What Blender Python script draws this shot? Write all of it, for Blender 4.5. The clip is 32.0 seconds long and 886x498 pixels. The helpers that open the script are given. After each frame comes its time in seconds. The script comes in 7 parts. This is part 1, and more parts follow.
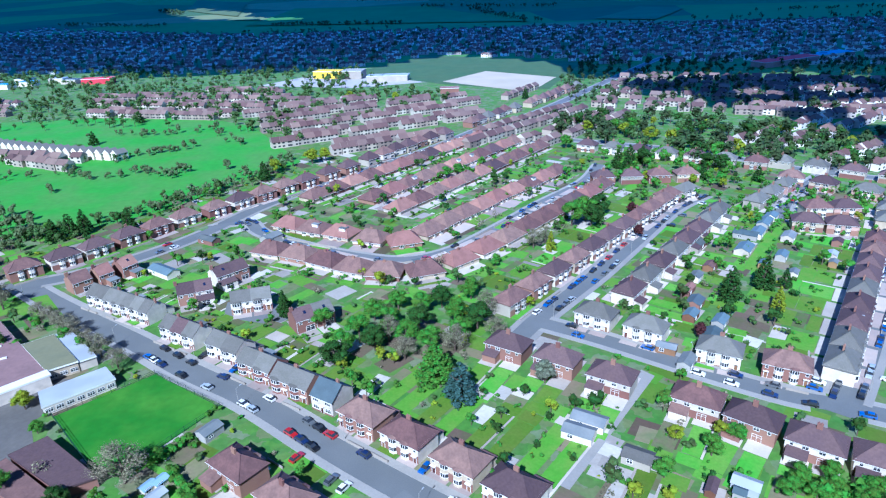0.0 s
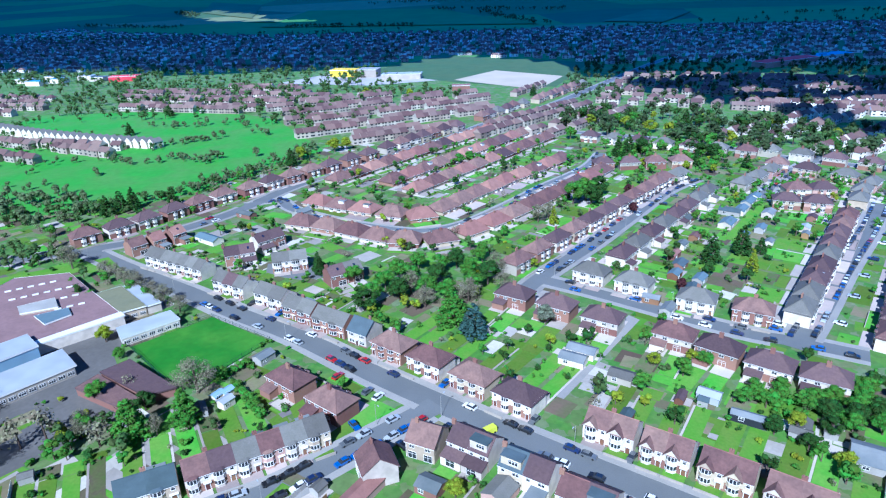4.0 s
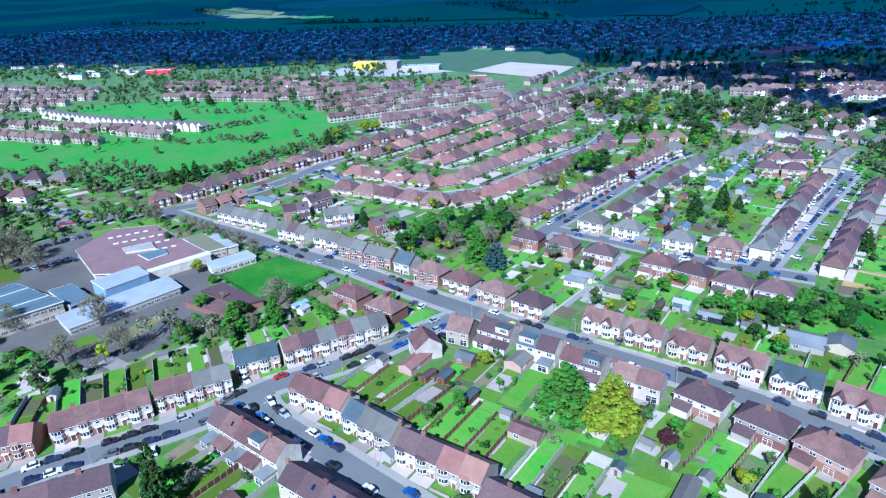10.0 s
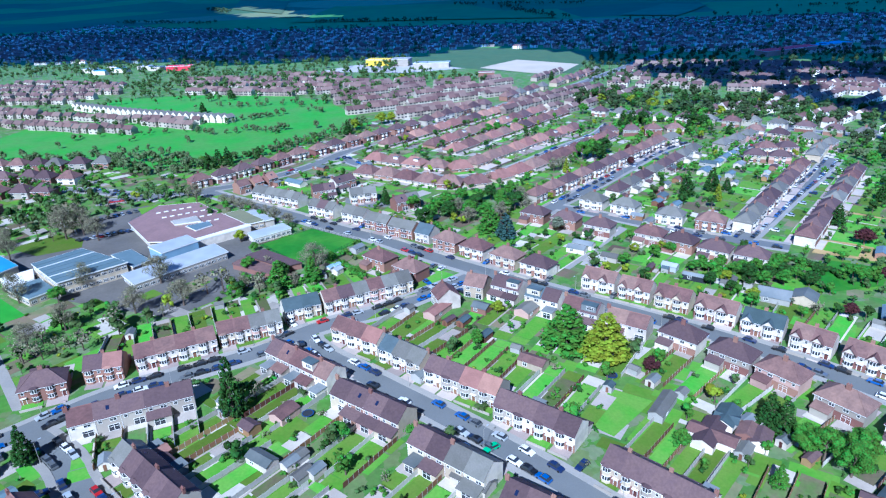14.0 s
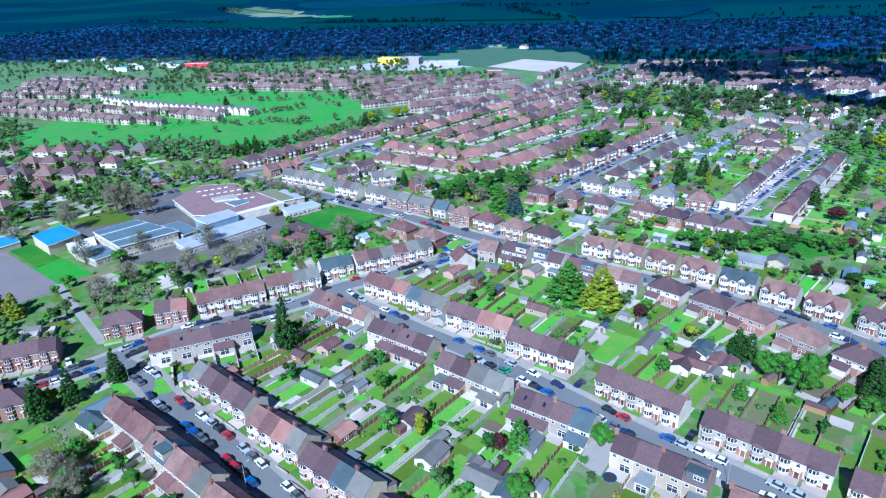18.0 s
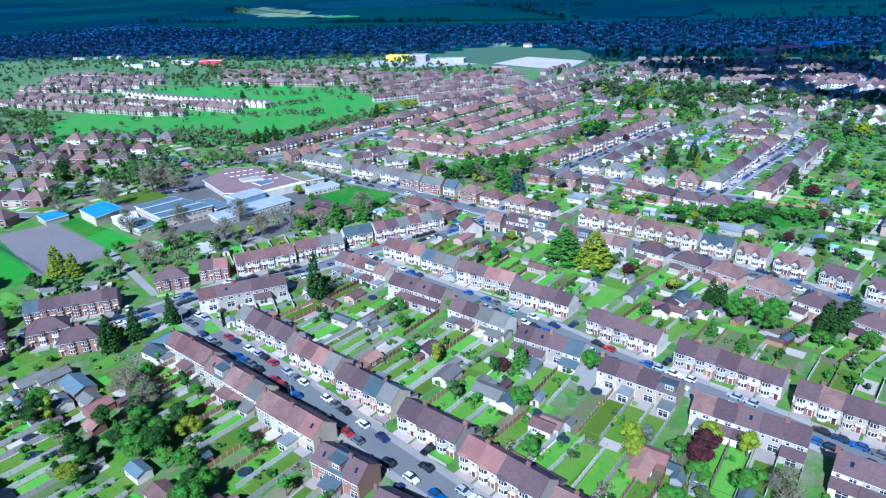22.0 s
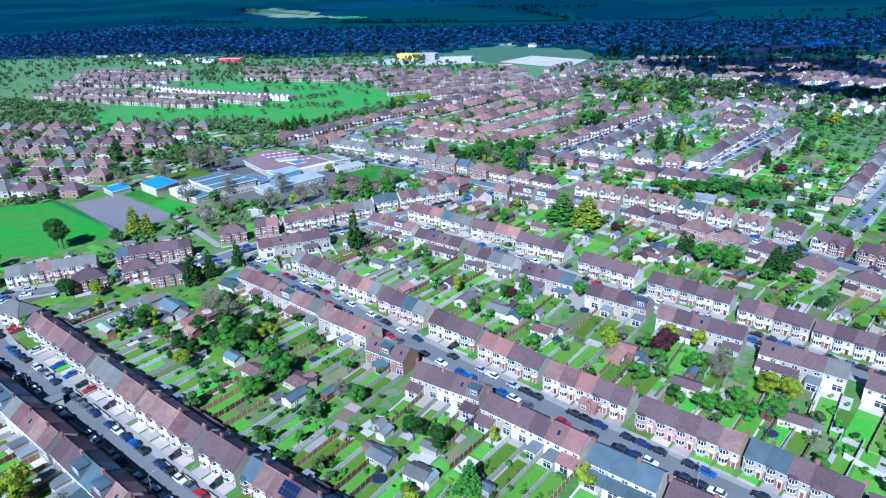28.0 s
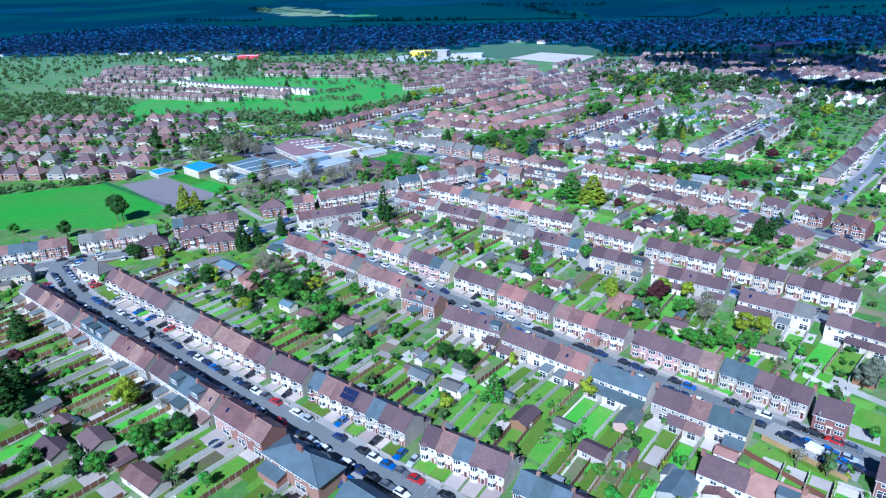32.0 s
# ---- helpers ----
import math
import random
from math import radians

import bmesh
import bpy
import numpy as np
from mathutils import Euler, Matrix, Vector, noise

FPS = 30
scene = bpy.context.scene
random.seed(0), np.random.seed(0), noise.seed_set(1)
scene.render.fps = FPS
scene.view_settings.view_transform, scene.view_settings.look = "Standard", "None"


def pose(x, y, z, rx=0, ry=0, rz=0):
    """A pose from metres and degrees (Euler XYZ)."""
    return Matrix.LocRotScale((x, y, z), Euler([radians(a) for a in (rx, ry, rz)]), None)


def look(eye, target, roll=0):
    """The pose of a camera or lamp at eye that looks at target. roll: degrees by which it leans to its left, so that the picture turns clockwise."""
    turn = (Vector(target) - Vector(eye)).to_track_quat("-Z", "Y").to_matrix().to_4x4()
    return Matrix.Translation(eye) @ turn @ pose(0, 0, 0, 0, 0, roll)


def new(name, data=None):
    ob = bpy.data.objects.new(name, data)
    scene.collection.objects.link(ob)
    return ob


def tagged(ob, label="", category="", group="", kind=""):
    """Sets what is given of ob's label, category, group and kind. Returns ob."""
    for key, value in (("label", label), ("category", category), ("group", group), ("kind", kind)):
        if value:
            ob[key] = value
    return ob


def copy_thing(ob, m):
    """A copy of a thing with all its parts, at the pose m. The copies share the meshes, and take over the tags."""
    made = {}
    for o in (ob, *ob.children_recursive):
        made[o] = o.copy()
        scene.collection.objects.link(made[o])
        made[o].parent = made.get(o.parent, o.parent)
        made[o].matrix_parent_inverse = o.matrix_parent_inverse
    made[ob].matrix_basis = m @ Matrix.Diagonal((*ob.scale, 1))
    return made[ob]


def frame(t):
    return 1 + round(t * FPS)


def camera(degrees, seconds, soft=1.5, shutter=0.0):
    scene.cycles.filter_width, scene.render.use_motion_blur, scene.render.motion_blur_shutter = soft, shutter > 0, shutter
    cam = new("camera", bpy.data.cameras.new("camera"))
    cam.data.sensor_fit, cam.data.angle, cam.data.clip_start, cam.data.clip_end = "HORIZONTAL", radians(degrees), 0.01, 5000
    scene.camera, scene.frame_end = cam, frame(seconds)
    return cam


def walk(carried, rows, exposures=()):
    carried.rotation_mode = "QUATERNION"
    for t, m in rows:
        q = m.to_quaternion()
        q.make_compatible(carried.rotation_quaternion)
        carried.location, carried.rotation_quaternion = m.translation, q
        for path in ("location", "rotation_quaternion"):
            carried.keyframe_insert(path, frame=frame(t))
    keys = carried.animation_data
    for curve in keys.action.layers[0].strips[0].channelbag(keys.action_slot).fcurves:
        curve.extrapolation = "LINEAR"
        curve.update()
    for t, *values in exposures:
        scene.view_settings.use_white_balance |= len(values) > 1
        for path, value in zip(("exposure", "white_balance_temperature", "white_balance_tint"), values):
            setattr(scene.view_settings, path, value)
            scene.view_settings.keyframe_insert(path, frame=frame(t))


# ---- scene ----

import itertools


def aim(x, y, z, yaw, pitch, roll):
    """A camera's pose: heading, tilt and lean in degrees."""
    return Matrix.Translation((x, y, z)) @ pose(0, 0, 0, 0, 0, yaw) @ pose(0, 0, 0, 90 + pitch) @ pose(0, 0, 0, 0, 0, roll)


cam = camera(69.98, 32.0, 1.22)
PATH = [
    (0, aim(-0.00, 0.00, 109.89, 0.253, -22.791, -2.009)),
    (1, aim(-0.61, -9.10, 109.35, 0.409, -22.726, -1.938)),
    (2, aim(-1.34, -17.90, 108.96, 0.594, -22.683, -1.930)),
    (3, aim(-2.23, -26.63, 108.89, 0.832, -22.590, -1.910)),
    (4, aim(-3.14, -35.67, 109.10, 1.033, -22.510, -1.882)),
    (5, aim(-4.10, -44.69, 109.42, 1.245, -22.487, -1.934)),
    (6, aim(-5.14, -53.52, 109.68, 1.453, -22.539, -2.033)),
    (7, aim(-6.14, -62.56, 109.76, 1.684, -22.619, -2.125)),
    (8, aim(-7.14, -71.50, 109.74, 1.904, -22.629, -2.218)),
    (9, aim(-8.12, -80.64, 109.74, 2.098, -22.688, -2.316)),
    (10, aim(-9.04, -89.63, 109.84, 2.291, -22.791, -2.387)),
    (11, aim(-10.01, -98.58, 110.10, 2.467, -22.860, -2.401)),
    (12, aim(-11.04, -107.41, 110.48, 2.596, -22.812, -2.356)),
    (13, aim(-12.10, -116.00, 110.72, 2.699, -22.793, -2.313)),
    (14, aim(-13.14, -124.46, 110.76, 2.793, -22.807, -2.260)),
    (15, aim(-14.17, -132.96, 110.80, 2.876, -22.821, -2.180)),
    (16, aim(-15.20, -141.61, 110.87, 2.941, -22.777, -2.073)),
    (17, aim(-16.25, -150.70, 110.92, 3.047, -22.721, -1.947)),
    (18, aim(-17.34, -160.31, 110.91, 3.210, -22.667, -1.944)),
    (19, aim(-18.31, -169.27, 110.75, 3.377, -22.578, -1.983)),
    (20, aim(-18.99, -177.32, 110.28, 3.489, -22.556, -1.947)),
    (21, aim(-19.19, -185.47, 109.67, 3.517, -22.602, -1.911)),
    (22, aim(-19.01, -193.48, 109.19, 3.561, -22.577, -1.910)),
    (23, aim(-18.77, -201.66, 108.99, 3.598, -22.585, -1.904)),
    (24, aim(-18.82, -210.07, 109.13, 3.650, -22.556, -1.901)),
    (25, aim(-19.28, -218.64, 109.46, 3.699, -22.511, -1.881)),
    (26, aim(-20.19, -227.45, 109.75, 3.775, -22.495, -1.849)),
    (27, aim(-21.34, -236.66, 109.97, 3.835, -22.471, -1.797)),
    (28, aim(-22.55, -246.13, 110.16, 3.920, -22.442, -1.759)),
    (29, aim(-23.75, -255.24, 110.38, 4.050, -22.433, -1.739)),
    (30, aim(-24.89, -264.24, 110.66, 4.246, -22.472, -1.823)),
    (31, aim(-25.96, -273.42, 110.91, 4.459, -22.507, -1.885)),
    (32, aim(-26.94, -282.81, 111.05, 4.638, -22.551, -1.916)),
]
walk(cam, PATH, exposures=[(0, 0.76, 4660, 10), (32, 0.74, 4570, 10)])

# ---- daylight ----
SUN_EL, SUN_FROM = radians(41), Vector((-0.27, -0.96, 0)).normalized()
world = bpy.data.worlds.new("sky")
scene.world = world
world.use_nodes = True
sky = world.node_tree.nodes.new("ShaderNodeTexSky")
sky.sky_type, sky.sun_disc = "NISHITA", False
sky.altitude, sky.dust_density, sky.air_density = 1500, 0.1, 0.25
sky.sun_elevation, sky.sun_rotation = SUN_EL, math.atan2(SUN_FROM.x, SUN_FROM.y)
background = world.node_tree.nodes["Background"]
background.inputs["Strength"].default_value = 0.05
world.node_tree.links.new(sky.outputs[0], background.inputs["Color"])
sun_data = bpy.data.lights.new("sun", "SUN")
sun_data.energy, sun_data.angle, sun_data.color = 5.0, radians(0.6), (1.0, 0.95, 0.88)
sun = new("sun", sun_data)
sun.matrix_world = look(SUN_FROM * math.cos(SUN_EL) * 300 + Vector((0, 0, math.sin(SUN_EL) * 300)), (0, 0, 0))

rnd = random.Random(7)

# ---- materials ----


def material(name, color, rough=0.8, spread=0.15, grain=1.5, stain=0.12, second=None, amount=0.5, bump=0.2, metal=0.0, island=False, coarse=0.15):
    """A procedural surface: base colour, a second tone in patches, fine grain, and a tint of its own for each object."""
    m = bpy.data.materials.new(name)
    m.use_nodes = True
    nodes, links = m.node_tree.nodes, m.node_tree.links
    shader = nodes["Principled BSDF"]
    place = nodes.new("ShaderNodeTexCoord" if not island else "ShaderNodeNewGeometry")
    where = place.outputs["Object"] if not island else place.outputs["Position"]
    big, fine = nodes.new("ShaderNodeTexNoise"), nodes.new("ShaderNodeTexNoise")
    big.inputs["Scale"].default_value, big.inputs["Detail"].default_value = coarse, 4
    fine.inputs["Scale"].default_value, fine.inputs["Detail"].default_value = grain, 3
    if island:
        chance = place.outputs["Random Per Island"]
    else:
        info = nodes.new("ShaderNodeObjectInfo")
        chance = info.outputs["Random"]
        shift = nodes.new("ShaderNodeVectorMath")
        shift.operation = "MULTIPLY_ADD"
        links.new(chance, shift.inputs[0])
        shift.inputs[1].default_value = (37, 53, 11)
        links.new(where, shift.inputs[2])
        where = shift.outputs[0]
    links.new(where, big.inputs["Vector"])
    links.new(where, fine.inputs["Vector"])
    ramp = nodes.new("ShaderNodeMapRange")
    ramp.inputs["From Min"].default_value, ramp.inputs["From Max"].default_value = 0.38, 0.62
    ramp.inputs["To Max"].default_value = amount
    links.new(big.outputs[0], ramp.inputs[0])
    mix = nodes.new("ShaderNodeMix")
    mix.data_type = "RGBA"
    mix.inputs[6].default_value = (*color, 1)
    mix.inputs[7].default_value = (*(second or [c * 0.7 for c in color]), 1)
    links.new(ramp.outputs[0], mix.inputs[0])
    tone = nodes.new("ShaderNodeHueSaturation")
    links.new(mix.outputs[2], tone.inputs["Color"])
    value = nodes.new("ShaderNodeMath")
    value.operation = "MULTIPLY_ADD"
    links.new(fine.outputs[0], value.inputs[0])
    value.inputs[1].default_value, value.inputs[2].default_value = 2 * stain, 1 - stain
    own = nodes.new("ShaderNodeMapRange")
    own.inputs["To Min"].default_value, own.inputs["To Max"].default_value = 1 - spread, 1 + spread
    links.new(chance, own.inputs[0])
    both = nodes.new("ShaderNodeMath")
    both.operation = "MULTIPLY"
    links.new(value.outputs[0], both.inputs[0])
    links.new(own.outputs[0], both.inputs[1])
    links.new(both.outputs[0], tone.inputs["Value"])
    hue = nodes.new("ShaderNodeMapRange")
    hue.inputs["To Min"].default_value, hue.inputs["To Max"].default_value = 0.5 - spread * 0.06, 0.5 + spread * 0.06
    links.new(chance, hue.inputs[0])
    links.new(hue.outputs[0], tone.inputs["Hue"])
    links.new(tone.outputs[0], shader.inputs["Base Color"])
    shader.inputs["Roughness"].default_value, shader.inputs["Metallic"].default_value = rough, metal
    shader.inputs["Specular IOR Level"].default_value = 0.15 if rough > 0.6 else 0.4
    if bump:
        relief = nodes.new("ShaderNodeBump")
        relief.inputs["Strength"].default_value, relief.inputs["Distance"].default_value = bump, 0.08
        links.new(fine.outputs[0], relief.inputs["Height"])
        links.new(relief.outputs[0], shader.inputs["Normal"])
    return m


M = {}
for key, args in dict(
    white=dict(color=(0.65, 0.585, 0.5), spread=0.2, stain=0.14, grain=0.8, second=(0.48, 0.43, 0.37), amount=0.8, coarse=0.3),
    cream=dict(color=(0.5, 0.42, 0.31), spread=0.2, stain=0.14, grain=0.8, coarse=0.3),
    pebble=dict(color=(0.38, 0.34, 0.29), spread=0.12, grain=6),
    brick=dict(color=(0.25, 0.135, 0.105), spread=0.25, grain=5, second=(0.2, 0.105, 0.085)),
    pink=dict(color=(0.46, 0.3, 0.26), spread=0.15),
    roof_brown=dict(color=(0.19, 0.112, 0.1), spread=0.3, grain=1.6, stain=0.3, second=(0.13, 0.08, 0.076), amount=0.7, bump=0.4, coarse=0.35),
    roof_plum=dict(color=(0.1, 0.066, 0.073), spread=0.3, grain=1.6, stain=0.3, second=(0.115, 0.075, 0.076), amount=0.6, bump=0.4, coarse=0.35),
    roof_red=dict(color=(0.29, 0.155, 0.13), spread=0.2, grain=2.5, stain=0.15, bump=0.4, coarse=0.35),
    roof_grey=dict(color=(0.15, 0.145, 0.135), spread=0.25, grain=2.5, stain=0.2, second=(0.115, 0.115, 0.1), bump=0.4, coarse=0.35),
    roof_slate=dict(color=(0.075, 0.105, 0.12), spread=0.3, rough=0.8, grain=2.5, stain=0.1, bump=0.3, coarse=0.35),
    school_red=dict(color=(0.25, 0.16, 0.16), spread=0.1, rough=0.8, grain=0.8, stain=0.2, second=(0.19, 0.125, 0.125), coarse=0.15),
    moss_felt=dict(color=(0.2, 0.2, 0.12), spread=0.05, grain=0.8, stain=0.12, second=(0.16, 0.17, 0.11)),
    felt=dict(color=(0.13, 0.15, 0.16), spread=0.4, rough=0.85, second=(0.22, 0.23, 0.23)),
    trim=dict(color=(0.8, 0.8, 0.78), spread=0.05, stain=0.03, rough=0.4, bump=0),
    door=dict(color=(0.16, 0.07, 0.05), spread=0.6, rough=0.4, bump=0),
    tarmac=dict(color=(0.115, 0.11, 0.105), spread=0.05, grain=0.8, stain=0.2, second=(0.17, 0.16, 0.15), coarse=0.06),
    asphalt=dict(color=(0.16, 0.168, 0.172), spread=0.05, grain=3, stain=0.14, second=(0.125, 0.133, 0.138), coarse=0.08),
    paving=dict(color=(0.3, 0.285, 0.265), spread=0.08, grain=2, stain=0.14, second=(0.24, 0.235, 0.225)),
    school_slate=dict(color=(0.13, 0.185, 0.22), spread=0.1, rough=0.7, grain=0.6, stain=0.15, second=(0.1, 0.15, 0.18), coarse=0.1),
    court=dict(color=(0.2, 0.18, 0.18), spread=0.02, grain=0.5, stain=0.14, second=(0.155, 0.145, 0.15), coarse=0.05),
    patio=dict(color=(0.46, 0.41, 0.36), spread=0.3, grain=2, stain=0.12),
    drive=dict(color=(0.43, 0.345, 0.31), spread=0.3, grain=2.5, stain=0.14, second=(0.3, 0.28, 0.26)),
    lawn=dict(color=(0.1, 0.245, 0.02), spread=0.45, grain=1.2, stain=0.2, second=(0.17, 0.235, 0.045), bump=0.5),
    pitch=dict(color=(0.035, 0.16, 0.012), spread=0.05, grain=0.4, stain=0.25, second=(0.075, 0.21, 0.02), amount=0.8, bump=0.5, coarse=0.07),
    park_meadow=dict(color=(0.062, 0.29, 0.03), spread=0.05, grain=0.3, stain=0.22, second=(0.1, 0.25, 0.05), amount=0.8, bump=0.5, coarse=0.03),
    meadow=dict(color=(0.05, 0.26, 0.02), spread=0.1, grain=0.25, stain=0.25, second=(0.085, 0.21, 0.035), amount=0.6, bump=0.5, coarse=0.02),
    rough_grass=dict(color=(0.06, 0.17, 0.025), spread=0.2, grain=0.6, stain=0.3, second=(0.12, 0.15, 0.06), amount=0.7, bump=0.6, coarse=0.12),
    soil=dict(color=(0.15, 0.13, 0.08), spread=0.3, grain=1.2, stain=0.25, second=(0.08, 0.17, 0.03), amount=0.8),
    field=dict(color=(0.065, 0.12, 0.05), spread=0.1, grain=0.08, stain=0.2, second=(0.085, 0.12, 0.05), coarse=0.02),
    down_green=dict(color=(0.07, 0.2, 0.05), spread=0.1, grain=0.03, stain=0.15, bump=0, coarse=0.01),
    down_tan=dict(color=(0.15, 0.2, 0.08), spread=0.1, grain=0.03, stain=0.2, bump=0, coarse=0.01),
    down_olive=dict(color=(0.11, 0.15, 0.065), spread=0.1, grain=0.03, stain=0.15, bump=0, coarse=0.01),
    sand=dict(color=(0.46, 0.38, 0.27), spread=0.05, grain=0.05, stain=0.1, second=(0.36, 0.31, 0.22), coarse=0.02),
    tan_gravel=dict(color=(0.4, 0.27, 0.12), spread=0.1, grain=0.6, stain=0.2, second=(0.26, 0.19, 0.07), amount=0.8, coarse=0.1),
    fence_wood=dict(color=(0.23, 0.125, 0.07), spread=0.5, grain=4),
    fence_grey=dict(color=(0.52, 0.5, 0.46), spread=0.25, grain=3),
    hedge=dict(color=(0.05, 0.15, 0.03), spread=0.3, stain=0.25, bump=0),
    bark=dict(color=(0.12, 0.09, 0.07), spread=0.2, grain=5),
    tyre=dict(color=(0.02, 0.02, 0.02), spread=0.1, bump=0),
    sheet_metal=dict(color=(0.4, 0.43, 0.47), spread=0.05, rough=0.45, grain=0.6, stain=0.05, bump=0.05),
    sheet_blue=dict(color=(0.06, 0.27, 0.45), spread=0.05, rough=0.5, grain=0.6, stain=0.06, bump=0.05),
    pale_blue=dict(color=(0.28, 0.42, 0.55), spread=0.05, rough=0.5, grain=0.6, stain=0.06, bump=0.05),
    concrete=dict(color=(0.36, 0.35, 0.33), spread=0.1, grain=2),
    yellow_panel=dict(color=(0.75, 0.52, 0.05), spread=0.05, bump=0.05),
    red_panel=dict(color=(0.6, 0.06, 0.08), spread=0.05, bump=0.05),
    blue_cloth=dict(color=(0.015, 0.06, 0.2), spread=0.2, bump=0.05),
    mesh_green=dict(color=(0.02, 0.06, 0.04), spread=0.1, bump=0),
    black_mesh=dict(color=(0.03, 0.035, 0.045), spread=0.2, bump=0.05),
).items():
    M[key] = material(key, **args)
for key, color, second in (("plot_lawn", (0.095, 0.235, 0.02), (0.16, 0.22, 0.04)), ("plot_soil", (0.17, 0.13, 0.09), (0.09, 0.14, 0.04)), ("plot_stone", (0.4, 0.37, 0.33), (0.3, 0.28, 0.25))):
    M[key] = material(key, color, spread=0.4, second=second, island=True, coarse=0.12, grain=1.0, bump=0.2, stain=0.18)
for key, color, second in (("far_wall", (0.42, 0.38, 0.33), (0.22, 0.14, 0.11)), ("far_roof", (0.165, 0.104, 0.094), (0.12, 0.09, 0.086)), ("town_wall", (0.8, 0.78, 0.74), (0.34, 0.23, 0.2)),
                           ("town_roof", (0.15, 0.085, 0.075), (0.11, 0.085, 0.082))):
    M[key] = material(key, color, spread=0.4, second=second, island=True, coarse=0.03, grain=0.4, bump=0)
for key, color, second in (("leaf_green", (0.085, 0.24, 0.03), (0.13, 0.25, 0.03)), ("leaf_dark", (0.038, 0.1, 0.02), (0.06, 0.12, 0.02)), ("leaf_lime", (0.28, 0.33, 0.02), (0.2, 0.29, 0.02)),
                           ("leaf_blue", (0.06, 0.125, 0.115), (0.05, 0.1, 0.08)), ("leaf_copper", (0.09, 0.03, 0.035), (0.06, 0.025, 0.03)), ("leaf_pale", (0.2, 0.22, 0.16), (0.14, 0.17, 0.1)),
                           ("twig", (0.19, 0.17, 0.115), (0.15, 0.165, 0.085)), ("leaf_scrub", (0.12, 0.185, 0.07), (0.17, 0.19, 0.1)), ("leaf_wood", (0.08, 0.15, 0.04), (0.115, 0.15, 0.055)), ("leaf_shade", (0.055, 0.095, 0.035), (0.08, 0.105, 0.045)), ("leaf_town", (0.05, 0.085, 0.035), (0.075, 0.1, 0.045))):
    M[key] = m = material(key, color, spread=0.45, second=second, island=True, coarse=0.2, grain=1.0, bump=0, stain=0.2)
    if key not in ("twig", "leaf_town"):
        _n, _l = m.node_tree.nodes, m.node_tree.links
        _thin, _blend = _n.new("ShaderNodeBsdfTranslucent"), _n.new("ShaderNodeMixShader")
        _blend.inputs[0].default_value = 0.35
        _l.new(next(n for n in _n if n.type == "HUE_SAT").outputs[0], _thin.inputs["Color"])
        _l.new(_n["Principled BSDF"].outputs[0], _blend.inputs[1])
        _l.new(_thin.outputs[0], _blend.inputs[2])
        _l.new(_blend.outputs[0], _n["Material Output"].inputs["Surface"])


def glassy(name, color, rough, metal=0.0, coat=0.0):
    m = bpy.data.materials.new(name)
    m.use_nodes = True
    s = m.node_tree.nodes["Principled BSDF"]
    s.inputs["Base Color"].default_value = (*color, 1)
    s.inputs["Roughness"].default_value, s.inputs["Metallic"].default_value, s.inputs["Coat Weight"].default_value = rough, metal, coat
    return m


M["glass"] = glassy("window_glass", (0.03, 0.035, 0.045), 0.08)
M["panel"] = glassy("solar_cell", (0.012, 0.02, 0.06), 0.12)
CAR_PAINT = {name: glassy(name + "_paint", c, 0.3, 0.1, 1.0) for name, c in dict(black=(0.012, 0.013, 0.016), navy=(0.015, 0.03, 0.1), silver=(0.42, 0.45, 0.48), white=(0.78, 0.78, 0.78), red=(0.4, 0.015, 0.02),
                                                                                blue=(0.02, 0.1, 0.35), grey=(0.12, 0.13, 0.14), green=(0.05, 0.45, 0.2), yellow=(0.7, 0.75, 0.05)).items()}

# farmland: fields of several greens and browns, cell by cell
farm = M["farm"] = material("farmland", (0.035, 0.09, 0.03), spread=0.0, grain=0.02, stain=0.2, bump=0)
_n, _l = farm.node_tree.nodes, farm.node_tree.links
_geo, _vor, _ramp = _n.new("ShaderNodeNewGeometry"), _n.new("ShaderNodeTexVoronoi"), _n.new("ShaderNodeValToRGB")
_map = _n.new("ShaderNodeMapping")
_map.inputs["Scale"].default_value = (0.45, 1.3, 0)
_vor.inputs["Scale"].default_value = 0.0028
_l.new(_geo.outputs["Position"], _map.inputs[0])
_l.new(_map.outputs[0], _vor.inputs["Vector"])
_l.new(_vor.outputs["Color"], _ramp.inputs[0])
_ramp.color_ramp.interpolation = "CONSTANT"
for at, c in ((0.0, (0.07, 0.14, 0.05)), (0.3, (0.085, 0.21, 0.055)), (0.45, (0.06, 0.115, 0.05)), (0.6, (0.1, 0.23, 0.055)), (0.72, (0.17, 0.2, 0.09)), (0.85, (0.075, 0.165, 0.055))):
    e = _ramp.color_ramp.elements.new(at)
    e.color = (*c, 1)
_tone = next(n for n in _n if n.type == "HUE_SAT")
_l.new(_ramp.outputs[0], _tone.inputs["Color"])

# garden land: small plots of grass, bed, gravel and rough ground
plots = M["rough_grass"]
_n, _l = plots.node_tree.nodes, plots.node_tree.links
_geo, _vor, _ramp = _n.new("ShaderNodeNewGeometry"), _n.new("ShaderNodeTexVoronoi"), _n.new("ShaderNodeValToRGB")
_vor.inputs["Scale"].default_value = 0.24
_warp, _add = _n.new("ShaderNodeTexNoise"), _n.new("ShaderNodeVectorMath")
_warp.inputs["Scale"].default_value = 0.3
_add.operation = "MULTIPLY_ADD"
_add.inputs[1].default_value = (5, 5, 0)
_l.new(_geo.outputs["Position"], _warp.inputs["Vector"])
_l.new(_warp.outputs["Color"], _add.inputs[0])
_l.new(_geo.outputs["Position"], _add.inputs[2])
_l.new(_add.outputs[0], _vor.inputs["Vector"])
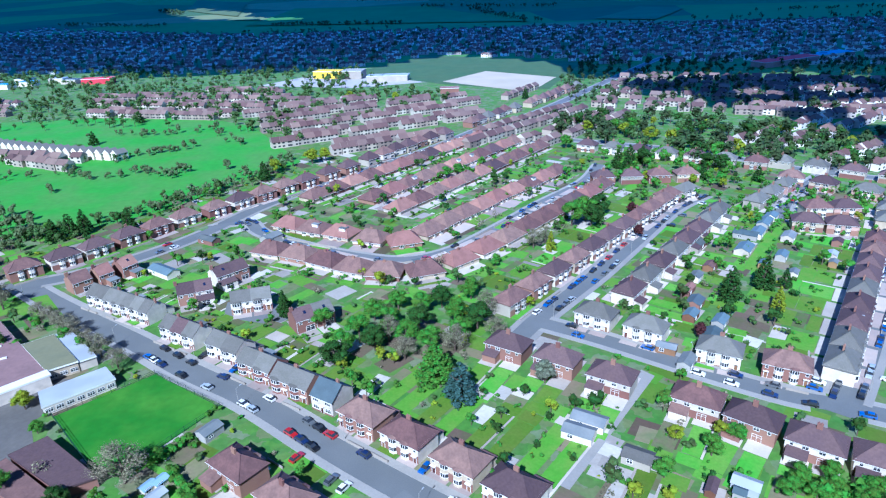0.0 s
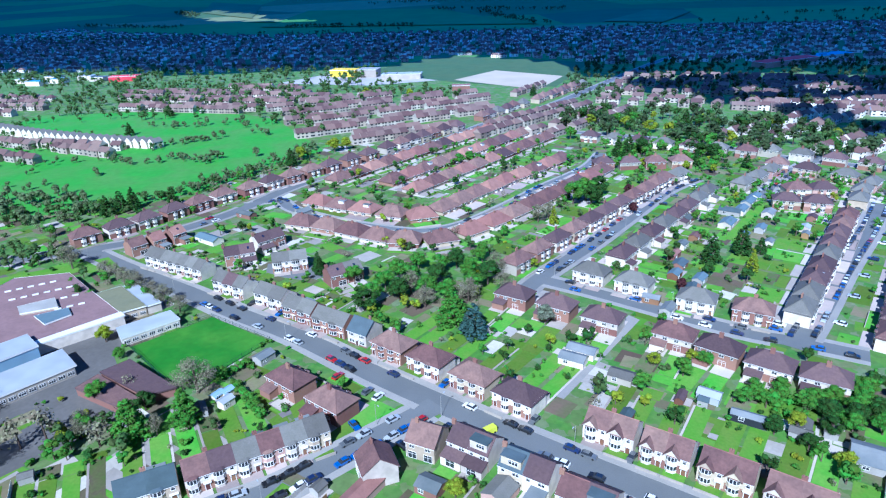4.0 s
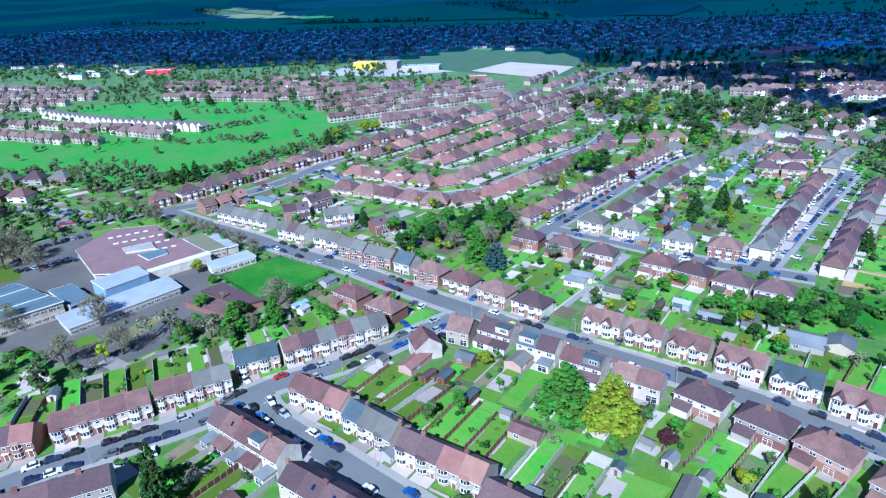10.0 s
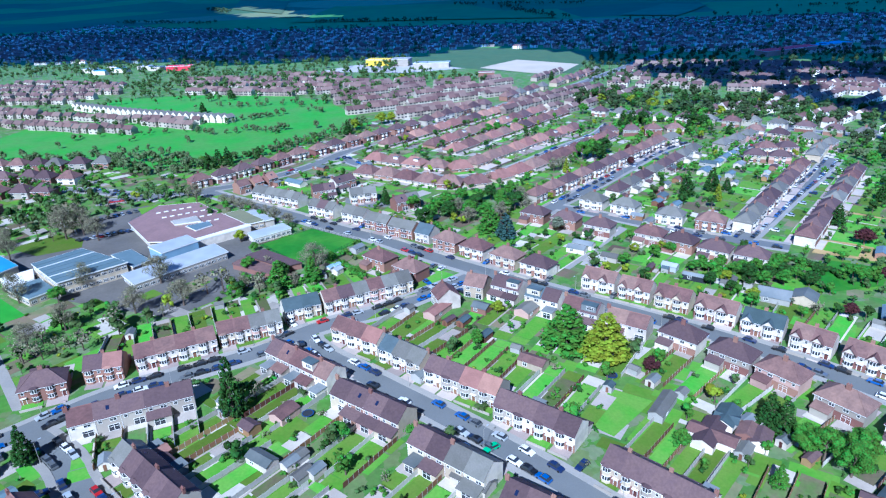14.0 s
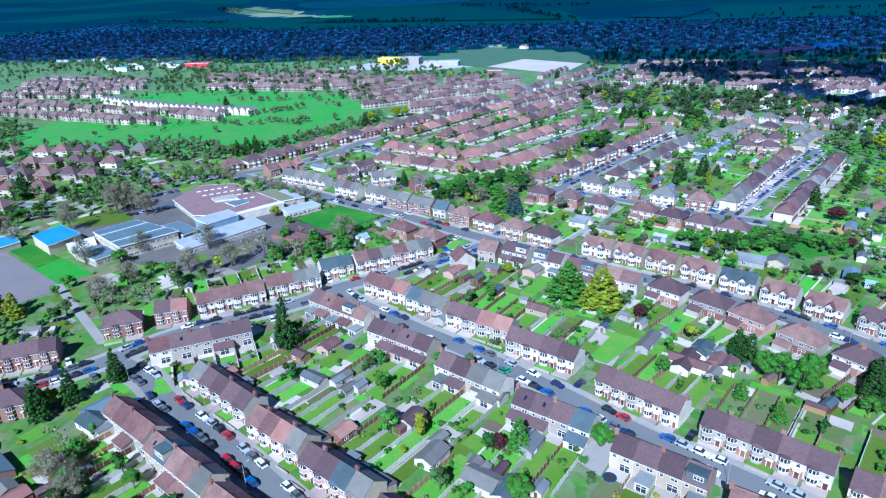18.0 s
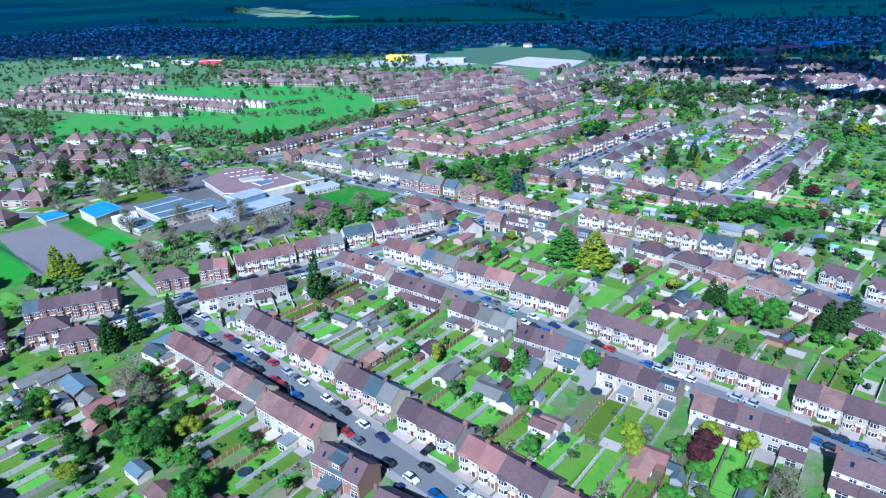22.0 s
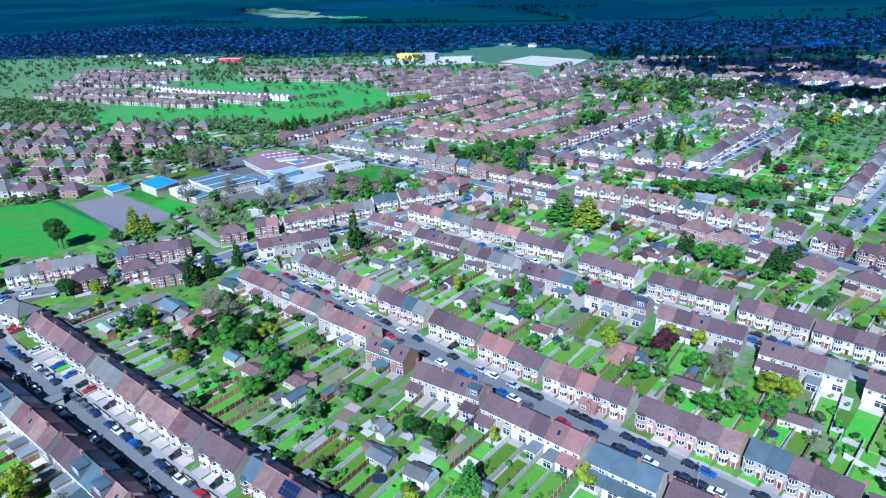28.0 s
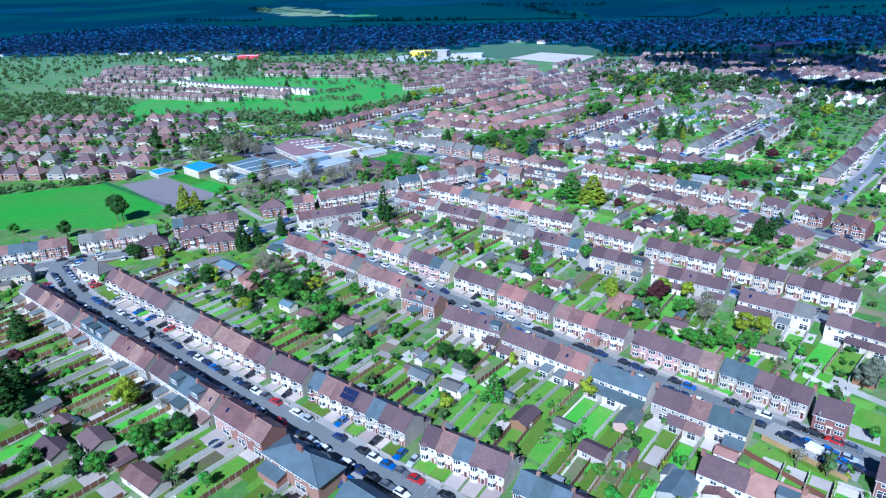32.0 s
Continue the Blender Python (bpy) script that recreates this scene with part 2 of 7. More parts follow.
_l.new(_vor.outputs["Color"], _ramp.inputs[0])
_ramp.color_ramp.interpolation = "CONSTANT"
for at, c in ((0.0, (0.08, 0.17, 0.035)), (0.25, (0.12, 0.22, 0.035)), (0.4, (0.22, 0.2, 0.16)), (0.48, (0.09, 0.15, 0.035)), (0.58, (0.19, 0.165, 0.1)), (0.7, (0.1, 0.21, 0.03)), (0.8, (0.24, 0.215, 0.185)), (0.9, (0.08, 0.13, 0.035))):
    _ramp.color_ramp.elements.new(at).color = (*c, 1)
_tone = next(n for n in _n if n.type == "HUE_SAT")
_old = _tone.inputs["Color"].links[0].from_socket
_mix = _n.new("ShaderNodeMix")
_mix.data_type, _mix.inputs[0].default_value = "RGBA", 0.4
_l.new(_old, _mix.inputs[6])
_l.new(_ramp.outputs[0], _mix.inputs[7])
_l.new(_mix.outputs[2], _tone.inputs["Color"])

# ---- mesh helpers ----


class Geo:
    """Points, faces and material numbers gathered into one mesh."""

    def __init__(self):
        self.v, self.f, self.m = [], [], []

    def poly(self, pts, mi=0):
        n = len(self.v)
        self.v += [tuple(p) for p in pts]
        self.f.append(tuple(range(n, n + len(pts))))
        self.m.append(mi)

    def box(self, x0, x1, y0, y1, z0, z1, mi=0, top=None):
        n = len(self.v)
        self.v += [(x0, y0, z0), (x1, y0, z0), (x1, y1, z0), (x0, y1, z0), (x0, y0, z1), (x1, y0, z1), (x1, y1, z1), (x0, y1, z1)]
        for q in ((0, 1, 5, 4), (1, 2, 6, 5), (2, 3, 7, 6), (3, 0, 4, 7), (4, 5, 6, 7), (3, 2, 1, 0)):
            self.f.append(tuple(n + i for i in q))
            self.m.append(mi)
        if top is not None:
            self.m[-2] = top

    def prism(self, pts, z0, z1, mi=0, top=None):
        """An upright prism over a plan given counter-clockwise; z1 may be a list of heights."""
        n, k = len(self.v), len(pts)
        if sum(a[0] * b[1] - b[0] * a[1] for a, b in zip(pts, pts[1:] + pts[:1])) < 0:
            pts = pts[::-1]
            z1 = z1[::-1] if isinstance(z1, (list, tuple)) else z1
        zs = z1 if isinstance(z1, (list, tuple)) else [z1] * k
        self.v += [(x, y, z0) for x, y in pts] + [(x, y, z) for (x, y), z in zip(pts, zs)]
        for i in range(k):
            j = (i + 1) % k
            self.f.append((n + i, n + j, n + k + j, n + k + i))
            self.m.append(mi)
        self.f.append(tuple(n + k + i for i in range(k)))
        self.m.append(mi if top is None else top)

    def slab(self, pts, thick, mi=0):
        """A sloping slab under the given upper face."""
        n, k = len(self.v), len(pts)
        self.v += [tuple(p) for p in pts] + [(p[0], p[1], p[2] - thick) for p in pts]
        self.f += [tuple(range(n, n + k)), tuple(range(n + 2 * k - 1, n + k - 1, -1))]
        self.m += [mi, mi]
        for i in range(k):
            j = (i + 1) % k
            self.f.append((n + j, n + i, n + k + i, n + k + j))
            self.m.append(mi)

    def tube(self, a, b, ra, rb, k=6, mi=0):
        a, b = Vector(a), Vector(b)
        side = (b - a).to_track_quat("Z", "Y")
        n = len(self.v)
        for p, r in ((a, ra), (b, rb)):
            for i in range(k):
                w = 2 * math.pi * i / k
                self.v.append(tuple(p + side @ Vector((r * math.cos(w), r * math.sin(w), 0))))
        for i in range(k):
            j = (i + 1) % k
            self.f.append((n + i, n + j, n + k + j, n + k + i))
            self.m.append(mi)
        self.f.append(tuple(n + k + i for i in range(k)))
        self.m.append(mi)

    def weld(self):
        """Joins points that share a place."""
        seen, to, pts = {}, [], []
        for p in self.v:
            k = tuple(round(c, 4) for c in p)
            if k not in seen:
                seen[k] = len(pts)
                pts.append(p)
            to.append(seen[k])
        self.v, self.f = pts, [tuple(to[i] for i in f) for f in self.f]
        return self

    def mesh(self, name, mats):
        me = bpy.data.meshes.new(name)
        me.from_pydata(self.v, [], self.f)
        for m in mats:
            me.materials.append(m)
        if len(mats) > 1:
            me.polygons.foreach_set("material_index", self.m)
        me.update()
        return me


def part(name, geo, mats, parent=None, label="", at=None):
    mats = mats if isinstance(mats, (list, tuple)) else [mats]
    ob = new(name, geo if isinstance(geo, bpy.types.Mesh) else geo.mesh(name, mats))
    if parent is not None:
        ob.parent = parent
    if at is not None:
        ob.matrix_basis = at
    if label:
        ob["label"] = label
    return ob


def structure(name, geo, mats, label, category=""):
    return tagged(part(name, geo, mats), label, category or name.replace("_", " "), kind="structure")


# ---- unseen cloud sheet added to shade the far town and the downs ----
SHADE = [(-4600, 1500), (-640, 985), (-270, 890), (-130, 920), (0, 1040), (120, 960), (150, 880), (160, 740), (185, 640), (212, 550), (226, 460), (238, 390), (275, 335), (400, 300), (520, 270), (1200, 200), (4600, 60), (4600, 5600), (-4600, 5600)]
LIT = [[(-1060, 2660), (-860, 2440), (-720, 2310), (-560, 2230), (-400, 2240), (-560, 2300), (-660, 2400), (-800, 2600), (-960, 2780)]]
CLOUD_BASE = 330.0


def within(x, y, poly):
    hit = False
    for (ax, ay), (bx, by) in zip(poly, poly[1:] + poly[:1]):
        if (ay > y) != (by > y) and x < (bx - ax) * (y - ay) / (by - ay) + ax:
            hit = not hit
    return hit


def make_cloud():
    """A billowing cloud sheet, added out of view to shade the far land."""
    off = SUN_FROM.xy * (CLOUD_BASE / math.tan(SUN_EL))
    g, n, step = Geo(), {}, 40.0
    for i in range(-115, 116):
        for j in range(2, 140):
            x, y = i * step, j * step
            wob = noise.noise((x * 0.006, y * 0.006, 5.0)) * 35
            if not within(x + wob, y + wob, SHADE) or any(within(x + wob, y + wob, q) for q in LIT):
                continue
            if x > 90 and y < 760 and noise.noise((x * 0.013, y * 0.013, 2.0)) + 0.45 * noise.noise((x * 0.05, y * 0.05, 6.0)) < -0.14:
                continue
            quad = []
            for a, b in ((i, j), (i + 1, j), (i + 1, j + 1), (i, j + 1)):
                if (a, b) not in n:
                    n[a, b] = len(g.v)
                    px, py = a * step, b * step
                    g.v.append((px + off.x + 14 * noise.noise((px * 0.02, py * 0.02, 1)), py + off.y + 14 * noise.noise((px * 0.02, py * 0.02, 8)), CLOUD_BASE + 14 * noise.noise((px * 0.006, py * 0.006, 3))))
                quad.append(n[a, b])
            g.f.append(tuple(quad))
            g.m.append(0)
    m = bpy.data.materials.new("cloud")
    m.use_nodes = True
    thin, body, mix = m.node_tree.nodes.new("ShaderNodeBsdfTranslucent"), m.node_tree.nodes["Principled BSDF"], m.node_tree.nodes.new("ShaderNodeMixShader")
    # blue light passed through the sheet stands in for haze over the shaded land
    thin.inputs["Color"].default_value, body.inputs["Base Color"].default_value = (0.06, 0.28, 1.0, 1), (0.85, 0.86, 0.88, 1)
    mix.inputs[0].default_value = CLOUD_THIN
    m.node_tree.links.new(body.outputs[0], mix.inputs[1])
    m.node_tree.links.new(thin.outputs[0], mix.inputs[2])
    m.node_tree.links.new(mix.outputs[0], m.node_tree.nodes["Material Output"].inputs["Surface"])
    structure("cloud", g, m, "unseen blue-tinted cloud sheet added to shade the far town and the downs", "cloud")


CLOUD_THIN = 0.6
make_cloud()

# ---- ground ----


def rise(x, y):
    """Height of the land: level under the town, downs beyond."""
    d = max(0.0, y - 1700 + 0.12 * x)
    t = min(1.0, d / 2600)
    h = 150 * t * t * (3 - 2 * t)
    return h + 45 * t * noise.noise((x * 0.0011, y * 0.0009, 0.3))


def make_ground():
    xs = [-4200 + 150 * i for i in range(57)]
    ys = [-3000, -1600, -800, -420, -200, 0, 200, 400, 600, 800, 1000, 1200, 1400] + [1550 + 110 * i for i in range(30)]
    g = Geo()
    g.v = [(x, y, rise(x, y) if y > 1000 else 0.0) for y in ys for x in xs]
    for j in range(len(ys) - 1):
        for i in range(len(xs) - 1):
            n = j * len(xs) + i
            g.f.append((n, n + 1, n + 1 + len(xs), n + len(xs)))
            g.m.append(1 if ys[j] > 900 or abs(xs[i] + 75) > 1300 else 0)
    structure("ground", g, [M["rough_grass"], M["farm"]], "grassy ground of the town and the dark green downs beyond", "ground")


make_ground()


def flat(name, pts, z, mat, label, category):
    g = Geo()
    g.poly([(x, y, z) for x, y in pts])
    if sum(a[0] * b[1] - b[0] * a[1] for a, b in zip(pts, pts[1:] + pts[:1])) < 0:
        g.f[0] = g.f[0][::-1]
    return structure(name, g, M[mat], label, category)


# ---- roads ----
ROADS = []


def smooth(pts, step=4.0):
    """Points along a Catmull-Rom curve through the corners."""
    P = [Vector(p) for p in pts]
    P = [2 * P[0] - P[1]] + P + [2 * P[-1] - P[-2]]
    out = []
    for a, b, c, d in zip(P, P[1:], P[2:], P[3:]):
        n = max(1, int((c - b).length / step))
        for i in range(n):
            t = i / n
            out.append(0.5 * (2 * b + (c - a) * t + (2 * a - 5 * b + 4 * c - d) * t * t + (3 * b - a - 3 * c + d) * t ** 3))
    return out + [P[-2]]


def normals(line):
    out = []
    for i, p in enumerate(line):
        d = (line[min(i + 1, len(line) - 1)] - line[max(i - 1, 0)]).normalized()
        out.append(Vector((-d.y, d.x)))
    return out


def on_road(p, skip=None, margin=0.3):
    return any(r is not skip and (q - p).length < r["half"] + margin for r in ROADS for q in r["line"] if abs(q.x - p.x) < 12 and abs(q.y - p.y) < 12)


def road(pts, width=7.0, pave=2.2, label="grey asphalt residential street between rows of houses"):
    line = smooth(pts)
    ROADS.append(dict(line=line, half=width / 2, pave=pave, label=label, nor=normals(line)))


road([(-178, 240), (-151, 219), (-107.5, 188.5), (-81.5, 169), (-57.5, 153), (-28, 128.5), (-5, 111), (20, 92.7), (46, 74.7), (71, 56.7), (94.2, 36), (117, 11.5), (141, -16), (170, -50)], 8.0, 2.4)
road([(-9, 113), (-19, 104), (-34, 91.5), (-47, 80.7), (-69, 68.5), (-84, 54), (-104, 41.5), (-124, 29), (-150, 3), (-189, -17), (-215, -28), (-245, -43), (-273, -56)], 7.5)
road([(-72, 66), (-65.4, 54.9), (-41.9, 35.6), (-18.3, 16.6), (4.7, -3.4), (26.9, -24.4), (50.4, -43.7), (72.9, -64.3), (96.1, -83.8), (108, -97)], 7.0)
road([(-138, 14), (-120, 2), (-109.0, -9.1), (-86.5, -26.7), (-64.8, -45.7), (-43.5, -65.2), (-21.6, -83.9), (0.5, -102.2), (23.1, -119.7), (45.8, -137.3), (72, -158), (90, -175)], 7.0)
road([(-224, -34), (-190.2, -66.7), (-168.1, -82.0), (-146.2, -97.4), (-124.2, -112.7), (-102.3, -128.0), (-79.9, -142.7), (-58.0, -158.2), (-35.7, -173.1), (-19, -192)], 7.4)
road([(-230, 218), (-183, 235), (-158, 246), (-138, 264), (-119, 290), (-97, 335), (-59, 385), (-9, 447), (36, 515), (86, 572), (156, 683), (274, 876), (330, 960)], 8.0)
road([(-119, 299), (-101, 305), (-90, 290), (-65, 271), (-37, 256), (-17, 251), (3, 260), (25, 285), (52, 320), (82, 356), (100, 392)], 6.0, 1.8)
road([(24, 184), (34, 198), (59, 228), (84, 261), (116, 303), (140, 325)], 7.0)
road([(30, 194), (48, 182), (65, 169), (79, 158), (95, 147), (108, 141), (124, 132)], 7.0)
road([(104, 138), (126, 164), (153, 197), (190, 240), (215, 272)], 8.0)
road([(159, 283), (182, 316), (215, 348), (236, 368)], 6.5)
road([(152, 44), (176, 74), (205, 108), (232, 146), (262, 186), (290, 240)], 7.0)
road([(-470, 256), (-400, 254), (-320, 247), (-262, 246), (-215, 232)], 7.0)
road([(-470, 196), (-400, 190), (-330, 182), (-262, 180)], 6.5)
road([(-465, 134), (-400, 130), (-330, 126), (-262, 122)], 6.5)
road([(-352, 300), (-345, 250), (-338, 184), (-332, 126)], 6.5)
road([(60, 480), (114, 450), (161, 423), (188, 396), (222, 360), (270, 330), (330, 300)], 7.0)


def make_roads():
    for k, r in enumerate(ROADS):
        g, z = Geo(), 0.03 + 0.004 * k
        for i in range(len(r["line"]) - 1):
            a, b, na, nb, h = r["line"][i], r["line"][i + 1], r["nor"][i], r["nor"][i + 1], r["half"]
            g.poly([(*(a - na * h), z), (*(b - nb * h), z), (*(b + nb * h), z), (*(a + na * h), z)])
        structure("road", g, M["asphalt"], r["label"], "road")
        g = Geo()
        for s in (-1, 1):
            for i in range(len(r["line"]) - 1):
                a, b = r["line"][i] + r["nor"][i] * s * r["half"], r["line"][i + 1] + r["nor"][i + 1] * s * r["half"]
                c, d = b + r["nor"][i + 1] * s * r["pave"], a + r["nor"][i] * s * r["pave"]
                if on_road((a + c) / 2, r, 0.8):
                    continue
                g.prism([(p.x, p.y) for p in (a, b, c, d)], 0.0, 0.13 + 0.004 * k)
        if g.f:
            structure("pavement", g, M["paving"], "pale concrete pavement with a raised kerb beside the street", "pavement")


make_roads()

# ---- houses ----
# Local axes: x along the street, the front looks to -y, z up.


def window_geo(w, h, bars=2, deep=0.08):
    """A casement in one piece: proud frame and bars, panes set back in it."""
    g, t = Geo(), 0.09
    xs, zs = [-w / 2 - t], [-t, 0, h * 0.66, h * 0.66 + 0.06, h, h + t]
    for i in range(bars):
        xs += [-w / 2 + w * i / bars + (t / 2 if i else 0), -w / 2 + w * (i + 1) / bars - (t / 2 if i < bars - 1 else 0)]
    xs.append(w / 2 + t)
    f, k = -deep, -0.015
    for i in range(len(xs) - 1):
        for j in range(len(zs) - 1):
            x0, x1, z0, z1 = xs[i], xs[i + 1], zs[j], zs[j + 1]
            if i % 2 and j % 2:
                g.poly([(x0, k, z0), (x1, k, z0), (x1, k, z1), (x0, k, z1)], 1)
                for q in ([(x0, f, z0), (x1, f, z0), (x1, k, z0), (x0, k, z0)], [(x0, k, z1), (x1, k, z1), (x1, f, z1), (x0, f, z1)], [(x0, f, z0), (x0, k, z0), (x0, k, z1), (x0, f, z1)], [(x1, k, z0), (x1, f, z0), (x1, f, z1), (x1, k, z1)]):
                    g.poly(q)
            else:
                g.poly([(x0, f, z0), (x1, f, z0), (x1, f, z1), (x0, f, z1)])
    X, Z0, Z1 = w / 2 + t, -t, h + t
    for q in ([(-X, f, Z0), (-X, f, Z1), (-X, 0, Z1), (-X, 0, Z0)], [(X, f, Z1), (X, f, Z0), (X, 0, Z0), (X, 0, Z1)], [(-X, f, Z1), (X, f, Z1), (X, 0, Z1), (-X, 0, Z1)], [(X, f, Z0), (-X, f, Z0), (-X, 0, Z0), (X, 0, Z0)]):
        g.poly(q)
    return g.weld().mesh("window", [M["trim"], M["glass"]])


WIN = {"wide": window_geo(1.9, 1.15, 3), "mid": window_geo(1.3, 1.1, 2), "small": window_geo(0.7, 0.95, 1), "patio": window_geo(2.2, 1.95, 2)}


def door_geo():
    g = Geo()
    g.box(-0.45, 0.45, -0.06, 0, 0.1, 2.05, 1)
    g.box(-0.58, -0.45, -0.09, 0, 0, 2.2)
    g.box(0.45, 0.58, -0.09, 0, 0, 2.2)
    g.box(-0.45, 0.45, -0.09, 0, 2.05, 2.2)
    g.box(-0.8, 0.8, -0.75, 0, 2.4, 2.5)
    return g.mesh("door", [M["trim"], M["door"]])


DOOR = door_geo()


def bay_geo(storeys=2, w=2.5, deep=0.75):
    """A canted bay in one piece: glazing between white bars, aprons below, a small hipped lid."""
    g = Geo()
    corners = [(-w / 2, 0.0), (-w / 2 + 0.55, -deep), (w / 2 - 0.55, -deep), (w / 2, 0.0)]
    plan, bar = [], []
    for (xa, ya), (xb, yb), k in ((corners[0], corners[1], 1), (corners[1], corners[2], 2), (corners[2], corners[3], 1)):
        L = math.hypot(xb - xa, yb - ya)
        for i in range(k):
            for t, is_bar in ((i / k, True), (i / k + 0.07 / L, False), ((i + 1) / k - 0.07 / L, True)):
                plan.append((xa + (xb - xa) * t, ya + (yb - ya) * t))
                bar.append(is_bar)
    plan.append(corners[3])
    rings = []
    for s in range(storeys):
        z = 2.55 * s
        rings += [(z, 0, 2), (z + 0.85, 0, 0), (z + 0.85, 0.05, 0), (z + 0.95, 0.05, 0), (z + 0.95, -0.04, 1), (z + 2.15, -0.04, 0), (z + 2.15, 0.05, 0), (z + 2.32, 0.05, 2)]
    zt = 2.55 * storeys - 0.23
    rings += [(zt, 0.16, 3), (zt + 0.1, 0.16, 3)]
    n = len(plan)
    for z, grow, _ in rings:
        g.v += [(x * (1 + grow / 1.2), y - (grow if y < -0.01 else 0), z) for x, y in plan]
    g.v += [(x * 0.45, 0.02, zt + 0.5) for x, y in plan]
    for k in range(len(rings)):
        for i in range(n - 1):
            g.f.append((k * n + i, k * n + i + 1, (k + 1) * n + i + 1, (k + 1) * n + i))
            mi = rings[k][2]
            g.m.append(0 if mi == 1 and bar[i] else mi)
    return g


def chimney_geo(x, y, z0, z1, w=0.9, d=0.55):
    g = Geo()
    g.box(x - w / 2, x + w / 2, y - d / 2, y + d / 2, z0, z1, 0)
    g.box(x - w / 2 - 0.06, x + w / 2 + 0.06, y - d / 2 - 0.06, y + d / 2 + 0.06, z1, z1 + 0.12, 0)
    for i in range(2):
        cx = x - w / 4 + i * w / 2
        g.tube((cx, y, z1 + 0.12), (cx, y, z1 + 0.55), 0.14, 0.11, 6, 1)
    return g


def gable_roof(w, d, eave, ridge, over=0.35, side=0.0):
    g = Geo()
    k = (ridge - eave) / (d / 2)
    ze, x, y = eave - over * k, w / 2 + side, d / 2 + over
    g.slab([(-x, -y, ze), (x, -y, ze), (x, 0, ridge), (-x, 0, ridge)], 0.2)
    g.slab([(x, y, ze), (-x, y, ze), (-x, 0, ridge), (x, 0, ridge)], 0.2)
    g.tube((-x, 0, ridge - 0.02), (x, 0, ridge - 0.02), 0.13, 0.13, 6, 1)
    for s in (-1, 1):
        g.box(-x, x, s * y - 0.07, s * y + 0.07, ze - 0.22, ze - 0.1, 2)
    return g


def hip_roof(w, d, eave, ridge, over=0.4, run=None):
    g = Geo()
    run = d / 2 if run is None else run
    k = (ridge - eave) / (d / 2)
    ze, x, y, r = eave - over * k, w / 2 + over, d / 2 + over, max(0.05, w / 2 - run)
    A, B, C, D, E, F = (-x, -y, ze), (x, -y, ze), (x, y, ze), (-x, y, ze), (-r, 0, ridge), (r, 0, ridge)
    for q in ([A, B, F, E], [C, D, E, F], [B, C, F], [D, A, E]):
        g.slab(q, 0.18)
    for a, b in ((A, E), (D, E), (B, F), (C, F), (E, F)):
        g.tube(a, b, 0.12, 0.12, 5, 1)
    g.box(-x, x, -y - 0.06, -y + 0.06, ze - 0.24, ze - 0.12, 2)
    g.box(-x, x, y - 0.06, y + 0.06, ze - 0.24, ze - 0.12, 2)
    return g


def walls_geo(w, d, h, ridge=None, band=True, low=0.5):
    g = Geo()
    x, y = w / 2, d / 2
    for s in (-1, 1):
        q = [(s * x, -y, 0), (s * x, y, 0), (s * x, y, h)] + ([(s * x, 0, ridge)] if ridge else []) + [(s * x, -y, h)]
        g.poly(q if s > 0 else q[::-1], 0)
    g.poly([(-x, -y, 0), (x, -y, 0), (x, -y, h), (-x, -y, h)], 0)
    g.poly([(x, y, 0), (-x, y, 0), (-x, y, h), (x, y, h)], 0)
    if band:
        g.box(-x, x, -y - 0.03, -y, 0, low, 1)
        if low > 1:
            g.box(-x, x, y, y + 0.03, 0, low, 1)
        g.tube((x - 0.15, y + 0.06, 0), (x - 0.15, y + 0.06, h), 0.05, 0.05, 5, 2)
    return g


PROTOS = {}
ROOF_WORD = dict(school_slate="blue-grey sheet", roof_brown="brown tiled", roof_plum="dark plum-brown tiled", roof_red="reddish tiled", roof_grey="grey tiled", roof_slate="blue-grey slate")
WALL_WORD = dict(white="white rendered", cream="cream rendered", pebble="grey pebble-dashed", brick="red brick", pink="pale pink rendered")
W_T, D_T, EAVE, RIDGE = 5.3, 7.8, 5.1, 7.95


def put(key, build, m, flex=None):
    """The thing of that kind at the pose m: built once, then copied."""
    if key not in PROTOS:
        PROTOS[key] = ob = build()
    else:
        ob = copy_thing(PROTOS[key], m)
    ob.matrix_basis = m @ flex if flex else m
    return ob


def win(parent, kind, x, y, z, back=False, label="white-framed window"):
    return part("window", WIN[kind], None, parent, at=pose(x, y, z, 0, 0, 180 if back else 0))


